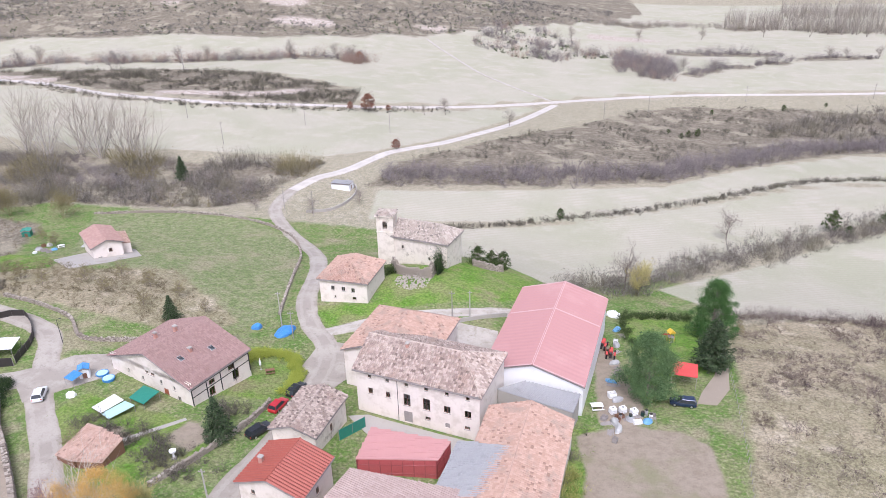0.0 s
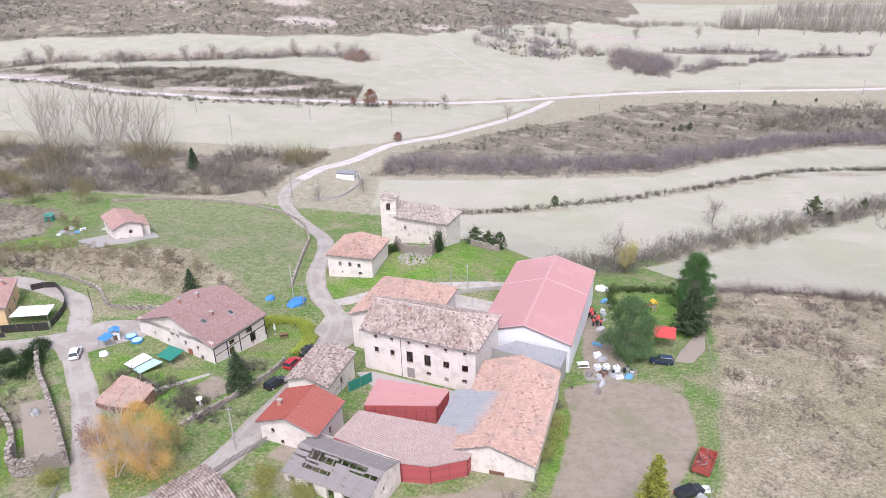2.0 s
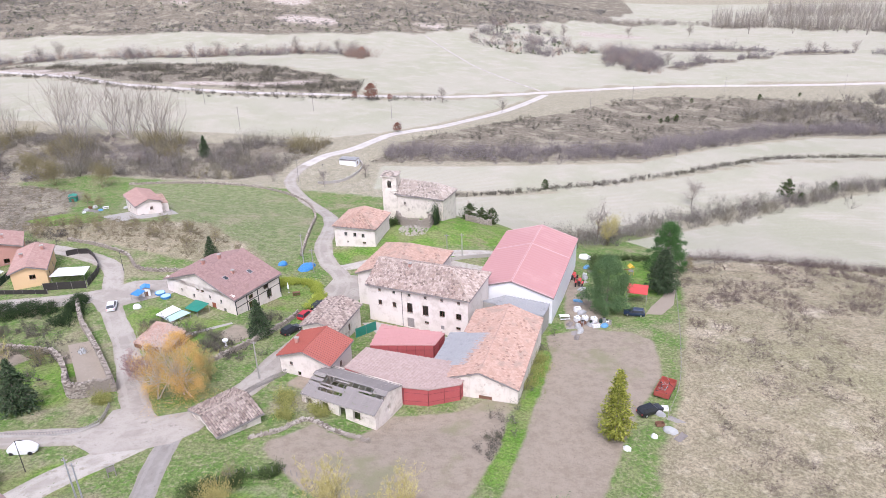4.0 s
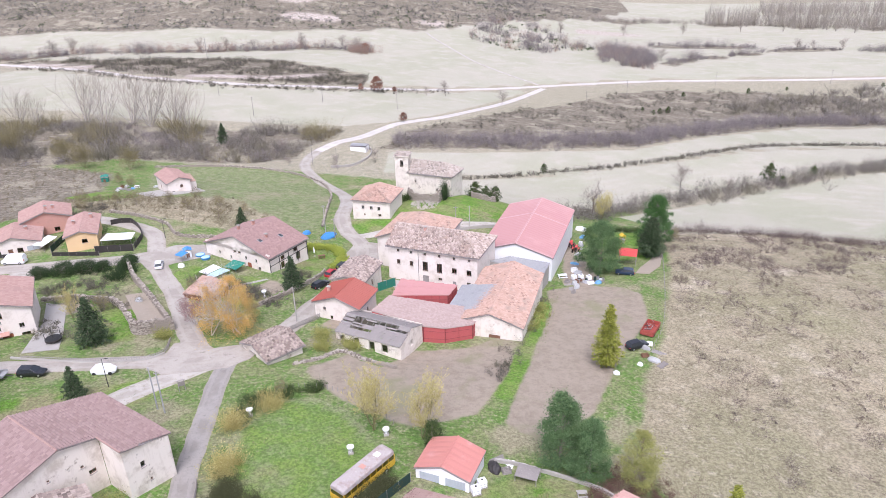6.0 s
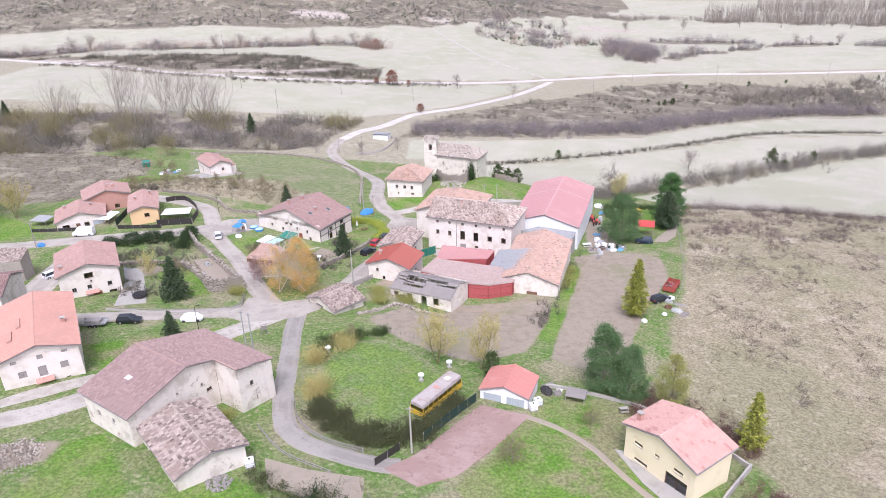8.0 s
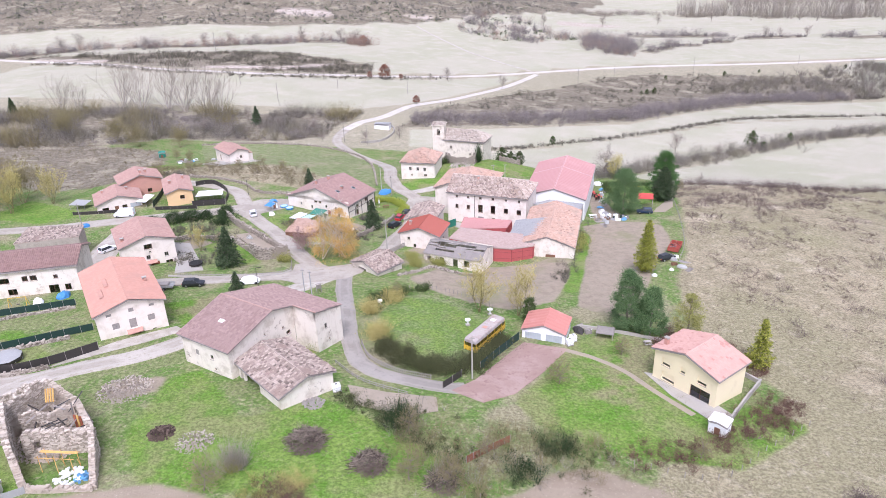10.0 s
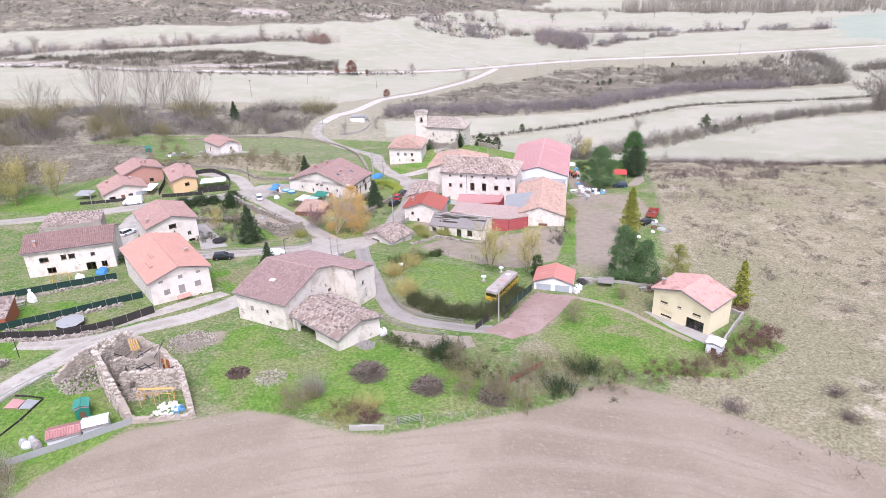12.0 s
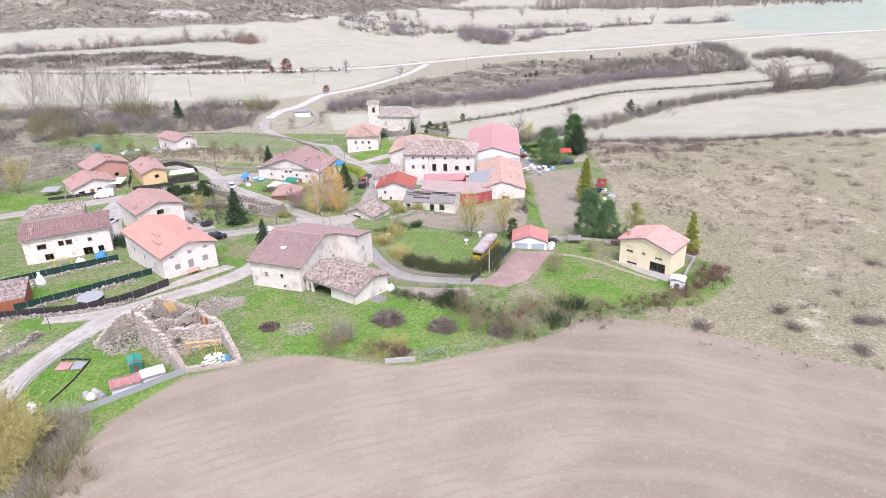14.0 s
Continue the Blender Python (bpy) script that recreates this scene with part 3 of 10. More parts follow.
def build_ground():
    xs = spaced(-165, 130, 1.6, -3600, 3600, 1.09)
    ys = spaced(-75, 150, 1.6, -700, 3600, 1.05)
    X, Y = np.meshgrid(xs, ys)
    Z = ground(X, Y)
    lumps = np.array([noise.noise(Vector((x * 0.12, y * 0.12, 0))) for x, y in zip(X.ravel(), Y.ravel())]).reshape(X.shape)
    off_road = np.clip((np.minimum.reduce([along(l, X, Y) for l in (STREET, SIDE_STREET, WEST_STREET, BACK_STREET, LANE, CURVED_LANE)]) - 3) / 6, 0, 1)
    Z = Z + 0.12 * lumps * off_road
    nx, ny = len(xs), len(ys)
    i = (np.arange(ny - 1)[:, None] * nx + np.arange(nx - 1)[None, :]).ravel()
    faces = np.stack([i, i + 1, i + nx + 1, i + nx], 1)
    ob = from_arrays("ground", np.stack([X, Y, Z], -1).reshape(-1, 3), faces, ground_material(), smooth=True)
    tagged(ob, "rolling village land with fields, lawns, bare plots and heath", "ground", kind="structure")
    layers = {
        "dry": np.maximum(np.clip((Y - 160) / 8, 0, 1), np.clip((X - 58) / 6, 0, 1)),
        "crop": np.minimum(mask(CROPS, X, Y, 2.0), np.clip((along(FAR_ROAD, X, Y) - 5) / 3, 0, 1)),
        "meadow": mask([MEADOW, LAWNS[0]], X, Y, 1.6),
        "wheat": mask([[(338, 465), (391, 580), (640, 660), (600, 430), (374, 398)]], X, Y, 3.0),
        "scrub": np.maximum.reduce([mask([RIVER_THICKET, BANK, FAR_SCRUB, HILL_SCRUB, WEST_SCRUB], X, Y, 4.0), *(np.clip(1.2 - along(l, X, Y) / 9, 0, 1) for l in HEDGE_LINES)]),
        "heath": mask([HEATH, ORCHARD], X, Y, 2.5),
        "pale": np.maximum.reduce([np.clip(1 - along(FAR_ROAD, X, Y) / 9, 0, 1) * 0.75, *(np.clip(1.15 - along(l, X, Y) / w, 0, 1) for l, w in SCARS)]),
        "lawn": np.maximum(mask(LAWNS[1:], X, Y, 1.2), 0.56 * mask(LAWNS[:1], X, Y, 1.2)),
        "bare": mask([YARD, PLOT] + BEDS, X, Y, 1.0),
        "plough": mask([PLOUGH], X, Y, 1.5),
        "furrow": along([(-130, -120), (-96, -86), (-60, -58), (-34, -50), (0, -44), (24, -48), (60, -70), (110, -90), (240, -96)], X, Y),
    }
    for name, values in layers.items():
        a = ob.data.attributes.new(name, "FLOAT", "POINT")
        a.data.foreach_set("value", np.ascontiguousarray(values.ravel(), dtype=np.float32))
    return ob


build_ground()


def ribbon(name, line, width, material, label, category="road", lift=0.05, ragged=0.35):
    """A way laid on the ground, with worn, uneven edges."""
    p = curve_through(line, 0.8 if width < 6.2 else 2.0)
    d = np.gradient(p, axis=0)
    d /= np.hypot(d[:, :1], d[:, 1:]) + 1e-9
    side = np.stack([-d[:, 1], d[:, 0]], 1)
    n = 8
    rows = []
    for k in range(n + 1):
        w = np.zeros(len(p))
        if k in (0, n):
            w = np.array([ragged * (noise.noise(Vector((i * 0.09, k * 7.7, width))) + 0.7 * noise.noise(Vector((i * 0.41, k * 3.1, width)))) for i in range(len(p))])
        rows.append(p + side * ((k / n - 0.5) * width + w)[:, None])
    q = np.stack(rows, 1)
    z = ground(q[..., 0], q[..., 1]) + lift
    z[:, 0] -= lift + 0.04
    z[:, n] -= lift + 0.04
    v = np.concatenate([q, z[..., None]], -1).reshape(-1, 3)
    i = (np.arange(len(p) - 1)[:, None] * (n + 1) + np.arange(n)[None, :]).ravel()
    f = np.stack([i, i + n + 1, i + n + 2, i + 1], 1)
    ob = from_arrays(name, v, f, material, smooth=True)
    a = ob.data.attributes.new("across", "FLOAT", "POINT")
    a.data.foreach_set("value", np.tile(np.abs(np.arange(n + 1) / n * 2 - 1), len(p)).astype(np.float32))
    return tagged(ob, label, category, kind="structure")


ribbon("road_street", STREET, 4.8, M_ASPHALT, "worn grey asphalt village street", lift=0.10)
ribbon("road_bridge", [(-60, 190), (-55, 203), (-47, 213), (-41, 226), (-34, 240), (-16, 259), (-2, 280), (15, 309), (36, 356)], 4.6, M_PALEROAD, "pale bleached road out of the village", lift=0.16)
ribbon("road_side_street", SIDE_STREET, 4.6, M_ASPHALT, "worn pale asphalt side street", lift=0.085)
ribbon("road_west_street", WEST_STREET, 6.0, M_ASPHALT, "worn grey asphalt street past the houses", lift=0.07)
ribbon("road_back_street", BACK_STREET, 7.4, M_TRACK, "pale gravel way between houses", lift=0.055)
ribbon("road_lane", LANE, 5.0, M_TRACK, "pale rutted gravel lane", lift=0.06)
ribbon("road_screen_lane", [(-104, -33), (-94, -31), (-84, -29.6), (-76, -28.6), (-69, -28.8), (-64, -27.6)], 4.0, M_TRACK, "pale gravel lane below a screen fence", lift=0.05)
ribbon("road_curved_lane", CURVED_LANE, 3.4, M_LANE, "narrow curved grey lane", lift=0.075)
ribbon("road_valley", FAR_ROAD, 5.2, M_PALEROAD, "pale valley road between fields", lift=0.2)
ribbon("road_field_track", FAR_TRACK, 2.6, M_TRACK, "faint pale field track", lift=0.12)
ribbon("road_church_track", CHURCH_TRACK, 3.6, M_TRACK, "pale gravel track below the church green", lift=0.06)

# ---------------------------------------------------------------- buildings


def tile_slope(name, origin, along_eave, up, parent, material, keep=None, pitch=0.37, course=0.42, lift=0.17, jitter=0.012, sag=0.0, label=""):
    """One roof slope of barrel tiles: columns of half-round tiles in stepped courses."""
    o, e, u = (np.array(q, float) for q in (origin, along_eave, up))
    le, lu = np.linalg.norm(e), np.linalg.norm(u)
    nrm = np.cross(e, u)
    nrm /= np.linalg.norm(nrm)
    nc, nr = max(2, int(le / pitch)), max(2, int(lu / course))
    prof = np.array([0.0, 0.6, 1.0, 0.6]) * lift
    rs = np.random.RandomState(int(le * 100 + lu * 37) % 9973)
    a = np.arange(nc * 4 + 1) / (nc * 4)
    h = np.tile(prof, nc + 1)[: nc * 4 + 1]
    per = rs.normal(0, jitter, (nr, nc + 1))
    verts, rowv = [], []
    for r in range(nr):
        for s, step in ((r / nr, 0.03), ((r + 1) / nr, 0.0)):
            z = h + step + np.repeat(per[r], 4)[: nc * 4 + 1] - 0.4 * sag * np.sin(np.pi * a) * s
            rowv.append(s)
            verts.append(o + e * a[:, None] + u * s + nrm * z[:, None])
    v = np.array(verts).reshape(-1, 3)
    w = nc * 4 + 1
    i = (np.arange(2 * nr - 1)[:, None] * w + np.arange(w - 1)[None, :]).ravel()
    f = np.stack([i, i + 1, i + w + 1, i + w], 1)
    ca = (i % w + 0.5) / (w - 1)
    cs = (np.array(rowv)[i // w] + np.array(rowv)[i // w + 1]) / 2
    if keep is not None:
        ok = keep(ca * le, cs * lu)
        f, ca, cs = f[ok], ca[ok], cs[ok]
    uv = np.stack([np.floor(ca * nc) + 0.5, np.floor(np.clip(cs, 0, 0.9999) * nr) + 0.5], 1)
    return from_arrays(name, v, f, material, parent, label, uv=np.repeat(uv, 4, axis=0))


def caps(bm, a, b, r=0.13, sides=7):
    """Overlapping ridge tiles along a line, each stepping down onto the next."""
    a, b = Vector(a), Vector(b)
    q = (b - a).to_track_quat("Z", "Y")
    n = max(1, int((b - a).length / 0.5))
    rings = []
    for k in range(n):
        for s, w in ((k / n, r), ((k + 0.98) / n, r * 0.84)):
            rings.append([bm.verts.new(a.lerp(b, s) + q @ Vector((w * math.cos(2 * math.pi * i / sides), w * math.sin(2 * math.pi * i / sides), 0))) for i in range(sides)])
    for low, high in zip(rings, rings[1:]):
        for i in range(sides):
            j = (i + 1) % sides
            bm.faces.new((low[i], low[j], high[j], high[i]))
    bm.faces.new(rings[0][::-1])
    bm.faces.new(rings[-1])


def walls(bm, width, height, openings, m, thick=0.35, gable=0.0, skew=0.0):
    """A wall with its openings, its outer face at y = 0 towards -y, x from -width/2; openings: x, z, w, h."""
    xs = sorted({-width / 2, width / 2, *(x - w / 2 for x, z, w, h in openings), *(x + w / 2 for x, z, w, h in openings)})
    zs = sorted({-2.0, 0.0, height, *(z for x, z, w, h in openings), *(z + h for x, z, w, h in openings)})

    def quad(*ps):
        bm.faces.new([bm.verts.new(m @ Vector(p)) for p in ps])

    for x0, x1 in zip(xs, xs[1:]):
        for z0, z1 in zip(zs, zs[1:]):
            cx, cz = (x0 + x1) / 2, (z0 + z1) / 2
            if any(abs(cx - x) < w / 2 and z < cz < z + h for x, z, w, h in openings):
                continue
            quad((x0, 0, z0), (x1, 0, z0), (x1, 0, z1), (x0, 0, z1))
            quad((x1, thick, z0), (x0, thick, z0), (x0, thick, z1), (x1, thick, z1))
    for x, z, w, h in openings:
        a, b = x - w / 2, x + w / 2
        quad((a, 0, z), (a, thick, z), (b, thick, z), (b, 0, z))
        quad((a, 0, z + h), (b, 0, z + h), (b, thick, z + h), (a, thick, z + h))
        quad((a, 0, z), (a, 0, z + h), (a, thick, z + h), (a, thick, z))
        quad((b, 0, z), (b, thick, z), (b, thick, z + h), (b, 0, z + h))
    if gable:
        h = height
        quad((-width / 2, 0, h), (width / 2, 0, h), (skew, 0, h + gable))
        quad((width / 2, thick, h), (-width / 2, thick, h), (skew, thick, h + gable))


def opening_part(parent, m, x, z, w, h, kind):
    """What fills an opening: a window with frame and pane, a door, a shutter, a garage door."""
    f = 0.07
    if kind in ("window", "dark_window"):
        bm = bmesh.new()
        box(bm, -w / 2, -w / 2 + f, 0.12, 0.2, 0, h)
        box(bm, w / 2 - f, w / 2, 0.12, 0.2, 0, h)
        box(bm, -w / 2 + f, w / 2 - f, 0.12, 0.2, 0, f)
        box(bm, -w / 2 + f, w / 2 - f, 0.12, 0.2, h - f, h)
        if w > 0.7:
            box(bm, -f / 2, f / 2, 0.12, 0.2, f, h - f)
        bm.transform(m @ Matrix.Translation((x, 0, z)))
        ob = part("window", bm, M_WOOD if kind == "dark_window" else M_GREYWOOD, parent)
        bm = boxes((-w / 2 + f, w / 2 - f, 0.15, 0.17, f, h - f))
        bm.transform(m @ Matrix.Translation((x, 0, z)))
        part("pane", bm, M_GLASS, ob)
        bm = boxes((-w / 2 - 0.08, w / 2 + 0.08, -0.06, 0.1, -0.08, -0.002))
        bm.transform(m @ Matrix.Translation((x, 0, z)))
        part("sill", bm, M_CONCRETE, ob)
    elif kind == "hole":
        pass
    elif kind == "blind":
        # the blind stops short; dark glass below it stands in for sill shade
        bm = boxes((-w / 2, w / 2, 0.16, 0.19, h * 0.28, h))
        bm.transform(m @ Matrix.Translation((x, 0, z)))
        ob = part("roller_blind", bm, M_CREAM, parent, "cream roller blind let down")
        bm = boxes((-w / 2, w / 2, 0.2, 0.23, 0, h))
        bm.transform(m @ Matrix.Translation((x, 0, z)))
        part("pane", bm, M_GLASS, ob)
        bm = boxes((-w / 2 - 0.06, w / 2 + 0.06, -0.05, 0.14, -0.08, -0.002))
        bm.transform(m @ Matrix.Translation((x, 0, z)))
        part("sill", bm, M_CONCRETE, ob)
    else:
        n = max(2, int(w / 0.35))
        bm = boxes((-w / 2, w / 2, 0.16, 0.2, 0, h))
        bm.transform(m @ Matrix.Translation((x, 0, z)))
        mat = {"door": M_WOOD, "garage_door": M_METALDOOR, "shutter": M_GREYWOOD, "red_door": M_REDDOOR, "bricked": M_OLDWALL}[kind]
        leaf = part("shutter" if kind in ("shutter", "bricked") else kind, bm, mat, parent)
        for k in range(n):
            a, b = -w / 2 + w * k / n, -w / 2 + w * (k + 1) / n
            bm = boxes((a + 0.008, b - 0.008, 0.1, 0.157, 0.01, h - 0.01))
            bm.transform(m @ Matrix.Translation((x, 0, z)))
            part("board", bm, mat, leaf)


M_REDDOOR = surface("red_brown_door", (0.33, 0.1, 0.05), (0.26, 0.09, 0.05), (0.4, 0.15, 0.08), 1.0, 10.0)


def chimney(parent, x, y, z, h=1.0, w=0.6, mat=None):
    bm = boxes((-w / 2, w / 2, -w * 0.4, w * 0.4, -1.0, h), bevel=0.02)
    bm.transform(Matrix.Translation((x, y, z)))
    c = part("chimney", bm, mat or M_BRICK, parent)
    bm = bmesh.new()
    for sx in (-1, 1):
        for sy in (-1, 1):
            box(bm, sx * w * 0.4 - 0.05, sx * w * 0.4 + 0.05, sy * w * 0.3 - 0.05, sy * w * 0.3 + 0.05, h, h + 0.2)
    box(bm, -w * 0.65, w * 0.65, -w * 0.55, w * 0.55, h + 0.2, h + 0.28)
    bm.transform(Matrix.Translation((x, y, z)))
    part("chimney_cap", bm, M_CONCRETE, c)


def skylight(parent, roof_m, x, s):
    bm = boxes((x - 0.45, x + 0.45, s - 0.6, s + 0.6, 0.02, 0.12))
    bm.transform(roof_m)
    sk = part("skylight", bm, M_SHEET, parent)
    bm = boxes((x - 0.36, x + 0.36, s - 0.5, s + 0.5, 0.121, 0.135))
    bm.transform(roof_m)
    part("pane", bm, M_GLASS, sk)


def house(name, label, c, th, w, l, eave, rise, base, roof, wall, openings=(), over=0.45, hip_front=0.0, hip_back=0.0, chimneys=(), lights=(), tile=0.37, jitter=0.012, sag=0.0, category="house", ridge_mat=None):
    """A house with its ridge along th (degrees, towards the back); w across the ridge, l along it, both over the eaves.
    openings: side F, R, B or L, metres from that side's middle, height, width, height, kind."""
    h = eave - base
    ob = thing(name, pose(c[0], c[1], base, 0, 0, th - 90), label, category)
    ww, wl = w - 2 * over, l - 2 * over
    wh = h + rise * over / (w / 2) - 0.3
    slope = rise / (w / 2)
    frames = {"F": pose(0, -wl / 2, 0), "R": pose(ww / 2, 0, 0, 0, 0, 90), "B": pose(0, wl / 2, 0, 0, 0, 180), "L": pose(-ww / 2, 0, 0, 0, 0, -90)}
    bm = bmesh.new()
    for side, m in frames.items():
        holes = [(x, z, a, b) for s, x, z, a, b, kind in openings if s == side]
        walls(bm, ww if side in "FB" else wl, wh, holes, m, gable=0 if side in "RL" or (side == "F" and hip_front) or (side == "B" and hip_back) else ww / 2 * slope)
    part("wall", bm, wall, ob)
    for s, x, z, a, b, kind in openings:
        opening_part(ob, frames[s], x, z, a, b, kind)
    # roof
    sl = math.hypot(w / 2, rise)
    for side in (1, -1):
        o = (side * w / 2, -side * l / 2, h)
        e = (0, side * l, 0)
        u = (-side * w / 2, 0, rise)
        lo, hi = (hip_front, hip_back) if side == 1 else (hip_back, hip_front)
        keep = (lambda a, s, lo=lo, hi=hi: (a > lo * s / sl) & (a < l - hi * s / sl)) if lo or hi else None
        tile_slope("roof", o, e, u, ob, roof, keep, tile, lift=0.045 if tile > 0.6 else 0.17, jitter=jitter, sag=sag)
    for hipped, y, side in ((hip_front, -l / 2, -1), (hip_back, l / 2, 1)):
        if hipped:
            sh = math.hypot(hipped, rise)
            keep = lambda a, s, sh=sh: (a > w / 2 * s / sh) & (a < w - w / 2 * s / sh)
            tile_slope("roof", (side * w / 2, y, h), (-side * w, 0, 0), (0, -side * hipped, rise), ob, roof, keep, tile, jitter=jitter)
    # the boarding under the tiles
    bm = bmesh.new()
    y0, y1 = -l / 2 + hip_front, l / 2 - hip_back
    pts = [(-w / 2, -l / 2, h), (w / 2, -l / 2, h), (w / 2, l / 2, h), (-w / 2, l / 2, h), (0, y0, h + rise), (0, y1, h + rise)]
    top = [bm.verts.new((x, y, z - 0.14)) for x, y, z in pts]
    low = [bm.verts.new((x, y, z - 0.3)) for x, y, z in pts]
    for q in ((1, 2, 5, 4), (3, 0, 4, 5)):
        bm.faces.new([top[k] for k in q])
        bm.faces.new([low[k] for k in q[::-1]])
    for q in ((0, 1, 4), (2, 3, 5)):
        if (q[2] == 4 and hip_front) or (q[2] == 5 and hip_back):
            bm.faces.new([top[k] for k in q])
            bm.faces.new([low[k] for k in q[::-1]])
    rim = [(1, 2), (3, 0)] + ([(0, 1)] if hip_front else [(0, 4), (4, 1)]) + ([(2, 3)] if hip_back else [(2, 5), (5, 3)])
    for a, b in rim:
        bm.faces.new((low[a], low[b], top[b], top[a]))
    part("eave_board", bm, M_GREYWOOD, ob)
    bm = bmesh.new()
    caps(bm, (0, y0, h + rise + 0.02), (0, y1, h + rise + 0.02))
    for hipped, y, yy in ((hip_front, -l / 2, y0), (hip_back, l / 2, y1)):
        if hipped:
            for s in (-1, 1):
                caps(bm, (s * w / 2, y, h + 0.03), (0, yy, h + rise + 0.03))
    part("ridge_cap", bm, ridge_mat or roof, ob)
    for x, y, hh in chimneys:
        chimney(ob, x, y, h + rise * (1 - abs(x) / (w / 2)), hh)
    for side, y, s in lights:
        m = Matrix.Translation((side * w / 2, 0, h)) @ Matrix(((-side * w / 2 / sl, 0, side * rise / sl, 0), (0, -side, 0, 0), (rise / sl, 0, w / 2 / sl, 0), (0, 0, 0, 1))) @ pose(0, 0, 0.05, 0, 0, -90)
        skylight(ob, m, y, s)
    return ob


W1 = "window"
coral = house("orange_roofed_house", "white rendered three-storey house with a coral tile roof", (-61.3, -5.0), 125, 11.4, 19.4, 16.4, 1.7, 9.9, M_TILE_CORAL, M_PLASTER,
      [("F", -2.6, 3.2, 1.1, 1.1, "shutter"), ("F", 2.9, 3.2, 1.1, 1.1, "shutter"), ("F", 0, 2.7, 1.1, 1.7, "shutter"), ("F", 0, 0, 1.7, 2.0, "red_door"), ("F", 3.0, 1.1, 0.6, 0.5, W1), ("F", -2.6, 1.0, 0.6, 0.5, W1), ("F", 0.1, 5.6, 0.8, 0.9, "shutter"), ("F", -3.3, 5.7, 0.8, 0.5, "shutter"), ("F", 3.3, 5.7, 0.8, 0.5, "shutter"),
       ("L", -5, 3.2, 0.9, 1.1, W1), ("L", 0, 3.2, 0.9, 1.1, W1), ("L", 5, 3.2, 0.9, 1.1, W1), ("L", 3, 0.9, 0.8, 0.9, W1)], chimneys=[(3.8, -2.0, 0.6)])
house("pink_roofed_house", "white rendered house with a faded pink tile roof", (-72.1, 25.5), 123, 11.5, 12.9, 13.0, 1.8, 6.4, M_TILE_PINK, M_PLASTER,
      [("F", 0, 5.2, 1.6, 1.1, "dark_window"), ("F", -0.3, 2.9, 0.8, 0.9, W1), ("F", 3.3, 2.8, 0.8, 0.9, W1), ("F", -3.0, 2.8, 0.8, 0.9, W1), ("F", 0.8, 0, 1.7, 2.1, "red_door"), ("F", -2.6, 0.5, 1.4, 1.1, "dark_window"), ("F", 3.6, 0.8, 1.4, 1.0, "dark_window"), ("F", 0.2, 4.3, 0.4, 0.4, W1)], chimneys=[(-4.5, -3.5, 0.6)])
house("cream_house", "cream rendered house with a faded pink roof", (33.6, -20.2), 40, 11.5, 8.0, 13.0, 1.7, 7.7, M_TILE_FADED, M_CREAM,
      [("F", -3.2, 3.0, 1.4, 1.3, "blind"), ("F", -0.3, 3.2, 0.8, 1.1, "blind"), ("F", 2.9, 3.0, 1.5, 1.3, "blind"), ("F", -2.6, 0.5, 2.2, 1.4, "blind"), ("F", 2.8, 0.0, 3.2, 2.3, "dark_window")], chimneys=[(-4.4, -2.2, 1.0)])
house("garage", "white double garage with a faded coral metal roof", (12.4, -5.8), 74, 7.6, 6.2, 9.6, 1.3, 7.0, M_GARAGE, M_WHITE,
      [("F", -1.75, 0, 2.7, 2.1, "garage_door"), ("F", 1.75, 0, 2.7, 2.1, "garage_door")], over=0.2, category="garage", tile=0.9)
house("half_timbered_house", "large white farmhouse with a mauve tile roof and exposed timbers", (-39.9, 67.3), 66, 20.5, 13.5, 6.7, 3.6, 2.4, M_TILE_PLUM, M_PLASTER,
      [("F", -0.6, 3.6, 0.9, 1.4, "dark_window"), ("F", 0.8, 3.6, 0.9, 1.4, "dark_window"), ("F", 2.7, 2.6, 0.6, 0.8, W1), ("F", 5.8, 2.4, 0.6, 0.8, W1), ("F", 6.6, 0.6, 0.8, 0.9, W1), ("F", 3.6, 0, 1.2, 2.0, "red_door"), ("F", -5.5, 2.4, 0.5, 0.7, W1), ("F", -2.0, 1.8, 0.6, 0.8, W1), ("F", -5, 0.4, 0.7, 1.0, W1),
       ("R", -2.0, 2.4, 1.2, 0.9, "dark_window"), ("R", 2.2, 2.6, 1.2, 0.9, "dark_window"), ("R", 3.0, 0.3, 1.4, 1.9, "dark_window"), ("R", -2.2, 0.3, 1.2, 1.6, "dark_window")], chimneys=[(-1.2, 1.0, 1.0), (-3.8, -1.2, 1.0), (4.4, -1.0, 0.6)], lights=[(1, 2.0, 4.5), (1, -3.2, 6.0), (-1, 0, 5)])
house("red_roofed_house", "small white house with a brick-red metal roof", (-12.2, 40.1), 76, 10.2, 8.5, 7.7, 1.8, 3.4, M_TILE_RED, M_PLASTER,
      [("F", -2.6, 2.7, 0.6, 0.7, "dark_window"), ("F", 3.2, 2.7, 0.6, 0.7, "dark_window"), ("F", -1.2, 0.9, 0.6, 0.8, "dark_window"), ("R", 0, 1.5, 0.8, 1.2, "dark_window")], chimneys=[(-3.2, -0.5, 0.8)], tile=0.5)
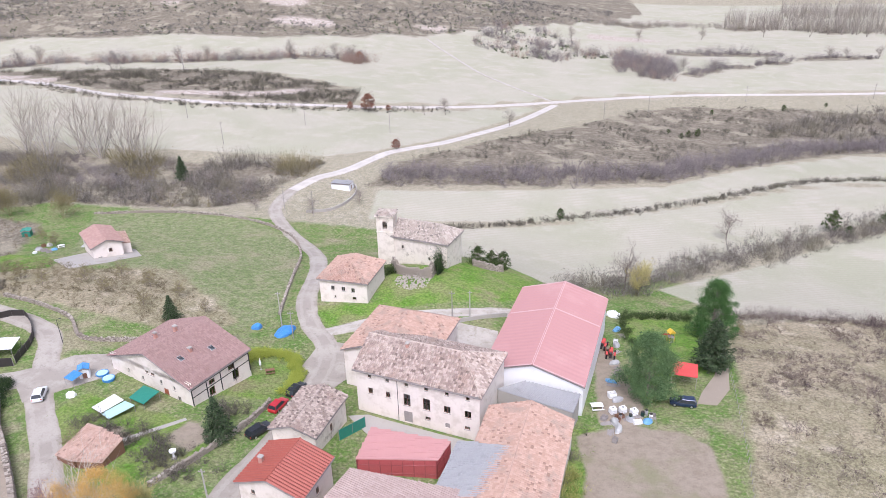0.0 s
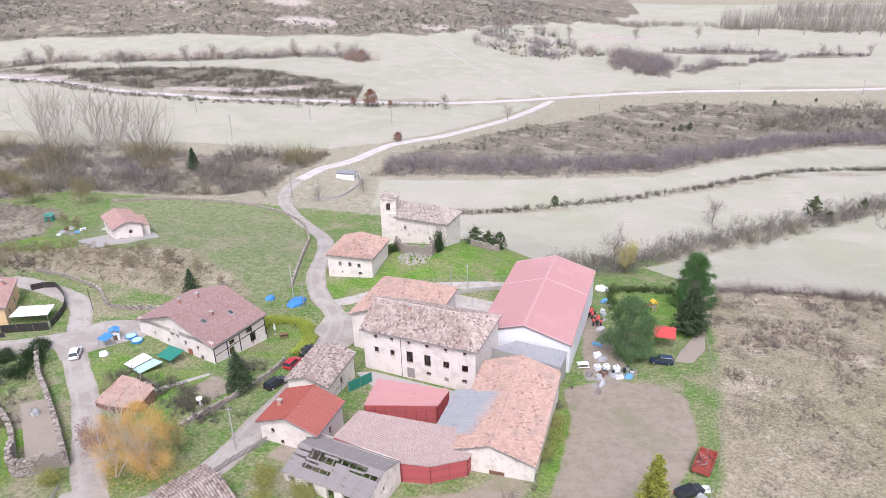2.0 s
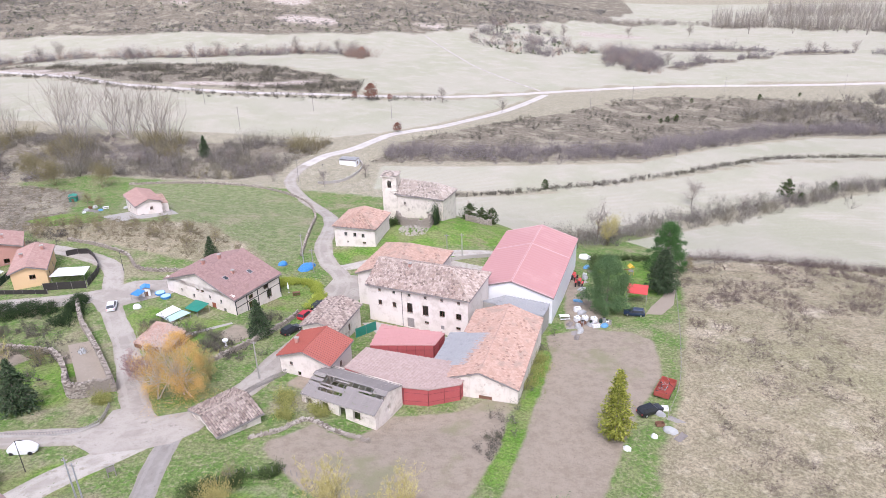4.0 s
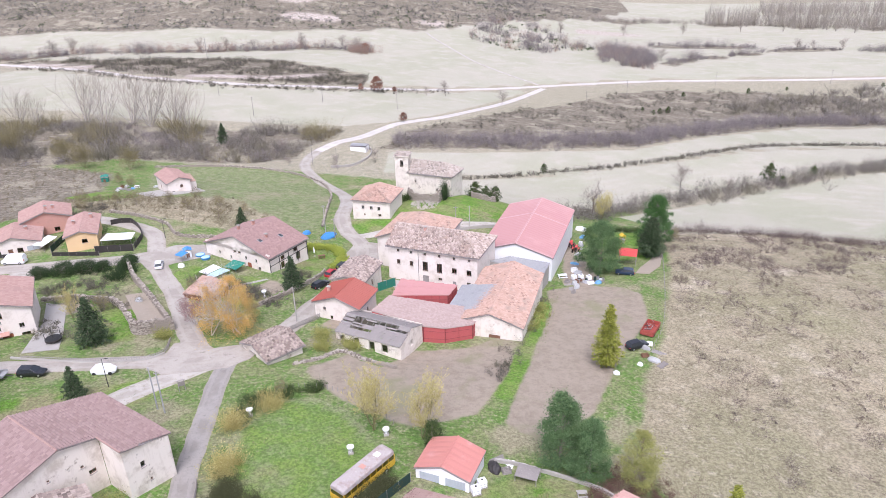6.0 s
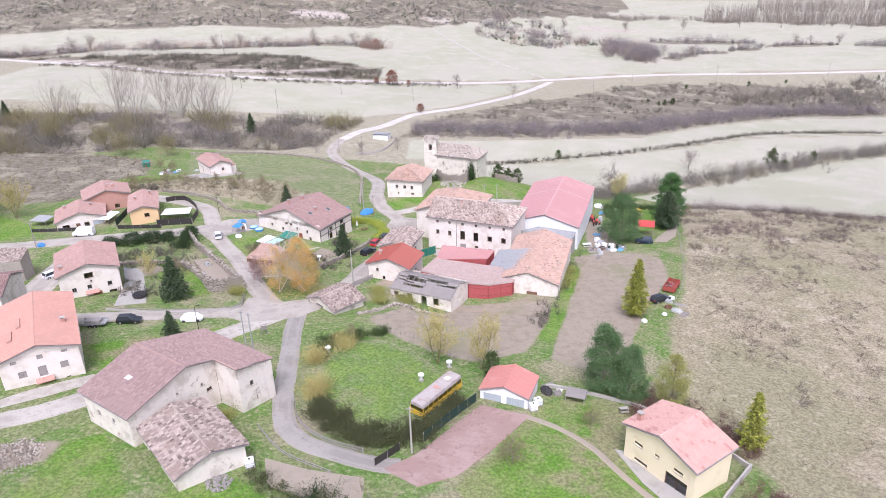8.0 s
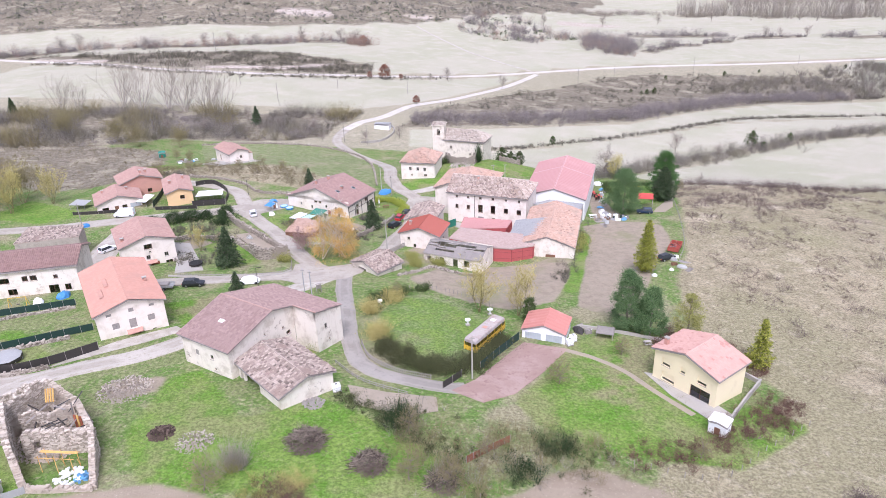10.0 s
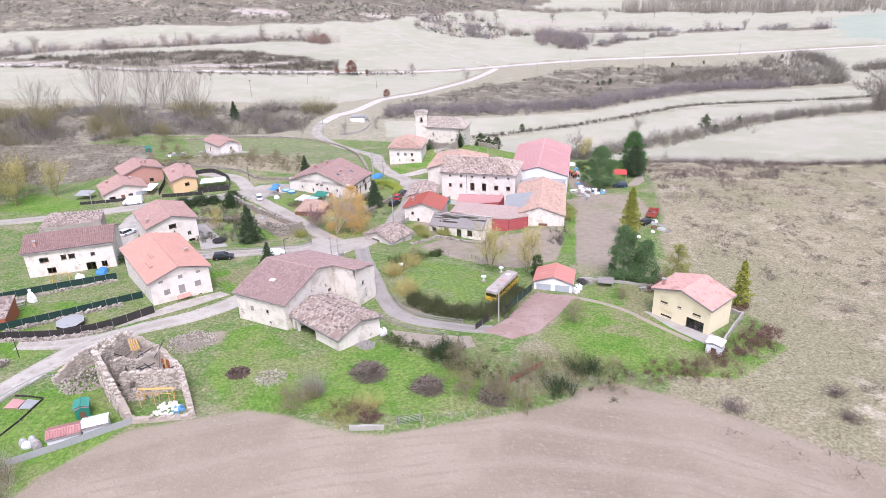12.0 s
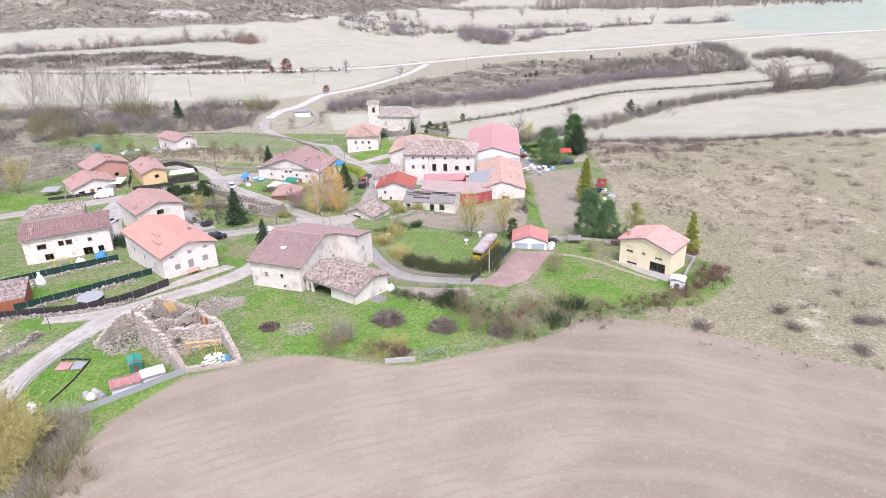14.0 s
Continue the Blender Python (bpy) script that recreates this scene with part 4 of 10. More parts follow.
house("orange_walled_house", "small orange rendered house with a pink tile roof", (-83.1, 68.6), 117, 7.5, 13.6, 8.9, 1.2, 5.0, M_TILE_PINK, M_ORANGEWALL,
      [("F", 0.6, 1.9, 1.2, 1.0, "dark_window"), ("R", -3, 1.0, 1.0, 1.1, W1), ("R", 2, 1.0, 1.0, 1.1, W1)], chimneys=[(1.8, 3.0, 0.9), (-1.8, 0, 0.8)])
house("white_bungalow", "white bungalow with a pink tile roof and a garage", (-99.2, 65.7), 121, 12.1, 10.8, 6.7, 2.0, 3.6, M_TILE_PINK, M_PLASTER,
      [("F", -3.6, 0.9, 1.6, 1.2, "dark_window"), ("F", -0.8, 0, 1.0, 2.1, "door"), ("F", 1.2, 0.9, 1.2, 1.2, "dark_window"), ("F", 3.9, 0, 2.6, 2.2, "garage_door")], chimneys=[(2.6, 1.0, 0.7), (-3.5, 2.5, 0.7)])
house("brick_house", "brick-walled house with a pink tile roof", (-98.0, 76.5), 124, 12.0, 9.5, 8.6, 2.0, 4.0, M_TILE_PINK, M_BRICK, [("F", 2, 1.0, 1.2, 1.1, "dark_window")], chimneys=[(2.0, -1.0, 0.8), (0.5, -2.5, 0.8)])
house("metal_barn", "long agricultural barn with a faded pink metal roof", (23.7, 82.0), 77, 17.3, 30.5, 4.7, 2.6, -0.6, M_SHEDRED, M_WHITE, [("F", 0, 0, 4.0, 3.6, "garage_door")], over=0.25, tile=1.1, category="barn", jitter=0.003)
barn = bpy.data.objects["metal_barn"]
for side in (-1, 1):
    # the strip at 4.0 is an opaque pale seam across the roof sheets
    for yy, wd, lab in ((4.0, 0.35, "pale cross seam on the metal roof"), (-15.1, 0.3, "pale verge strip"), (15.1, 0.3, "pale verge strip")):
        bm = boxes((-0.05, 8.75, yy - wd / 2, yy + wd / 2, 0.05, 0.09))
        bm.transform(Matrix.Translation((0, 0, 5.3 + 2.6)) @ Matrix.Scale(side, 4, (1, 0, 0)) @ Matrix.Rotation(math.atan2(2.6, 8.65), 4, "Y"))
        bmesh.ops.recalc_face_normals(bm, faces=bm.faces)
        part("roof_strip", bm, M_STRIP, barn, lab)
bm = boxes((-0.2, 0.2, -15.2, 15.2, 7.93, 8.0), bevel=0.02)
part("ridge_strip", bm, M_STRIP, barn, "pale ridge flashing")
house("tile_roofed_barn", "low barn with patched orange clay tiles and a white wall", (17.9, 46.1), 79, 13.0, 23.0, 5.4, 2.2, 0.8, M_TILE_ORANGE, M_OLDWALL, [("F", 1, 0, 2.2, 2.4, "door")], category="barn", jitter=0.03, sag=0.25, over=0.25)
house("street_barn", "small white barn with old clay tiles beside the street", (-13.3, 54.4), 78, 8.0, 10.7, 5.9, 1.3, 2.2, M_TILE_BROWN, M_OLDWALL, [("R", 0, 0.8, 0.8, 1.4, "dark_window")], category="barn", jitter=0.025, sag=0.15)
house("church_house", "two-storey white house with a patched red tile roof", (-18.3, 104.3), 81, 11.7, 11.6, 4.8, 2.6, -0.3, M_TILE_ORANGE, M_PLASTER,
      [("F", -2.4, 2.6, 0.8, 1.0, W1), ("F", 0.0, 2.6, 0.8, 1.0, W1), ("F", 2.2, 2.5, 0.8, 1.0, W1), ("F", -2.0, 0.8, 0.4, 0.5, "dark_window"), ("F", 2.4, 0.8, 0.9, 0.6, "dark_window")], hip_front=5.0, hip_back=3.0, jitter=0.025)
house("open_hut", "low stone hut with weathered brown tiles", (-20.9, 22.5), 50, 9.0, 7.6, 7.6, 1.5, 5.2, M_TILE_BROWN, M_OLDWALL, [("F", -1, 0, 2.4, 1.9, "hole")], category="shed", jitter=0.03, sag=0.15)
house("old_barn", "open-fronted white barn with weathered brown tiles", (-26.8, -26.6), 136, 9.4, 12.6, 14.8, 1.4, 11.7, M_TILE_BROWN, M_OLDWALL, [("L", -2.0, 0, 4.4, 2.5, "hole"), ("L", -5.0, 0, 0.6, 2.0, "hole")], category="barn", jitter=0.03, sag=0.2)
house("cottage", "small white cottage with a pink tile roof on a terrace", (-86.1, 120.2), 133, 7.7, 12.7, 3.8, 1.4, -0.3, M_TILE_PINK, M_PLASTER, [("F", 0.6, 2.1, 0.8, 0.9, "dark_window"), ("F", -2, 0.4, 0.9, 1.0, W1), ("L", -2, 0.6, 0.9, 1.8, "door")])
main = house("manor_house", "large three-storey white house with a weathered hipped tile roof", (3.95, 65.25), -16, 12.9, 21.9, 8.5, 3.0, 0.3, M_TILE_OLD, M_PLASTER,
      [("R", x, 3.2, 1.2, 2.2, "dark_window") for x in (-1.6, 1.75)] + [("R", x, 3.6, 1.1, 1.3, "dark_window") for x in (5.2, 8.6)] + [("R", x, 3.9, 0.8, 1.1, "dark_window") for x in (-8.0, -4.9)]
      + [("R", x, 6.9, 0.6, 0.6, "dark_window") for x in (-8.0, -4.9, -1.6, 1.75, 5.2, 8.6)] + [("R", x, 1.4, 0.9, 0.6, "dark_window") for x in (1.9, 8.5)] + [("R", -1.5, 0, 1.5, 2.1, "shutter"), ("R", 5.2, 0.8, 0.8, 0.9, "shutter")],
      hip_back=5.5, chimneys=[(1.0, -3.5, 0.5)], jitter=0.03, sag=0.1)
house("manor_wing", "rear wing of the white house with patched red tiles", (-2.4, 75.4), 76, 16.2, 16.0, 7.1, 3.0, 0.6, M_TILE_ORANGE, M_PLASTER, [("L", 0, 3.6, 0.9, 1.1, "dark_window")], hip_back=5.0, jitter=0.03)
house("long_house", "long white house with a pink tile roof", (-85.0, 8.6), 15, 10.6, 17.2, 15.2, 1.9, 9.2, M_TILE_PLUM, M_OLDWALL,
      [("R", -4.8, 3.4, 1.7, 1.1, "dark_window"), ("R", -1.2, 3.5, 1.0, 1.1, "dark_window"), ("R", 0.3, 3.5, 1.2, 1.1, "dark_window"), ("R", 4.2, 3.5, 0.8, 0.8, "dark_window"), ("R", -3.9, 0.9, 1.6, 1.3, "dark_window"), ("R", 3.4, 0.2, 1.8, 2.0, "dark_window"), ("R", 5.9, 0.8, 1.1, 1.3, "dark_window")], chimneys=[(3.5, -6.0, 0.9)])

# ---------------------------------------------------------------- plants


def leafy(name, a, b, c, rough=0.8):
    """Foliage or bark with a shade of its own for each leaf or twig."""
    m, t, s = nt(name)
    g = t.nodes.new("ShaderNodeNewGeometry")
    v = coords(t)
    col = blend(t, ramp(t, g.outputs["Random Per Island"], 0.1, 0.9), a, b)
    col = blend(t, ramp(t, noisy(t, v, 0.12, 4.0), 0.46, 0.62), col, c)
    t.links.new(col, s.inputs["Base Color"])
    s.inputs["Roughness"].default_value = rough
    s.inputs["Specular IOR Level"].default_value = 0.2
    return m


M_BARK = surface("grey_brown_bark", (0.2, 0.16, 0.13), (0.14, 0.11, 0.09), (0.28, 0.24, 0.2), 1.0, 8.0)
M_PALEBARK = surface("pale_bark", (0.46, 0.42, 0.36), (0.3, 0.26, 0.22), (0.55, 0.52, 0.47), 1.0, 6.0)
M_TWIG = leafy("bare_twigs", (0.24, 0.21, 0.178), (0.38, 0.342, 0.295), (0.29, 0.255, 0.2))
M_TWIG_OLIVE = leafy("olive_twigs", (0.187, 0.164, 0.078), (0.281, 0.242, 0.125), (0.234, 0.195, 0.109))
# purple twigs and hill scrub greyed, with the far haze mixed into their colours
M_TWIG_PURPLE = leafy("purple_twigs", (0.13, 0.112, 0.108), (0.32, 0.285, 0.272), (0.22, 0.192, 0.18))
M_HILLSCRUB = leafy("hill_scrub_twigs", (0.085, 0.08, 0.072), (0.26, 0.245, 0.225), (0.17, 0.16, 0.138))
M_RUSTTWIG = leafy("rust_tinted_twigs", (0.25, 0.17, 0.13), (0.38, 0.28, 0.22), (0.3, 0.21, 0.17))
M_TANTWIG = leafy("tan_twigs", (0.33, 0.29, 0.235), (0.46, 0.415, 0.345), (0.38, 0.335, 0.265))
M_BRAMBLE = leafy("maroon_bramble", (0.1, 0.055, 0.042), (0.22, 0.13, 0.1), (0.15, 0.088, 0.068))
M_BRUSH = leafy("olive_brown_brush", (0.11, 0.09, 0.052), (0.3, 0.255, 0.155), (0.215, 0.178, 0.108))
M_PINKTWIG = leafy("pinkish_twigs", (0.27, 0.17, 0.16), (0.4, 0.28, 0.26), (0.33, 0.22, 0.2))
M_THICKET = leafy("thicket_twigs", (0.095, 0.084, 0.072), (0.31, 0.28, 0.24), (0.2, 0.182, 0.13))
M_HEDGEROW = leafy("hedgerow_twigs", (0.06, 0.055, 0.042), (0.225, 0.2, 0.162), (0.13, 0.12, 0.082))
M_NEEDLE = leafy("dark_needles", (0.024, 0.042, 0.02), (0.1, 0.145, 0.066), (0.055, 0.085, 0.04))
M_CEDAR = leafy("bright_conifer_green", (0.022, 0.065, 0.016), (0.125, 0.235, 0.07), (0.06, 0.135, 0.034))
M_LIME = leafy("yellow_green_needles", (0.13, 0.16, 0.02), (0.4, 0.4, 0.07), (0.25, 0.275, 0.05))
M_EVERGREEN = leafy("evergreen_leaves", (0.045, 0.062, 0.03), (0.15, 0.17, 0.085), (0.085, 0.105, 0.052))
M_PINE = leafy("pine_needles", (0.04, 0.085, 0.033), (0.18, 0.275, 0.11), (0.095, 0.16, 0.06))
M_HEATHBUSH = leafy("heath_bush_twigs", (0.09, 0.068, 0.062), (0.23, 0.18, 0.165), (0.16, 0.12, 0.1))
M_TWIG_GOLD = leafy("yellow_olive_twigs", (0.34, 0.29, 0.1), (0.56, 0.49, 0.21), (0.42, 0.36, 0.13))
M_MIXHEDGE = leafy("mixed_hedge", (0.03, 0.04, 0.016), (0.14, 0.15, 0.062), (0.078, 0.082, 0.036))
M_GOLD = leafy("golden_leaves", (0.5, 0.3, 0.085), (0.68, 0.45, 0.16), (0.6, 0.39, 0.125))
M_YELLOWISH = leafy("fading_leaves", (0.2, 0.21, 0.055), (0.4, 0.39, 0.13), (0.29, 0.29, 0.085))
M_HEDGE = leafy("hedge_leaves", (0.026, 0.046, 0.014), (0.1, 0.14, 0.042), (0.055, 0.08, 0.026))
M_LIMEHEDGE = leafy("yellow_hedge_leaves", (0.3, 0.36, 0.05), (0.42, 0.46, 0.09), (0.22, 0.3, 0.05))
M_RUST = leafy("rust_leaves", (0.2, 0.09, 0.06), (0.3, 0.15, 0.1), (0.24, 0.12, 0.09))
M_IVY = leafy("ivy_leaves", (0.015, 0.032, 0.012), (0.065, 0.1, 0.036), (0.035, 0.06, 0.022))
M_STRAW = leafy("straw_tufts", (0.36, 0.3, 0.2), (0.5, 0.43, 0.32), (0.3, 0.25, 0.17))


def prisms(segs, sides=3):
    """Tapered limbs as open prisms; segs: rows of start, end, radius, radius."""
    s = np.asarray(segs, float)
    a, b, r0, r1 = s[:, :3], s[:, 3:6], s[:, 6:7], s[:, 7:8]
    d = b - a
    d /= np.linalg.norm(d, axis=1, keepdims=True) + 1e-9
    ref = np.where(np.abs(d[:, 2:3]) > 0.9, np.array([[1.0, 0, 0]]), np.array([[0, 0, 1.0]]))
    p = np.cross(d, ref)
    p /= np.linalg.norm(p, axis=1, keepdims=True) + 1e-9
    q = np.cross(d, p)
    rings = []
    for base, r in ((a, r0), (b, r1)):
        for k in range(sides):
            w = 2 * math.pi * k / sides
            rings.append(base + r * (p * math.cos(w) + q * math.sin(w)))
    v = np.stack(rings, 1).reshape(-1, 3)
    o = np.arange(len(s))[:, None] * 2 * sides
    f = np.concatenate([o + np.array([[k, (k + 1) % sides, sides + (k + 1) % sides, sides + k]]) for k in range(sides)], 0)
    return v, f


def leaves(rs, centres, size, flat=0.0):
    """A small four-cornered leaf at each centre, turned at random."""
    c = np.asarray(centres, float)
    n = len(c)
    u = rs.normal(size=(n, 3))
    u /= np.linalg.norm(u, axis=1, keepdims=True)
    w = np.cross(u, rs.normal(size=(n, 3)))
    w /= np.linalg.norm(w, axis=1, keepdims=True) + 1e-9
    u[:, 2] *= 1 - flat
    s = size * rs.uniform(0.6, 1.3, (n, 1))
    v = np.stack([c - u * s, c + w * s * 0.5, c + u * s, c - w * s * 0.5], 1).reshape(-1, 3)
    f = np.arange(n)[:, None] * 4 + np.array([[0, 1, 2, 3]])
    return v, f


def join(*sets):
    v, f, k = [], [], 0
    for a, b in sets:
        v.append(a)
        f.append(b + k)
        k += len(a)
    return np.concatenate(v), np.concatenate(f)


def grow(rs, start, direction, length, radius, level, out, tips, spread=0.75, forks=4, up=0.15, wobble=0.16):
    """Grows one limb and its side limbs."""
    p = np.array(start, float)
    d = np.array(direction, float)
    n = 4
    for k in range(n):
        d = d + rs.normal(0, wobble, 3) + np.array([0, 0, up])
        d /= np.linalg.norm(d)
        q = p + d * length / n
        r0, r1 = radius * (1 - 0.8 * k / n), radius * (1 - 0.8 * (k + 1) / n)
        out.append((*p, *q, r0, r1))
        if level > 0 and k >= 1 - (level < 2):
            for _ in range(forks if k else max(1, forks // 2)):
                s = rs.normal(size=3)
                s -= d * (s @ d)
                s /= np.linalg.norm(s) + 1e-9
                nd = d * (1 - spread * 0.55) + s * spread
                grow(rs, p + (q - p) * rs.uniform(0, 1), nd / np.linalg.norm(nd), length * rs.uniform(0.35, 0.6), max(radius * 0.4, 0.012), level - 1, out, tips, spread, forks, up, wobble)
        p = q
    tips.append(p)


def bare_tree(name, label, h, seed, spread=0.75, forks=3, levels=3, stems=1, bark=None, twig=None, group="", twigginess=1.0, up=0.12, thin=0.014):
    rs = np.random.RandomState(seed)
    trunk, tips = [], []
    for k in range(stems):
        lean = rs.normal(0, 0.1 + 0.16 * (stems > 1), 3)
        lean[2] = 1
        grow(rs, (rs.normal(0, 0.25) * (stems > 1), rs.normal(0, 0.25) * (stems > 1), -0.3), lean / np.linalg.norm(lean), h * rs.uniform(0.85, 1.0) * 0.86, 0.018 * h / math.sqrt(stems), levels, trunk, tips, spread, forks, up)
    segs = np.array(trunk)
    thick = segs[:, 6] > 0.03 * (h / 12)
    ob = thing(name, Matrix(), label, "tree", group)
    from_arrays("trunk", *prisms(segs[thick], 5), bark or M_BARK, ob)
    fine = segs[~thick]
    fine[:, 6:8] = np.maximum(fine[:, 6:8], thin)
    n = int(len(tips) * 3 * twigginess)
    t = np.array(tips)[rs.randint(0, len(tips), n)]
    away = rs.normal(size=(n, 3))
    away[:, 2] = np.abs(away[:, 2]) + 0.3
    away *= (h * 0.045 * rs.uniform(0.5, 1.3, n) / np.linalg.norm(away, axis=1))[:, None]
    sprigs = np.concatenate([t, t + away, np.full((n, 1), 1.1 * thin), np.full((n, 1), 0.5 * thin)], 1)
    from_arrays("crown", *prisms(np.concatenate([fine, sprigs])), twig or M_TWIG, ob)
    return ob


def fan_tree(name, label, h, seed, group):
    """Many straight limbs fanning up out of one stool, with short side twigs."""
    rs = np.random.RandomState(seed)
    limbs, tips = [], []
    for k in range(11):
        a = rs.uniform(0, 2 * math.pi)
        lean = rs.uniform(0.08, 0.72)
        d = np.array([math.cos(a) * math.sin(lean), math.sin(a) * math.sin(lean), math.cos(lean)])
        grow(rs, (0.4 * math.cos(a), 0.4 * math.sin(a), -0.3), d, h * rs.uniform(0.75, 1.05), 0.16, 1, limbs, tips, 0.45, 5, 0.05, 0.05)
    segs = np.array(limbs)
    thick = segs[:, 6] > 0.07
    ob = thing(name, Matrix(), label, "tree", group)
    from_arrays("trunk", *prisms(segs[thick], 5), M_PALEBARK, ob)
    fine = segs[~thick]
    fine[:, 6:8] = np.maximum(fine[:, 6:8], 0.022)
    from_arrays("crown", *prisms(fine), M_TANTWIG, ob)
    return ob


def leafed_tree(name, label, h, width, seed, leaf, size=0.22, count=2600, bark=None, stems=1, low=0.25, group="", droop=0.0, dense=0.55, clumps=110, cone=0.0):
    """A trunk with limbs and an uneven crown of leaf clumps with gaps between them."""
    rs = np.random.RandomState(seed)
    limbs, tips = [], []
    if cone:
        limbs += [(0, 0, -0.3, 0, 0, 0.5 * h, 0.018 * h, 0.012 * h), (0, 0, 0.5 * h, 0, 0, 0.93 * h, 0.012 * h, 0.02)]
        tips += [(0, 0, z * h) for z in np.linspace(0.1, 0.9, 9)]
    for k in range(0 if cone else stems):
        lean = np.array([rs.normal(0, 0.12 + 0.12 * (stems > 1)), rs.normal(0, 0.12 + 0.12 * (stems > 1)), 1.0])
        grow(rs, (rs.normal(0, 0.4) * (stems > 1), rs.normal(0, 0.4) * (stems > 1), -0.3), lean / np.linalg.norm(lean), h * 0.85, 0.02 * h / math.sqrt(stems), 2, limbs, tips, 0.7, 3)
    n = clumps
    th = rs.uniform(0, 2 * math.pi, n)
    zz = rs.uniform(0, 1, n)
    # a few broad lobes make the outline uneven
    lobe = 1 + 0.18 * np.sin(3 * th + rs.uniform(0, 6)) + 0.14 * np.sin(5 * th + 7 * zz + rs.uniform(0, 6))
    rad = width / 2 * np.sqrt(rs.uniform(0.15, 1, n)) * np.sin(np.pi * np.clip(0.12 + 0.86 * zz, 0, 1)) ** 0.7 * lobe * rs.uniform(0.8, 1.08, n)
    if cone:
        zz = 1 - np.sqrt(1 - zz * 0.985) if cone > 0.7 else zz
        rad = width / 2 * np.sqrt(rs.uniform(0.4, 1, n)) * (1 - zz) ** cone * np.clip(0.55 + 3 * zz, 0, 1) * lobe * rs.uniform(0.75, 1.1, n)
    cl = np.stack([rad * np.cos(th), rad * np.sin(th), h * (low + (1 - low) * zz)], 1)
    r = width * 0.62 / math.sqrt(n) * rs.uniform(0.6, 1.5, n)
    which = rs.randint(0, n, count)
    off = rs.normal(size=(count, 3)) * r[which, None] * np.array([1, 1, 0.65]) * dense * 1.4
    pts = cl[which] + off
    pts[:, 2] = np.maximum(pts[:, 2] - droop * rs.uniform(0, 1, count) * np.hypot(pts[:, 0], pts[:, 1]) / (width / 2), 0.15)
    # shoots that carry the clumps
    for k in range(0, n, 2):
        a = np.array([0, 0, 0.8 * cl[k][2]]) if cone else (np.array(tips[k % len(tips)]) * 0.55 + cl[k] * 0.1) * np.array([0.4, 0.4, 0.8])
        limbs.append((*a, *cl[k], 0.035, 0.012))
    ob = thing(name, Matrix(), label, "tree", group)
    from_arrays("trunk", *prisms(np.array(limbs), 4), bark or M_BARK, ob)
    from_arrays("crown", *leaves(rs, pts, size), leaf, ob)
    return ob


def conifer(name, label, h, width, seed, leaf, group="", levels=26, per=10, ragged=0.3, belly=0.9, needle=0.1, rise=-0.2, low=0.05):
    """A straight trunk with whorls of boughs of unequal length, each set with side sprays of needles."""
    rs = np.random.RandomState(seed)
    segs, pts, dirs = [], [], []
    for k in range(levels):
        s = (k + rs.uniform(-0.3, 0.3)) / levels
        s = min(max(s, 0.0), 1.0)
        z = h * (low + (0.97 - low) * s)
        reach = width / 2 * (1 - s) ** belly * (0.55 + 0.45 * min(1, s / 0.12)) + 0.1
        for j in range(per):
            a = 2 * math.pi * (j + rs.uniform(-0.4, 0.4)) / per + 2.4 * k
            L = reach * rs.uniform(1 - ragged, 1.12)
            base = np.array([0, 0, z])
            tip = np.array([math.cos(a) * L, math.sin(a) * L, z + L * (rise + rs.uniform(-0.12, 0.16))])
            segs.append((*base, *tip, 0.035, 0.01))
            out = (tip - base) / (np.linalg.norm(tip - base) + 1e-9)
            flat = np.cross(out, [0, 0, 1])
            m = max(10, int(52 * L / (width / 2) + 8))
            w = rs.uniform(0.15, 1.03, m)[:, None]
            fan = rs.normal(0, 1, (m, 1)) * 0.16 * L * (1.15 - w)
            p = base + (tip - base) * w + flat * fan + rs.normal(0, 0.04 + 0.012 * width, (m, 3)) * np.array([1, 1, 1.2])
            p[:, 2] -= 0.35 * np.abs(fan[:, 0])
            pts.append(p)
            dirs.append(out * 0.7 + flat * np.sign(fan) * 0.6 + rs.normal(0, 0.35, (m, 3)) + np.array([0, 0, -0.15 + 0.3 * s]))
    c, d = np.concatenate(pts), np.concatenate(dirs)
    d /= np.linalg.norm(d, axis=1, keepdims=True)
    side = np.cross(d, rs.normal(size=d.shape))
    side /= np.linalg.norm(side, axis=1, keepdims=True) + 1e-9
    size = (needle + 0.012 * width) * rs.uniform(0.7, 1.5, (len(c), 1))
    v = np.stack([c - d * size, c + side * size * 0.38, c + d * size, c - side * size * 0.38], 1).reshape(-1, 3)
    f = np.arange(len(c))[:, None] * 4 + np.array([[0, 1, 2, 3]])
    ob = thing(name, Matrix(), label, "tree", group)
    from_arrays("trunk", *prisms(np.array([(0, 0, -0.3, 0, 0, h * 0.5, 0.02 * h, 0.012 * h), (0, 0, h * 0.5, 0, 0, h, 0.012 * h, 0.01)] + segs), 4), M_BARK, ob)
    from_arrays("crown", v, f, leaf, ob)
    return ob


def planted(ob, places, scale=(0.85, 1.15), seed=1):
    """Puts the first at the first place and copies at the rest."""
    rs = np.random.RandomState(seed)
    for k, (x, y, s) in enumerate(places):
        m = Matrix.LocRotScale((x, y, gz(x, y) - 0.05), Euler((0, 0, rs.uniform(0, 6.28))), (s, s, s * rs.uniform(0.95, 1.08)))
        if k == 0:
            first = m
        else:
            c = copy_thing(ob, m)
            c.matrix_basis = m
    ob.matrix_basis = first


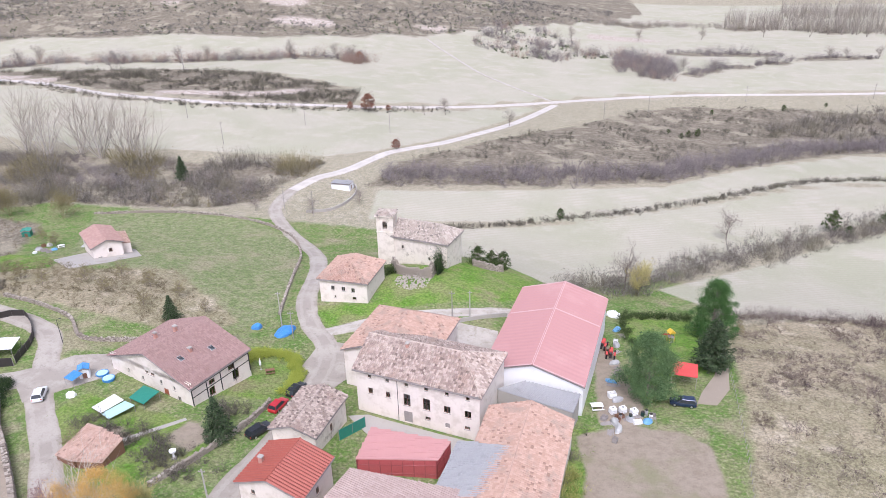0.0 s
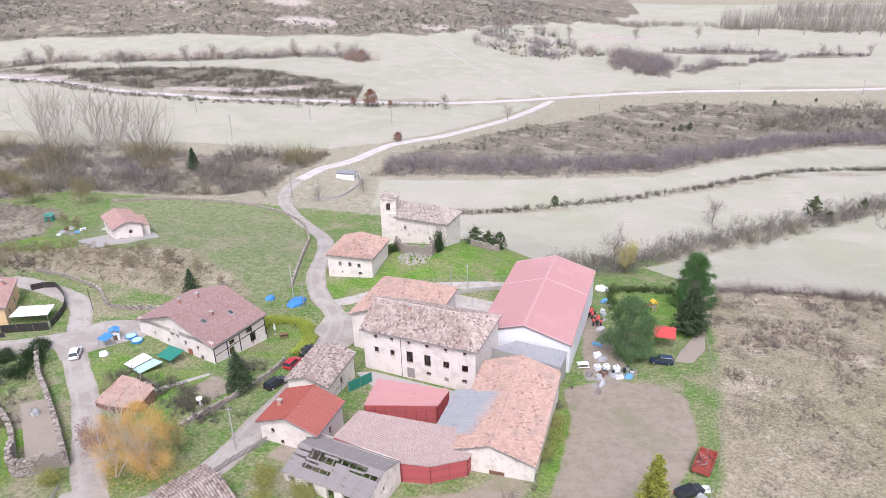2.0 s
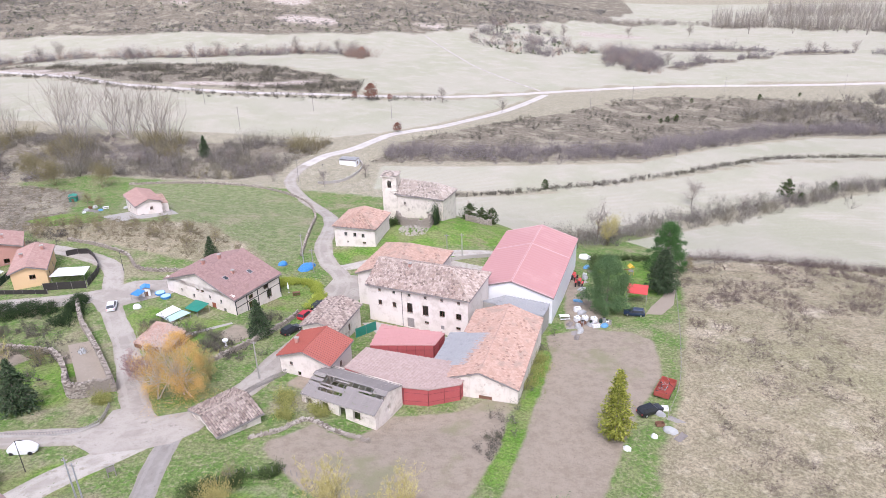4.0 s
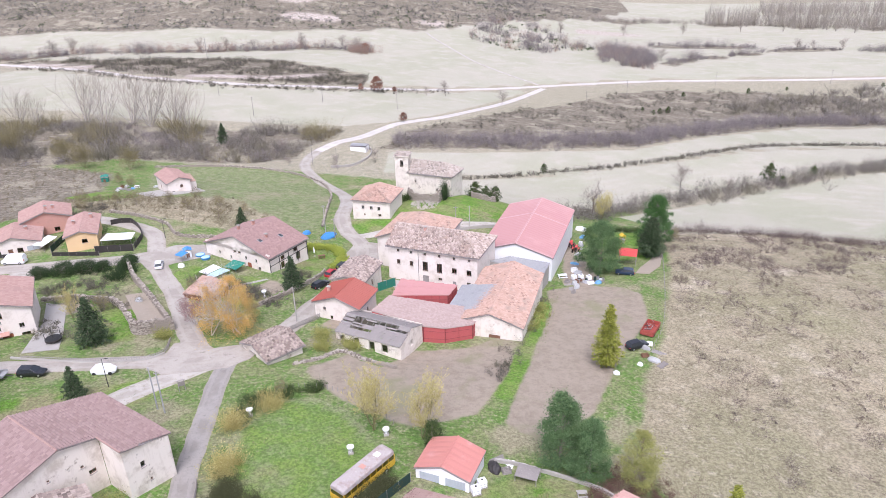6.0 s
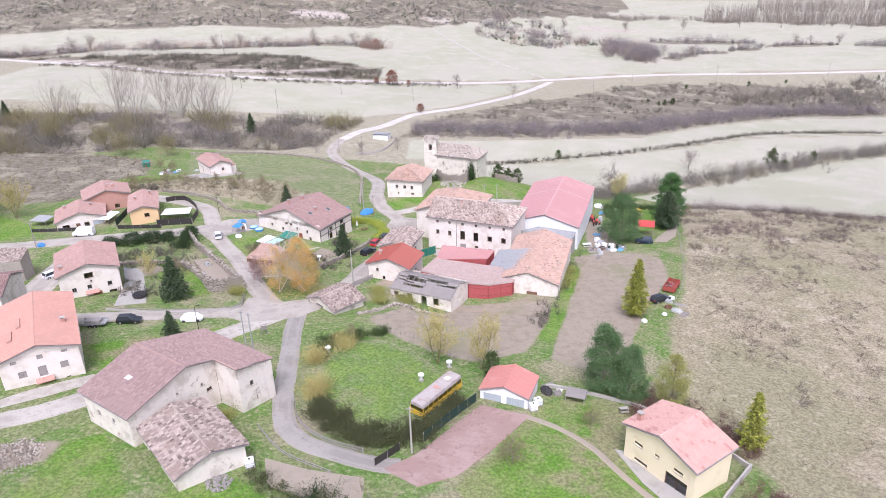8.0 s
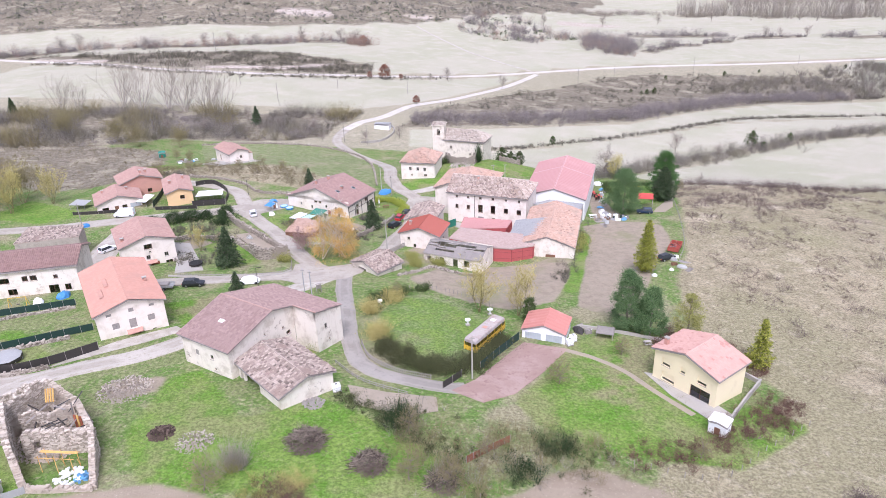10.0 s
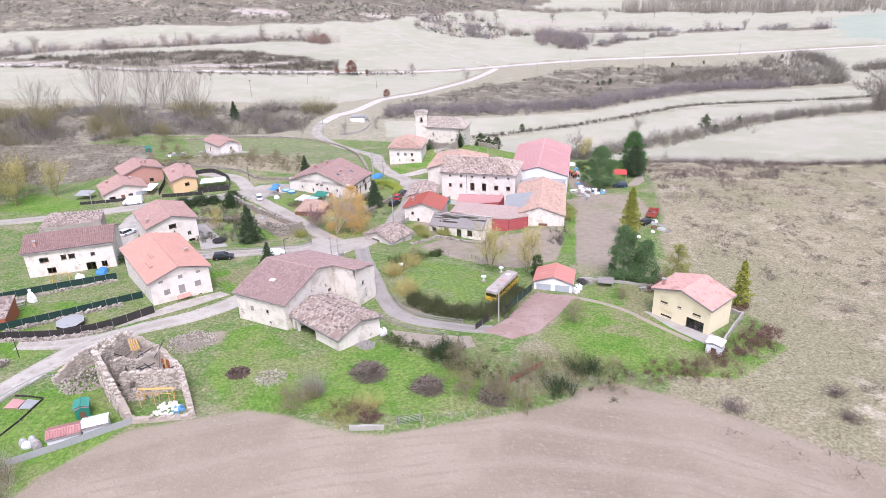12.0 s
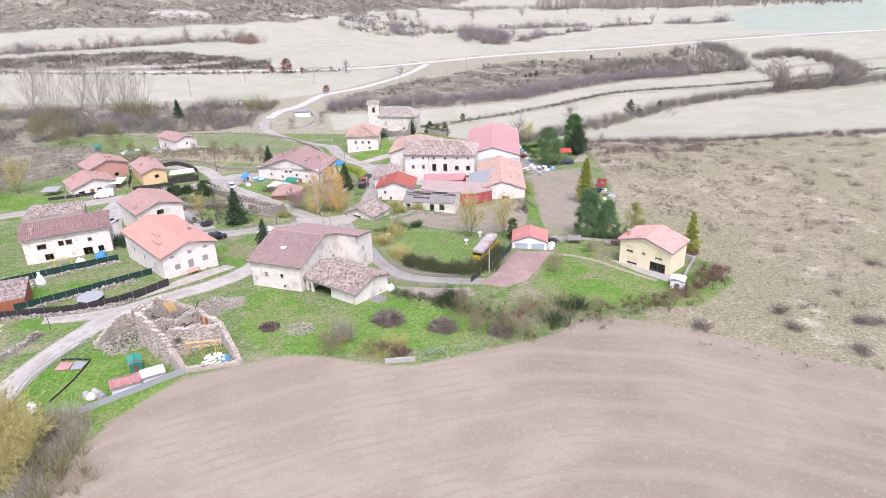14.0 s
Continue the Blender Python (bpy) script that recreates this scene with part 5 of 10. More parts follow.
def shrubs(name, label, category, places, heights, material, per=26, leafs=22, width=0.055, wide=0.45, seed=3, leaf=0.16):
    """A mass of shrubs: bent stems fanning out of each root, with finer sprigs."""
    rs = np.random.RandomState(seed)
    p = np.asarray(places, float)
    n = len(p)
    z = ground(p[:, 0], p[:, 1])
    root = np.repeat(np.column_stack([p, z - 0.1]), per, 0)
    h = np.repeat(np.asarray(heights, float), per)
    tilt = rs.normal(0, wide, (n * per, 2))
    root[:, :2] += tilt * h[:, None] * 0.18
    top = root + np.column_stack([tilt * h[:, None] * 0.8, h * rs.uniform(0.45, 1.08, n * per)])
    k = rs.uniform(0.35, 0.65, n * per)[:, None]
    mid = root + (top - root) * k + rs.normal(0, 0.08, (n * per, 3)) * h[:, None]
    side = rs.normal(size=(n * per, 3))
    side[:, 2] *= 0.3
    side *= (width * h / 3)[:, None] / np.linalg.norm(side, axis=1, keepdims=True)
    v = np.stack([root - side, root + side, mid + side * 0.7, mid - side * 0.7, top + side * 0.25, top - side * 0.25], 1).reshape(-1, 3)
    o = np.arange(n * per)[:, None] * 6
    f = np.concatenate([o + np.array([[0, 1, 2, 3]]), o + np.array([[3, 2, 4, 5]])], 0)
    sets = [(v, f)]
    if leafs:
        i = rs.randint(0, n * per, n * leafs)
        c = mid[i] + (top[i] - mid[i]) * rs.uniform(0, 1.05, (len(i), 1)) + rs.normal(0, 0.12, (len(i), 3)) * h[i][:, None]
        lv, lf = leaves(rs, c, leaf)
        sets.append((lv, lf))
    ob = from_arrays(name, *join(*sets), material)
    return tagged(ob, label, category, kind="stuff")


def scattered(poly, n, seed, keep=None):
    rs = np.random.RandomState(seed)
    p = np.asarray(poly, float)
    lo, hi = p.min(0), p.max(0)
    out = np.zeros((0, 2))
    while len(out) < n:
        q = rs.uniform(lo, hi, (n * 3, 2))
        q = q[inside(poly, q[:, 0], q[:, 1]) > 0]
        if keep is not None:
            q = q[keep(q[:, 0], q[:, 1], rs)]
        out = np.concatenate([out, q])
    return out[:n]


def beside(line, n, wide, seed, off=0.0):
    rs = np.random.RandomState(seed)
    c = curve_through(line, 2.0)
    i = rs.randint(0, len(c) - 1, n)
    q = c[i] + (c[i + 1] - c[i]) * rs.uniform(0, 1, (n, 1))
    d = c[i + 1] - c[i]
    d /= np.linalg.norm(d, axis=1, keepdims=True)
    return q + np.column_stack([-d[:, 1], d[:, 0]]) * (rs.normal(0, wide / 2, (n, 1)) + off)


def off_road(p, gap=4.0):
    d = np.minimum.reduce([along(l, p[:, 0], p[:, 1]) for l in (STREET, FAR_ROAD, SIDE_STREET, FAR_TRACK)])
    return p[d > gap]


def clumped(p, size, least, seed=0.0):
    """Keeps the points that fall in clumps, and tells how tall each clump stands."""
    n = np.array([0.5 + 0.9 * noise.noise(Vector((x / size, y / size, seed))) for x, y in p])
    keep = n > least
    return p[keep], np.clip(n[keep] * 1.5, 0.3, 1.4)


rs_ = np.random.RandomState(11)


def heights(n, low, high):
    return rs_.uniform(low, high, n)


p, tall = clumped(off_road(scattered(RIVER_THICKET, 2600, 21), 5), 16, 0.3)
shrubs("thicket", "dense leafless grey-brown thicket along the river", "thicket", p, heights(len(p), 1.5, 5.5) * tall, M_THICKET, per=16, leafs=40, width=0.03, leaf=0.2)
p, tall = clumped(off_road(scattered(RIVER_THICKET, 1500, 121), 5), 22, 0.62, 4.0)
shrubs("thicket", "olive-brown willow scrub along the river", "thicket", p, heights(len(p), 2.0, 6.5) * tall, M_TWIG_OLIVE, per=16, leafs=40, width=0.03, leaf=0.2)
p, tall = clumped(off_road(scattered(RIVER_THICKET, 1300, 122), 5), 22, 0.66, 9.0)
shrubs("thicket", "purple-brown bramble thicket along the river", "thicket", p, heights(len(p), 1.0, 3.0) * tall, M_TWIG_PURPLE, per=16, leafs=40, width=0.03, leaf=0.2)
p = off_road(beside([(-30, 203), (0, 211), (38, 217), (71, 225), (112, 256), (158, 286), (190, 291), (212, 296)], 800, 9, 22, 6), 5)
shrubs("thicket", "leafless purple-grey thicket on the field bank", "thicket", p, heights(len(p), 2.0, 5.5), M_TWIG_PURPLE, per=16, leafs=50, width=0.03, leaf=0.22)
p, tall = clumped(off_road(scattered(BANK, 2200, 23), 6), 14, 0.5)
shrubs("scrub", "low brown scrub on the bank", "scrub", p, heights(len(p), 0.8, 2.6) * tall, M_HEDGEROW, per=10, leafs=40, width=0.03, leaf=0.18)
p = beside([(30, 118), (40, 126), (49, 133), (68, 149), (88, 162), (114, 176), (150, 194), (220, 212), (330, 230)], 1300, 7, 24)
shrubs("hedgerow", "leafless hedgerow between two pale fields", "hedgerow", p, heights(len(p), 1.5, 4.2), M_THICKET, per=16, leafs=44, width=0.03, leaf=0.18)
p = beside([(-6, 170), (16, 176), (32, 182), (56, 191), (79, 203), (103, 218), (124, 230), (147, 236), (200, 243), (330, 258)], 1300, 2.0, 25)
shrubs("hedgerow", "thin dark hedgerow between two pale fields", "hedgerow", p, heights(len(p), 0.7, 1.8), M_HEDGEROW, per=12, leafs=18)
p, tall = clumped(off_road(scattered(FAR_SCRUB, 3600, 26), 5), 15, 0.42)
near_scar = np.minimum.reduce([along(l, p[:, 0], p[:, 1]) / w for l, w in SCARS]) > 0.8
p, tall = p[near_scar], tall[near_scar]
shrubs("scrub", "patchy brown scrub beside the valley road", "scrub", p, heights(len(p), 0.9, 3.4) * tall, M_HEDGEROW, per=10, leafs=16, leaf=0.26)
def patchy(x, y, rs, size=34.0, bare=0.25):
    """Keeps more points in some patches than in others."""
    n = np.array([0.5 + 0.8 * noise.noise(Vector((a / size, b / (0.45 * size), 2.5))) for a, b in zip(x, y)])
    return rs.uniform(0, 1, len(x)) < np.clip(bare + 1.5 * (n - 0.3), 0.08, 1)


p = scattered([(-620, 446), (-390, 481), (-325, 496), (-257, 506), (-142, 525), (-48, 568), (-19, 608), (38, 657), (96, 714), (120, 800), (-160, 720), (-620, 640)], 7000, 27, patchy)
p = p[np.minimum.reduce([along(l, p[:, 0], p[:, 1]) / w for l, w in SCARS]) > 0.9]
shrubs("scrub", "scrub-covered hillside across the valley", "scrub", p, heights(len(p), 0.8, 3.0), M_HILLSCRUB, per=5, leafs=12, leaf=0.42, width=0.07, wide=0.6)
p = scattered([(-620, 446), (-390, 481), (-257, 506), (-142, 525), (-48, 568), (96, 714), (-160, 720), (-620, 640)], 900, 127, patchy)
shrubs("scrub", "dark evergreen bushes on the far hillside", "scrub", p, heights(len(p), 1.0, 2.6), M_EVERGREEN, per=4, leafs=24, leaf=0.4, width=0.06, wide=0.6)
for wood, n, low, high, mat, lab, seed in (
        (WOOD_NEAR, 420, 3.0, 8.5, M_TWIG_PURPLE, "leafless purple-grey wood between far fields", 28), (WOOD_NEAR, 90, 3.0, 7.5, M_RUSTTWIG, "rust-tinted bare trees in a far wood", 29), (WOOD_NEAR, 140, 1.5, 3.5, M_EVERGREEN, "dark evergreen bushes in a far wood", 30),
        (WOOD_MID, 260, 4.0, 9.5, M_TWIG_PURPLE, "leafless purple-grey copse between far fields", 31), (WOOD_MID, 70, 4.0, 9.0, M_RUSTTWIG, "rust-tinted bare trees in a far copse", 32)):
    p, tall = clumped(scattered(wood, 2 * n, seed), 15, 0.56, seed * 1.7)
    shrubs("copse", lab, "copse", p, heights(len(p), 0.5 * low, high) * np.clip(tall, 0.5, 1.2), mat, per=14, leafs=54, leaf=0.3, width=0.025, wide=0.4)
p = np.concatenate([beside(HEDGE_LINES[0], 420, 9, 33), beside(HEDGE_LINES[1], 260, 6, 34), beside(HEDGE_LINES[2], 150, 9, 35)])
p, tall = clumped(p, 20, 0.36)
shrubs("hedgerow", "leafless trees and bushes along far field edges", "hedgerow", p, heights(len(p), 1.5, 7.5) * tall, M_TWIG_PURPLE, per=14, leafs=50, leaf=0.3, width=0.025, wide=0.42)
p = np.concatenate([beside(HEDGE_LINES[0], 120, 7, 133), beside([(-100, 448), (-92, 440), (-88, 436)], 36, 8, 134)])
shrubs("hedgerow", "rust-tinted bare trees along a far field edge", "hedgerow", p, heights(len(p), 3.0, 8.5), M_RUSTTWIG, per=14, leafs=50, leaf=0.3, width=0.025, wide=0.36)
p = beside(HEDGE_LINES[3], 520, 9, 36)
shrubs("hedgerow", "grey line of bushes along the river plain", "hedgerow", p, heights(len(p), 2.0, 6.5), M_TWIG, per=10, leafs=30, leaf=0.4, width=0.03)
p = np.concatenate([beside([(225, 745), (285, 716), (354, 682), (440, 652), (560, 610)], 620, 34, 37), beside([(300, 800), (420, 780), (560, 740)], 420, 40, 38)])
shrubs("far_wood", "far grey poplar wood across the plain", "wood", p, heights(len(p), 11, 21), M_TWIG, per=12, leafs=14, leaf=0.4, width=0.02, wide=0.1)
p = np.concatenate([beside([(-300, 351), (-250, 332), (-200, 300), (-165, 287), (-124, 284), (-90, 294), (-60, 305), (-20, 323)], 420, 4, 39), beside([(-130, 300), (-100, 310), (-72, 322)], 120, 10, 40)])
shrubs("hedgerow", "low brown bushes beside the valley road", "hedgerow", p, heights(len(p), 0.6, 2.4), M_HEDGEROW, per=10, leafs=24, leaf=0.24, width=0.03)
p = beside([(60, 108), (87, 112), (108, 110), (160, 104), (215, 93)], 420, 3.0, 34)
shrubs("hedgerow", "straggling bare saplings along the heath edge", "hedgerow", p, heights(len(p), 0.8, 2.6), M_HEATHBUSH, per=34, leafs=60, leaf=0.09, width=0.025, wide=0.6)
p = np.concatenate([beside([(272, 332), (300, 334), (308, 304), (290, 256), (264, 230), (238, 217), (216, 219)], 420, 9.0, 420), beside([(214, 300), (242, 304), (264, 352), (268, 396)], 160, 7.0, 421), scattered([(128, 320), (190, 366), (266, 398), (258, 352), (238, 304), (180, 306)], 260, 422)])
shrubs("thicket", "grey-brown riverside thicket round a far field", "thicket", p, heights(len(p), 1.6, 6.5), M_THICKET, per=20, leafs=60, leaf=0.3, width=0.06, wide=0.55)
p, tall = clumped(scattered([(54, 62), (59, 103), (87, 110), (108, 107), (120, 90), (90, 70), (72, 58)], 1500, 36), 9, 0.5)
shrubs("scrub", "purple-brown bramble scrub on the heath", "scrub", p, heights(len(p), 0.4, 1.5) * tall, M_HEATHBUSH, per=16, leafs=30, leaf=0.08, width=0.03)
p, tall = clumped(scattered([(50, 12), (52, 40), (56, 62), (74, 58), (104, 72), (112, 40), (90, 10), (70, -6)], 1500, 136), 10, 0.58, 7.0)
shrubs("scrub", "brown-purple bramble patches on the heath", "scrub", p, heights(len(p), 0.25, 0.9) * tall, M_HEATHBUSH, per=16, leafs=34, leaf=0.07, width=0.03, wide=0.7)
p = scattered(HEATH, 210, 37, lambda x, y, rs: (x > 52) & (rs.uniform(0, 1, len(x)) < np.clip((y + 70) / 160, 0.16, 1)))
p = np.concatenate([p + np.random.RandomState(k).normal(0, 0.9, p.shape) for k in range(3)])
shrubs("heath_bushes", "dark leafless bushes dotted over the heath", "bushes", p, heights(len(p), 0.7, 2.0), M_HEATHBUSH, per=34, leafs=110, wide=0.75, leaf=0.07, width=0.02)
p = scattered(HEATH, 6500, 38, lambda x, y, rs: (x < 130) & (np.sin(x * 0.16 + y * 0.09) + np.sin(y * 0.21 - x * 0.05) > -0.5))
shrubs("heath_grass", "straw-coloured tufts of dry grass on the heath", "grass", p, heights(len(p), 0.15, 0.42), M_STRAW, per=6, leafs=0, width=0.3, wide=0.9)

# tall bare trees by the river
t1 = fan_tree("bare_tree", "tall leafless tree with fanned branches by the river", 22, 41, "bare riverside trees")
planted(t1, [(-147, 208, 1.0), (-158, 204, 0.95), (-168, 207, 0.98), (-138, 206, 1.0), (-128, 207, 0.95), (-120, 204, 0.8), (-186, 200, 0.6), (-196, 203, 0.65)], seed=2)
t2 = bare_tree("bare_tree", "leafless round-crowned tree in a hedgerow", 9, 42, 0.9, 5, 2, group="bare hedgerow trees", up=0.06, twigginess=1.5)
planted(t2, [(80, 171, 1.05), (44, 127, 1.25), (-105, 196, 0.8), (-88, 187, 0.7), (-72, 184, 0.75), (60, 106, 0.6), (-48, 172, 0.7), (-35, 183, 0.7), (-98, 172, 0.6), (96, 168, 0.6), (70, 104, 0.5), (-118, 176, 0.8), (-132, 172, 0.8), (-66, 170, 0.5)], seed=3)
t2b = bare_tree("bare_tree", "leafless tree along a far field edge", 9, 142, 0.8, 4, 2, group="bare trees of the plain", up=0.08, twigginess=1.2, thin=0.03)
planted(t2b, [(-20, 314, 0.95), (130, 478, 1.0), (110, 452, 1.2), (96, 445, 1.1), (104, 480, 1.1), (153, 487, 0.8), (197, 516, 0.9), (250, 541, 1.0), (262, 541, 0.9), (283, 534, 1.1), (-112, 456, 1.1), (-141, 443, 1.2), (-172, 428, 0.9), (-190, 422, 1.0), (-208, 418, 1.0), (-250, 412, 0.9), (-300, 409, 1.3), (-312, 403, 1.1), (-98, 446, 1.2), (10, 522, 1.0), (30, 519, 1.0), (60, 527, 0.9), (12, 300, 0.9), (-90, 286, 0.6), (-30, 309, 0.6), (60, 600, 1.3), (120, 625, 1.3), (180, 648, 1.2), (240, 665, 1.4), (300, 680, 1.2), (205, 285, 0.8), (222, 300, 0.9), (190, 288, 0.7)], seed=13)
t3 = leafed_tree("rust_tree", "rust-leaved tree beside the valley road", 8.5, 8, 43, M_RUST, 0.35, 1300, group="rust-leaved trees")
planted(t3, [(-57, 303, 1.0), (-66, 303, 0.45), (-48, 308, 0.4), (-33, 243, 0.55), (-92, 442, 0.8)], seed=4)
t4 = leafed_tree("evergreen_tree", "small dark evergreen tree in a hedgerow", 6.5, 5, 44, M_HEDGE, 0.25, 1300, group="hedgerow evergreens", low=0.1)
planted(t4, [(114, 181, 1.0), (132, 187, 0.6), (31, 182, 0.55), (8, 124, 0.75), (11, 127, 0.65), (14, 126, 0.7), (118, 178, 0.5), (250, 390, 0.5), (190, 384, 0.4), (163, 372, 0.55), (120, 355, 0.45), (96, 300, 0.5), (101, 303, 0.6), (92, 296, 0.4), (88, 306, 0.35)], seed=5)

# trees in and round the village
planted(leafed_tree("pine_tree", "broad dark green pine beside the barn", 11.5, 10.4, 51, M_PINE, 0.12, 34000, low=0.06, dense=0.75, clumps=170, cone=0.42), [(40, 72, 1.0)])
planted(leafed_tree("cedar_tree", "bright green rounded conifer behind a garden", 11.8, 9.8, 52, M_CEDAR, 0.12, 38000, low=0.02, dense=0.72, clumps=190, cone=0.45), [(57, 98, 1.0)])
planted(conifer("spruce_tree", "blue-green spruce beside a red awning", 10, 8.0, 53, M_NEEDLE, belly=0.6, per=12, levels=28, rise=0.05), [(53, 82, 1.0)])
planted(conifer("cypress_tree", "yellow-green conical cypress on a verge", 12, 6.4, 54, M_LIME, per=9, levels=30, belly=0.8, ragged=0.45, rise=0.05), [(36, 26, 1.0)])
c1 = conifer("spruce_tree", "dark green spruce in a garden", 8.5, 6.4, 55, M_NEEDLE, group="garden spruces", per=9, levels=24, ragged=0.4)
planted(c1, [(-26, 50, 0.95), (-52, 20.5, 1.15), (-50, 84, 0.68), (-44, 3, 0.7), (-100, 192, 1.0), (-215, 196, 1.0)], seed=6)
planted(conifer("spruce_tree", "slim olive-green spruce on the heath edge", 9.0, 5.2, 56, M_LIME, levels=20, per=8, ragged=0.45, rise=-0.1), [(45, -14, 1.0)])
planted(leafed_tree("birch_tree", "golden-leaved birch with pale stems", 11.0, 8.0, 57, M_GOLD, 0.06, 34000, M_PALEBARK, 3, 0.14, droop=1.8, dense=0.8, clumps=150), [(-29.2, 27.6, 1.0)])
planted(leafed_tree("birch_tree", "smaller golden-leaved birch with a pale stem", 9.5, 5.4, 58, M_GOLD, 0.06, 12000, M_PALEBARK, 2, 0.15, droop=1.2, dense=0.8, clumps=80), [(-33.8, 26.4, 1.0)])
planted(bare_tree("plum_tree", "bare pinkish-twigged tree beside the birches", 5.0, 158, 0.8, 4, 2, stems=3, bark=M_BARK, twig=M_PINKTWIG, up=0.1, twigginess=3.0, thin=0.018), [(-38, 30.5, 1.0)])
p1 = leafed_tree("pine_tree", "tall green pine above a garden wall", 10.6, 7.2, 59, M_PINE, 0.11, 26000, low=0.03, dense=0.7, group="tall garden pines", clumps=120, cone=0.42)
planted(p1, [(26.6, -2.0, 1.0), (30.2, -4.4, 0.86)])
planted(leafed_tree("willow_tree", "yellow-green leafed tree above a garden wall", 8.0, 5.4, 60, M_YELLOWISH, 0.09, 11000, low=0.05, dense=0.75, clumps=90, cone=0.5), [(36.4, -4.8, 1.0)])
o1 = bare_tree("fading_tree", "slender yellow-twigged tree in an orchard", 9, 61, 0.55, 4, 2, stems=3, twigginess=2.5, bark=M_TWIG_OLIVE, twig=M_TWIG_GOLD, group="olive-twigged trees", up=0.2)
planted(o1, [(0.8, 1.8, 1.0), (8, 1.0, 0.9), (-28, 33, 0.55), (-128, 62, 1.3), (-135, 54, 1.4), (-62, 30, 0.55), (46, 122, 0.9), (-121, 70, 1.0)], seed=7)
b1 = bare_tree("fruit_tree", "small leafless fruit tree", 4.2, 62, 1.0, 5, 2, bark=M_BARK, twig=M_TWIG_OLIVE, twigginess=1.6, group="leafless fruit trees", up=0.05)
planted(b1, [(13, -22, 1.1), (24, -12, 0.8), (-30, -50, 1.2), (-7, -46, 1.0), (-2, -46, 0.95), (-75, 96, 0.9), (-68, 92, 0.9), (-61, 97, 1.0), (-84, 94, 0.9), (-58, 88, 0.8), (-92, 98, 1.0), (-54, 95, 0.9), (-99, 92, 0.9), (-104, 100, 1.0), (-70, 101, 0.9), (-46, 90, 0.8), (-8, -37, 0.9), (2, -40, 0.8), (-45, 44, 0.8), (-58, 34, 0.9), (29, -38, 0.8), (-42, 46, 0.7), (-15, 9, 0.6), (62, 98, 0.9), (-105, 128, 1.0), (-112, 132, 1.0)], seed=8)

p = scattered([(-112, 100), (-90, 90), (-60, 84), (-44, 80), (-40, 84), (-52, 92), (-66, 106), (-84, 106), (-100, 116), (-120, 110)], 520, 63)
shrubs("orchard_scrub", "low brown brush under the orchard", "scrub", p, heights(len(p), 0.4, 1.4), M_BRUSH, per=14, leafs=24, leaf=0.08, width=0.03)
p = np.concatenate([beside([(-15, -13), (-11.5, -17.5), (-6, -20), (-1, -19.5), (1.5, -16)], 210, 2.2, 64), beside([(2, -15), (5, -9)], 40, 1.2, 65)])
shrubs("hedge", "rough dark hedge round the lawn", "hedge", p, heights(len(p), 1.0, 2.1), M_MIXHEDGE, per=18, leafs=210, leaf=0.085, width=0.03)
p = beside([(-18, 0), (-18.5, 5), (-14, 9), (-9, 11)], 60, 1.5, 66)
shrubs("hedge", "green hedge along the lane", "hedge", p, heights(len(p), 1.0, 1.8), M_HEDGE, per=12, leafs=260, leaf=0.075)
p = np.concatenate([beside([(-10, -31), (-6, -36), (0, -41), (6, -43), (12, -40), (20, -39)], 170, 5.0, 67), beside([(-4, -44), (2, -47)], 50, 3, 68)])
shrubs("hedge", "tangled olive-brown hedge beside the ploughed field", "hedge", p[::2], heights(len(p[::2]), 0.8, 2.6), M_TWIG_OLIVE, per=26, leafs=60, leaf=0.07, width=0.02)
shrubs("hedge", "tangled leafless grey hedge beside the ploughed field", "hedge", p[1::4], heights(len(p[1::4]), 0.8, 2.4), M_TWIG, per=26, leafs=40, leaf=0.06, width=0.02)
shrubs("hedge", "dark undergrowth below a tangled hedge", "hedge", p[3::4], heights(len(p[3::4]), 0.5, 1.5), M_MIXHEDGE, per=16, leafs=120, leaf=0.08, width=0.02)
p = np.concatenate([beside([(20, -39), (28, -38), (34, -35)], 60, 3.0, 69), beside([(32, -34), (40, -30), (46, -24)], 120, 3.2, 70), beside([(31, -6), (38, -10), (46, -15)], 240, 4.2, 71)])
shrubs("bramble", "maroon-brown bramble thicket at the garden edge", "bramble", p, heights(len(p), 0.6, 1.6), M_BRAMBLE, per=26, leafs=90, leaf=0.07, width=0.03)
p = np.concatenate([beside([(9, -39), (13, -38)], 14, 2.4, 72), beside([(-10, -33), (-9, -36)], 22, 2, 73), beside([(5.5, -44.6), (8, -43)], 10, 1.8, 74), beside([(10.5, -1), (11, -2)], 14, 1, 75)])
shrubs("ivy_bush", "dark ivy-covered bush", "bush", p, heights(len(p), 1.2, 2.8), M_IVY, per=10, leafs=300, leaf=0.08)
e1 = leafed_tree("evergreen_bush", "broad rounded dark evergreen bush beside the street", 2.3, 5.6, 176, M_IVY, 0.085, 9000, low=0.02, dense=0.7, clumps=70, cone=0.3, group="rounded evergreens")
planted(e1, [(-81.4, 48.6, 0.9), (-77.2, 50.4, 1.1), (-73, 52, 1.05), (-69.6, 53.0, 0.8), (-65.2, 54.4, 0.75), (-65.8, 57.4, 0.7)], seed=21)
planted(leafed_tree("evergreen_shrub", "upright dark green evergreen behind the garage", 4.6, 2.6, 177, M_HEDGE, 0.085, 7000, low=0.02, dense=0.7, clumps=50, cone=0.3), [(9.6, -1.6, 1.0)])
p = np.concatenate([beside([(-66, 57), (-63.5, 51), (-65, 47)], 34, 1.6, 77), beside([(-76.5, 10), (-73, 8)], 20, 2.5, 78)])
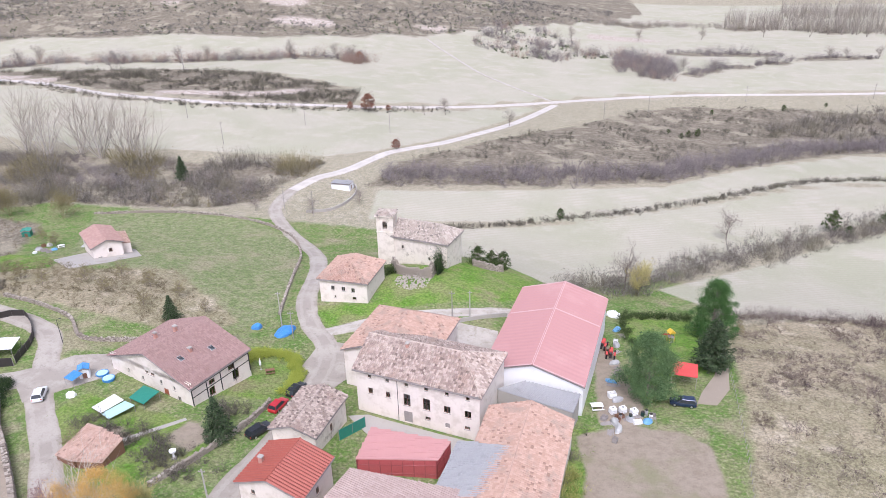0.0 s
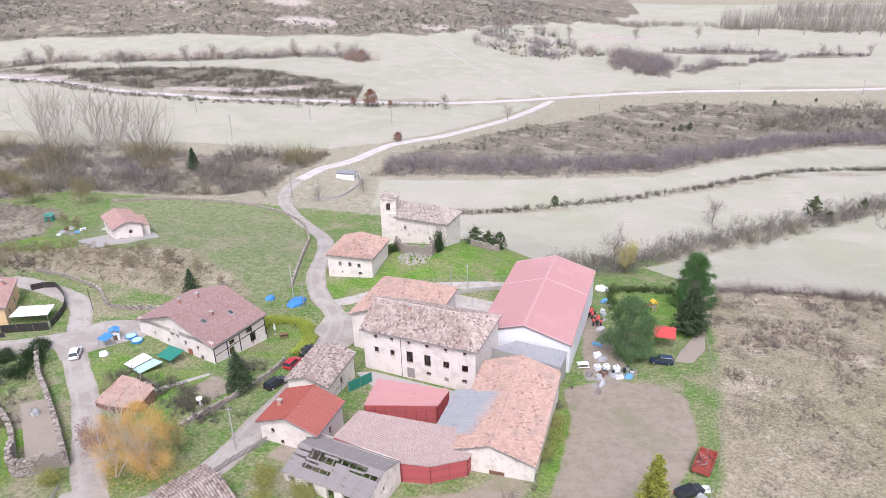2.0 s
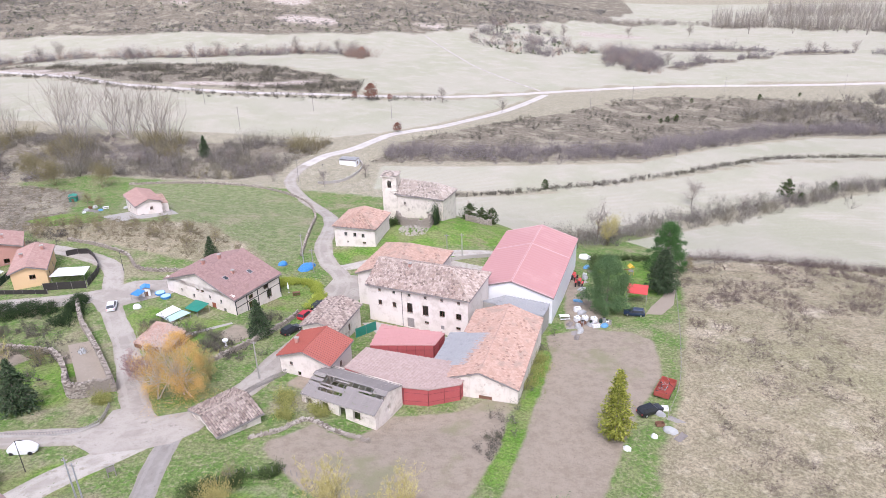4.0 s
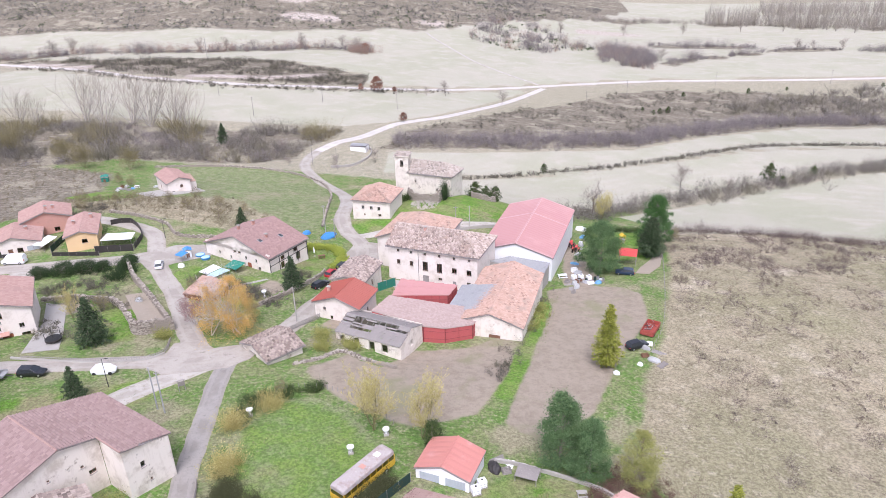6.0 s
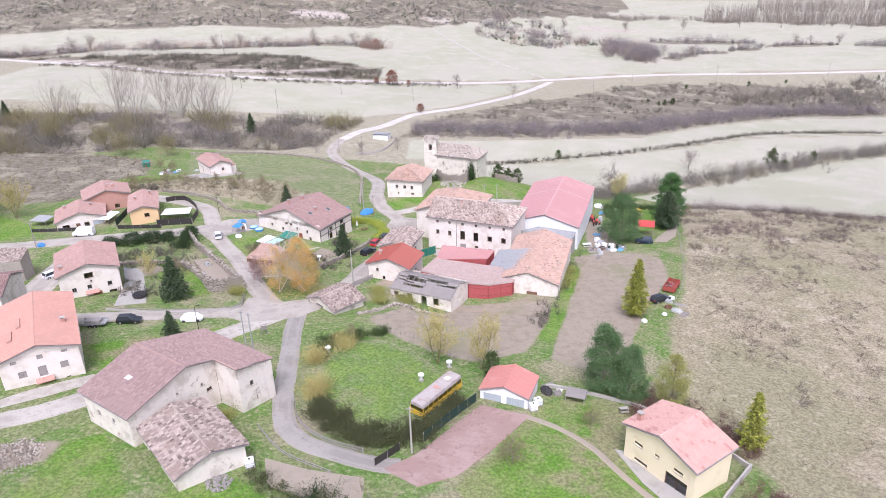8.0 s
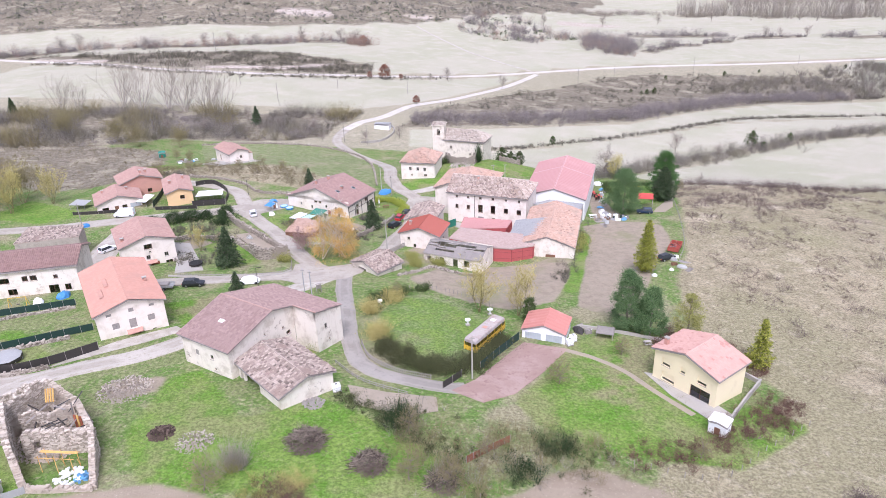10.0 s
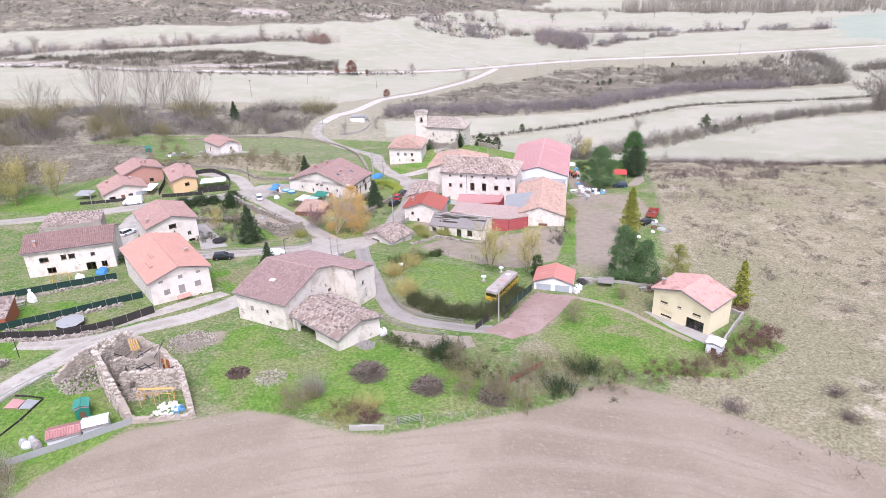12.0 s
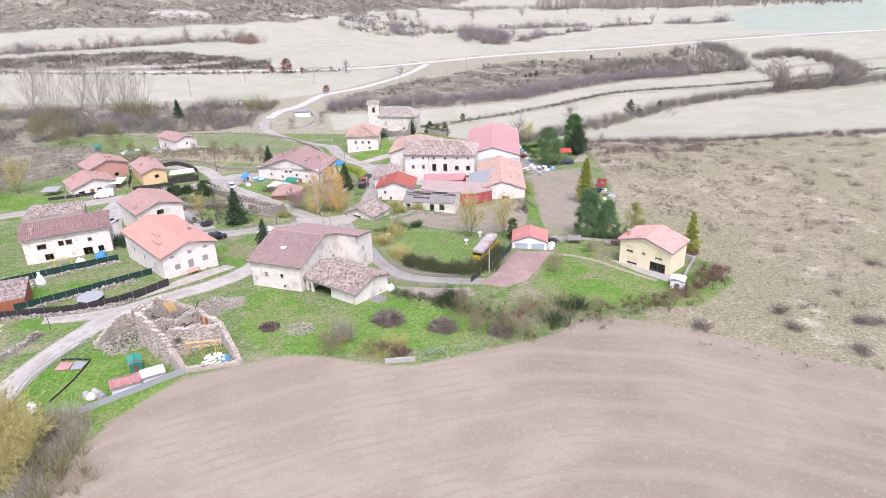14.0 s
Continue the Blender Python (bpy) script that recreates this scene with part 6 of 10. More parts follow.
shrubs("hedge", "tall dark evergreen hedge along the street", "hedge", p, heights(len(p), 1.6, 2.8), M_IVY, per=8, leafs=300, leaf=0.085)
p = np.concatenate([beside([(-26.8, -18.6), (-25.6, -19.2)], 14, 0.8, 509), beside([(-13.6, 25.6), (-12, 23.6)], 16, 1.0, 510), beside([(-7.5, 28), (-8.5, 26)], 22, 1.4, 79), beside([(-15, 30.5), (-13, 27)], 26, 1.4, 80), beside([(-43, 25), (-40, 24)], 18, 1.2, 81)])
shrubs("golden_bush", "yellow-green garden shrub", "bush", p, heights(len(p), 1.0, 2.0), M_YELLOWISH, per=10, leafs=110, leaf=0.1)
p = beside([(23, 38), (24.5, 44), (26, 50)], 70, 2.4, 82)
shrubs("rose_bed", "straggling shrubs with fading leaves", "shrubs", p, heights(len(p), 0.8, 2.0), M_YELLOWISH, per=14, leafs=22, leaf=0.1)
p = np.concatenate([beside([(-48, 52), (-43, 49), (-36, 47), (-30, 44)], 90, 3.0, 83), beside([(-30, 58), (-25, 56)], 40, 2.0, 84), beside([(-70, 36), (-60, 40), (-56, 34)], 60, 4, 85)])
shrubs("garden_shrubs", "mixed garden shrubs, mostly leafless", "shrubs", p, heights(len(p), 0.7, 1.9), M_HEDGEROW, per=18, leafs=50, leaf=0.1)

# grass on lawns, verges and rough ground
M_GRASS = leafy("grass_blades", (0.1, 0.17, 0.04), (0.2, 0.24, 0.09), (0.24, 0.23, 0.12))
M_TUSSOCK = leafy("dry_tussocks", (0.15, 0.12, 0.085), (0.3, 0.25, 0.17), (0.2, 0.16, 0.12))
p = np.concatenate([scattered(l, 620 if k < 3 else 260, 200 + k) for k, l in enumerate(LAWNS)])
shrubs("grass", "green tufts of grass on the lawns", "grass", p, heights(len(p), 0.12, 0.34), M_GRASS, per=7, leafs=0, width=0.3, wide=0.9)
p = np.concatenate([scattered(HEATH, 3400, 240, lambda x, y, rs: x < 130)])
shrubs("heath_tussocks", "brown tussocks of dead grass on the heath", "grass", p, heights(len(p), 0.2, 0.6), M_TUSSOCK, per=7, leafs=0, width=0.3, wide=0.9)
t5 = bare_tree("poplar_tree", "tall narrow leafless poplar on the plain", 19, 90, 0.5, 4, 2, stems=2, group="poplars on the plain", up=0.12, twigginess=3.0, thin=0.035)
planted(t5, [(209, 203, 1.0), (206, 207, 0.7), (232, 214, 0.6), (252, 218, 0.7), (214, 205, 0.6)], seed=9)

p = np.concatenate([scattered(WEST_SCRUB, 700, 250), scattered(ORCHARD, 260, 251)])
shrubs("scrub", "brown brush and brambles on terraced ground", "scrub", p, heights(len(p), 0.4, 1.7), M_BRUSH, per=14, leafs=40, leaf=0.1, width=0.03)
t6 = bare_tree("willow_tree", "tall olive-twigged tree beside the meadow", 13, 91, 0.75, 4, 2, stems=4, bark=M_TWIG_OLIVE, twig=M_TWIG_OLIVE, group="olive willows", up=0.05, twigginess=2.6, thin=0.022)
planted(t6, [(-131, 72, 1.0), (-139, 66, 1.05), (-147, 78, 0.95), (-135, 151, 0.7), (-146, 157, 0.75), (-119, 152, 0.6), (-168, 160, 0.8), (-76, -84, 0.6)], seed=10)

p = np.concatenate([beside([(-66, -60), (-63, -66), (-60, -74)], 30, 4.0, 400), beside([(-74, -64), (-66, -70)], 24, 4.0, 401)])
shrubs("thicket", "olive-brown thicket at the field corner", "thicket", p, heights(len(p), 1.2, 3.4), M_TWIG_OLIVE, per=24, leafs=50, leaf=0.12)

p = np.concatenate([beside([(-18.6, 0), (-18.2, -1.5)], 9, 1.2, 410), beside([(-16.4, -8.5), (-15.6, -11.5)], 14, 1.6, 411), beside([(-16.5, 5), (-14, 6)], 8, 1.0, 412)])
shrubs("osier_bush", "rounded yellow-olive bush beside the curved lane", "bush", p, heights(len(p), 1.8, 3.0), M_TWIG_GOLD, per=60, leafs=160, leaf=0.11, width=0.025, wide=0.5)

# ---------------------------------------------------------------- sheds, church and ruins


def plane_roof(parent, poly, material, pitch=0.32, lift=0.05, jitter=0.01, thick=0.1, under=None, name="roof"):
    """A tiled or corrugated roof plane over a polygon of points in the parent's space."""
    p = np.asarray(poly, float)
    c = p.mean(0)
    n = np.linalg.svd(p - c)[2][2]
    n = n if n[2] > 0 else -n
    e = p[1] - p[0]
    e -= n * (e @ n)
    e /= np.linalg.norm(e)
    u = np.cross(n, e)
    a, s = (p - c) @ e, (p - c) @ u
    o = c + e * a.min() + u * s.min()
    flat = np.column_stack([a - a.min(), s - s.min()])
    tile_slope(name, o, e * np.ptp(a), u * np.ptp(s), parent, material, lambda x, y: inside(flat, x, y) > 0, pitch, lift=lift, jitter=jitter)
    bm = bmesh.new()
    on = [c + e * x + u * y for x, y in zip(a, s)]
    top = [bm.verts.new(Vector(q) - Vector((0, 0, 0.06))) for q in on]
    low = [bm.verts.new(Vector(q) - Vector((0, 0, 0.06 + thick))) for q in on]
    bm.faces.new(top)
    bm.faces.new(low[::-1])
    for i in range(len(p)):
        j = (i + 1) % len(p)
        bm.faces.new((low[i], low[j], top[j], top[i]))
    bmesh.ops.recalc_face_normals(bm, faces=bm.faces)
    part("roof_edge", bm, under or material, parent)
    return on


def wall_run(bm, a, b, za, zb, zl, thick=0.25):
    """An upright wall from a to b, its top from za to zb, its foot at zl."""
    a, b = Vector((*a, 0)), Vector((*b, 0))
    n = Vector((-(b - a).y, (b - a).x, 0)).normalized() * thick / 2
    q = []
    for p, z in ((a, za), (b, zb)):
        for s in (-1, 1):
            q.append([bm.verts.new((p.x + s * n.x, p.y + s * n.y, zl)), bm.verts.new((p.x + s * n.x, p.y + s * n.y, z))])
    (al, at), (bl, bt), (cl, ct), (dl, dt) = q
    for f in ((al, cl, ct, at), (dl, bl, bt, dt), (at, ct, dt, bt), (bl, al, at, bt), (cl, dl, dt, ct)):
        bm.faces.new(f)


def shed(name, label, poly, roof, wall, ribs=None, pitch=0.32, lift=0.05, category="shed", inset=0.25, jitter=0.01, base=None):
    """A shed under one sloping roof plane; poly: its roof corners x, y, z in the plan."""
    c = np.mean(np.asarray(poly), 0)
    zb = min(gz(x, y) for x, y, z in poly) if base is None else base
    ob = thing(name, pose(c[0], c[1], zb), label, category)
    loc = [(x - c[0], y - c[1], z - zb) for x, y, z in poly]
    on = plane_roof(ob, loc, roof, pitch, lift, jitter)
    small = [(x * (1 - inset / math.hypot(x, y)), y * (1 - inset / math.hypot(x, y)), z - 0.14) for x, y, z in on]
    for i in range(len(small)):
        a, b = small[i], small[(i + 1) % len(small)]
        bm = bmesh.new()
        wall_run(bm, a[:2], b[:2], a[2], b[2], -1.5, 0.2)
        part("wall", bm, wall, ob)
    if ribs:
        for i in range(len(small)):
            a, b = Vector(small[i]), Vector(small[(i + 1) % len(small)])
            out = Vector(((b - a).y, -(b - a).x, 0)).normalized()
            if out.dot((a + b) / 2) < 0:
                out = -out
            bm = bmesh.new()
            n = max(1, int((b - a).length / ribs))
            for k in range(n + 1):
                p = a.lerp(b, k / n) + out * 0.14
                tube(bm, (p.x, p.y, -1), (p.x, p.y, p.z - 0.05), 0.05, 0.05, 4)
            for s in (0.38, 0.78):
                p, q = a + out * 0.15, b + out * 0.15
                tube(bm, (p.x, p.y, p.z * s), (q.x, q.y, q.z * s), 0.05, 0.05, 4)
            part("frame_rail", bm, M_REDRAIL, ob)
    return ob


M_REDRAIL = surface("dark_red_rail", (0.25, 0.05, 0.05), (0.2, 0.05, 0.05), (0.3, 0.08, 0.08), 0.6, 6.0, rough=0.6)
M_TILE_SHED = tiled("pinkish_grey_shed_tile", (0.33, 0.24, 0.208), (0.42, 0.32, 0.28), (0.38, 0.29, 0.25), mossy=0.2)

shed("red_round_shed", "red sheet-metal shed with an angled front and greyish tile roof", [(-3.9, 41.7, 7.3), (-6.3, 35.7, 6.75), (3.9, 32.2, 6.2), (8.0, 32.2, 6.0), (12.9, 34.4, 5.6), (14.5, 39.9, 5.35), (6.6, 40.6, 6.5)], M_TILE_SHED, M_REDSHEET, ribs=2.2)
shed("pink_shed", "low shed with a faded pink metal roof and red front", [(-4.3, 45.9, 4.9), (7.2, 46.5, 4.9), (8.7, 50.1, 5.4), (-3.3, 52.0, 5.5)], M_SHEDRED, M_REDSHEET, ribs=1.5, pitch=1.0, lift=0.02)
shed("slate_lean_to", "grey slate lean-to beside a tiled barn", [(7.2, 40.0, 5.1), (16.2, 37.6, 7.3), (17.6, 47.6, 7.3), (9.6, 50.3, 5.3)], M_SHEET, M_OLDWALL, pitch=0.7, lift=0.02)
shed("grey_lean_to", "low grey corrugated roof between two barns", [(14.6, 64.8, 4.0), (19.1, 67.0, 4.2), (28.0, 64.4, 4.0), (26.6, 60.1, 3.6)], M_SHEET, M_CONCRETE, pitch=0.25, lift=0.05)
shed("garden_shack", "small timber shack with an orange tile roof", [(-46, 41.6, 6.4), (-42.2, 40.2, 6.7), (-40.8, 45.6, 8.0), (-44.0, 47.0, 7.6)], M_TILE_ORANGE, M_WOOD)
shed("garden_shack", "small timber shack with an orange tile roof", [(-42.1, 40.2, 6.7), (-38.6, 40.9, 6.2), (-37.6, 45.0, 7.0), (-40.7, 45.6, 8.0)], M_TILE_ORANGE, M_WOOD)
shed("back_barn", "old barn roof of weathered clay tiles behind a house", [(-101, 24.0, 11.4), (-88.0, 27.6, 11.4), (-88.6, 31.4, 12.8), (-100.5, 29.8, 12.8)], M_TILE_BROWN, M_STONE)
shed("lane_barn", "small barn with a weathered pink tile roof", [(-91, -24.0, 14.2), (-82.2, -22.0, 14.2), (-83.4, -16.2, 15.4), (-92, -18.0, 15.4)], M_TILE_BROWN, M_REDDOOR)
shed("cottage_annex", "low annex of the cottage with an orange tile roof", [(-83.6, 117.4, 3.0), (-79.0, 121.0, 2.4), (-84.0, 127.4, 2.4), (-87.6, 124.4, 3.4)], M_TILE_ORANGE, M_PLASTER)

# the church
house("church_nave", "roofed stone nave of an old church with broken tiles", (-4.0, 121.4), -18, 9.4, 15.0, 6.4, 2.8, -1.2, M_TILE_GREY, M_CHURCH, [("R", -4.4, 4.6, 0.5, 0.9, "hole"), ("R", 2.5, 2.6, 0.6, 1.0, "hole")], hip_back=4.0, category="church", jitter=0.04)


def church_tower():
    ob = thing("church_tower", pose(-13.5, 121.3, -1.5, 0, 0, -4), "pale stone bell tower with a tiled cap", "bell tower")
    bm = bmesh.new()
    for k in range(4):
        m = pose(0, 0, 0, 0, 0, 90 * k) @ Matrix.Translation((0, -2.0, 0))
        walls(bm, 4.0, 12.6, [(0, 9.4, 1.1, 2.2)], m, 0.6)
    part("wall", bm, M_CHURCH, ob)
    bm = bmesh.new()
    for k in range(4):
        m = pose(0, 0, 0, 0, 0, 90 * k)
        for j in range(5):
            a0, a1 = math.pi * j / 5, math.pi * (j + 1) / 5
            v = [m @ Vector((x, y, z)) for x, z in ((-0.55 * math.cos(a0), 11.05 + 0.55 * math.sin(a0)), (-0.55 * math.cos(a1), 11.05 + 0.55 * math.sin(a1)), (-0.55 * math.cos(a1), 11.62), (-0.55 * math.cos(a0), 11.62)) for y in (-2.01, -1.42)]
            q = [bm.verts.new(c) for c in v]
            for f in ((0, 2, 4, 6), (1, 7, 5, 3), (0, 1, 3, 2)):
                bm.faces.new([q[i] for i in f])
    part("belfry_arch", bm, M_CHURCH, ob)
    part("cornice", boxes((-2.3, 2.3, -2.3, 2.3, 12.6, 12.9), bevel=0.04), M_CHURCH, ob)
    part("string_course", boxes((-2.12, 2.12, -2.12, 2.12, 8.7, 8.9), bevel=0.04), M_CHURCH, ob)
    for k in range(4):
        m = pose(0, 0, 12.9, 0, 0, 90 * k)
        o, e, u = m @ Vector((-2.3, -2.3, 0)), m.to_3x3() @ Vector((4.6, 0, 0)), m.to_3x3() @ Vector((0, 2.3, 0.8))
        sh = math.hypot(2.3, 0.8)
        tile_slope("cap_tile", o, e, u, ob, M_TILE_GREY, lambda a, s: (a > 2.3 * s / sh - 0.15) & (a < 4.6 - 2.3 * s / sh + 0.15), 0.4, jitter=0.05)
    bm = bmesh.new()
    prof = [(0.0, 0.9), (0.16, 0.86), (0.26, 0.6), (0.34, 0.2), (0.46, 0.0)]
    for (r0, z0), (r1, z1) in zip(prof, prof[1:]):
        tube(bm, (0, 0, 9.75 + z0), (0, 0, 9.75 + z1), max(r0, 0.02), r1, 10)
    part("bell", bm, M_DARK, ob, "dark bronze bell")


church_tower()


M_RUBBLE = leafy("rubble_blocks", (0.2, 0.168, 0.135), (0.44, 0.39, 0.33), (0.31, 0.268, 0.22), 0.9)
M_RUBBLE.node_tree.nodes["Principled BSDF"].inputs["Specular IOR Level"].default_value = 0.3


def stone_courses(rs, p, z, h, thick, foot=-0.5, course=0.18, holes=()):
    """Uneven courses of rough blocks along a line p, its foot at z, h high; holes: from, to, low, high."""
    p, z, h = (np.asarray(q, float) for q in (p, z, h))
    s = np.concatenate([[0], np.cumsum(np.hypot(*np.diff(p, axis=0).T))])
    rows = []
    for k in range(int((h.max() - foot) / course) + 1):
        low = foot + k * course
        at = rs.uniform(-0.3, 0)
        while at < s[-1]:
            size = rs.uniform(0.16, 0.42)
            m = min(max(at + size / 2, 0), s[-1])
            top = np.interp(m, s, h) + rs.normal(0, 0.1)
            if low + course / 2 < top and not any(a < m < b and c < low + course / 2 < d for a, b, c, d in holes):
                rows.append((m, size / 2, low, course))
            at += size
    q = np.array(rows)
    q = np.concatenate([q, q])
    m = q[:, 0]
    c = np.column_stack([np.interp(m, s, p[:, 0]), np.interp(m, s, p[:, 1])])
    d = np.column_stack([np.interp(m + 0.2, s, p[:, 0]) - np.interp(m - 0.2, s, p[:, 0]), np.interp(m + 0.2, s, p[:, 1]) - np.interp(m - 0.2, s, p[:, 1])])
    d /= np.hypot(d[:, :1], d[:, 1:]) + 1e-9
    across = np.column_stack([-d[:, 1], d[:, 0]])
    half = np.repeat([-1.0, 1.0], len(rows))[:, None]
    c = c + across * half * thick / 4 + d * half * rs.uniform(0, 0.12, (len(q), 1))
    side = across * (thick / 4 + rs.normal(0, 0.025, (len(q), 1)))
    d = d * (q[:, 1:2] * 0.97)
    zz = np.interp(m, s, z) + q[:, 2]
    v = []
    for dz in (0.01, 0.97):
        for a, b in ((-1, -1), (1, -1), (1, 1), (-1, 1)):
            v.append(np.column_stack([c + d * a + side * b, zz + dz * q[:, 3]]) + rs.normal(0, 0.022, (len(q), 3)))
    v = np.stack(v, 1).reshape(-1, 3)
    o = np.arange(len(q))[:, None] * 8
    f = np.concatenate([o + np.array([g]) for g in ((3, 2, 1, 0), (4, 5, 6, 7), (0, 1, 5, 4), (1, 2, 6, 5), (2, 3, 7, 6), (3, 0, 4, 7))], 0)
    return v, f


M_PALEBLOCK = leafy("pale_rubble_blocks", (0.31, 0.262, 0.21), (0.6, 0.53, 0.45), (0.45, 0.385, 0.315), 0.9)


def rubble_wall(name, label, line, height, thick=0.5, mat=None, ragged=0.25, seed=1, step=0.7, category="wall", broken=0.0, foot=1.0, kind=""):
    """A rough stone wall along a line of the plan, following the ground, with an uneven top."""
    rs = np.random.RandomState(seed)
    p = curve_through(line, step) if len(line) > 2 else np.array([np.array(line[0]) + (np.array(line[1]) - np.array(line[0])) * s for s in np.linspace(0, 1, max(2, int(math.dist(*line) / step)))])
    d = np.gradient(p, axis=0)
    d /= np.hypot(d[:, :1], d[:, 1:]) + 1e-9
    n = np.column_stack([-d[:, 1], d[:, 0]]) * thick / 2
    z = ground(p[:, 0], p[:, 1])
    h = height * (1 + rs.normal(0, ragged * 0.3, len(p)))
    if broken:
        h *= np.clip(1 - broken * np.abs(np.interp(np.arange(len(p)), np.arange(0, len(p) + 4, 4), rs.normal(0, 0.6, len(np.arange(0, len(p) + 4, 4))))), 0.15, 1.2)
    bulge = rs.normal(0, 0.05, (len(p), 2))
    c0 = p[0]
    if mat not in (None, M_STONE, M_CHURCH, M_RUBBLE):
        v, f = [], []
        for i in range(len(p)):
            for s, zz in ((-1.1, -foot), (-1.0 + bulge[i, 0], h[i] * 0.5), (-0.9, h[i]), (0.9, h[i] + rs.normal(0, 0.04)), (1.0 + bulge[i, 1], h[i] * 0.5), (1.1, -foot)):
                v.append((p[i, 0] + n[i, 0] * s - c0[0], p[i, 1] + n[i, 1] * s - c0[1], z[i] + zz))
        for i in range(len(p) - 1):
            for k in range(5):
                a = i * 6 + k
                f.append((a, a + 6, a + 7, a + 1))
        f += [(0, 1, 4, 5), (1, 2, 3, 4)]
        e = (len(p) - 1) * 6
        f += [(e, e + 5, e + 4, e + 1), (e + 1, e + 4, e + 3, e + 2)]
    else:
        v, f = stone_courses(rs, p - c0, z, h, thick, foot=-0.5)
        mat = M_RUBBLE
    ob = from_arrays(name, v, f, mat)
    ob.location = (c0[0], c0[1], 0)
    return tagged(ob, label, category, kind=kind)


def stones(name, label, centre, radius, n, size, seed, mat=None, high=0.8, category="stone heap", kind="stuff"):
    """A heap of rough stones."""
    rs = np.random.RandomState(seed)
    cube = np.array([(-1, -1, -1), (1, -1, -1), (1, 1, -1), (-1, 1, -1), (-1, -1, 1), (1, -1, 1), (1, 1, 1), (-1, 1, 1)], float)
    quads = np.array([(3, 2, 1, 0), (4, 5, 6, 7), (0, 1, 5, 4), (1, 2, 6, 5), (2, 3, 7, 6), (3, 0, 4, 7)])
    v, f = [], []
    for k in range(n):
        r = radius * math.sqrt(rs.uniform(0, 1))
        a = rs.uniform(0, 6.28)
        x, y = r * math.cos(a), r * math.sin(a)
        z = gz(centre[0] + x, centre[1] + y) - gz(*centre) + rs.uniform(0, 1) * high * (1 - r / radius)
        s = size * rs.uniform(0.5, 1.4, 3)
        q = cube * s * rs.uniform(0.7, 1.15, (8, 1)) @ np.array(Euler(rs.uniform(0, 3, 3)).to_matrix()) + (x, y, z)
        f.append(quads + 8 * k)
        v.append(q)
    ob = from_arrays(name, np.concatenate(v), np.concatenate(f), mat or M_PALESTONE)
    ob.location = (*centre, gz(*centre))
    return tagged(ob, label, category, kind=kind)


M_SOIL = leafy("dark_soil_clods", (0.05, 0.036, 0.028), (0.14, 0.1, 0.08), (0.09, 0.064, 0.05), 0.95)
M_PALESTONE = surface("pale_rubble", (0.42, 0.375, 0.32), (0.32, 0.285, 0.24), (0.52, 0.47, 0.41), 1.5, 4.0)
rubble_wall("church_ruin", "broken chapel wall below the church", [(-11.5, 115.6), (-9.4, 111.2), (-5.6, 109.4), (-1.6, 108.8)], 3.0, 0.6, M_CHURCH, 0.4, 5, broken=0.5)
rubble_wall("church_ruin", "broken chapel wall beside the nave", [(-1.6, 108.8), (-1.0, 112.0), (0.0, 115.2)], 3.8, 0.6, M_CHURCH, 0.4, 6, broken=0.4)
rubble_wall("church_ruin", "low broken wall east of the church", [(7, 122), (11, 121), (14, 122.5)], 1.8, 0.6, M_CHURCH, 0.4, 7, broken=0.4)
stones("rubble_heap", "fallen stones below the church wall", (-5.5, 107.4), 4.0, 260, 0.15, 8)
p = np.array([(-0.4, 110.6), (0.0, 111.4), (-0.3, 112.0), (0.3, 112.2)])
shrubs("ivy", "tall dark ivy climbing the church wall", "ivy", p, [4.5, 6.5, 5.5, 4.0], M_IVY, per=14, leafs=620, leaf=0.11, wide=0.05)
p = beside([(-12, 113.5), (-11, 110)], 18, 1.4, 91)
shrubs("bush", "green bush below the church tower", "bush", p, heights(len(p), 1.0, 2.2), M_HEDGE, per=8, leafs=120, leaf=0.12)
p = beside([(6, 124), (10, 126), (15, 125)], 40, 2.0, 92)
shrubs("bush", "dark green bushes beside the church", "bush", p, heights(len(p), 1.2, 2.8), M_HEDGE, per=8, leafs=120, leaf=0.14)


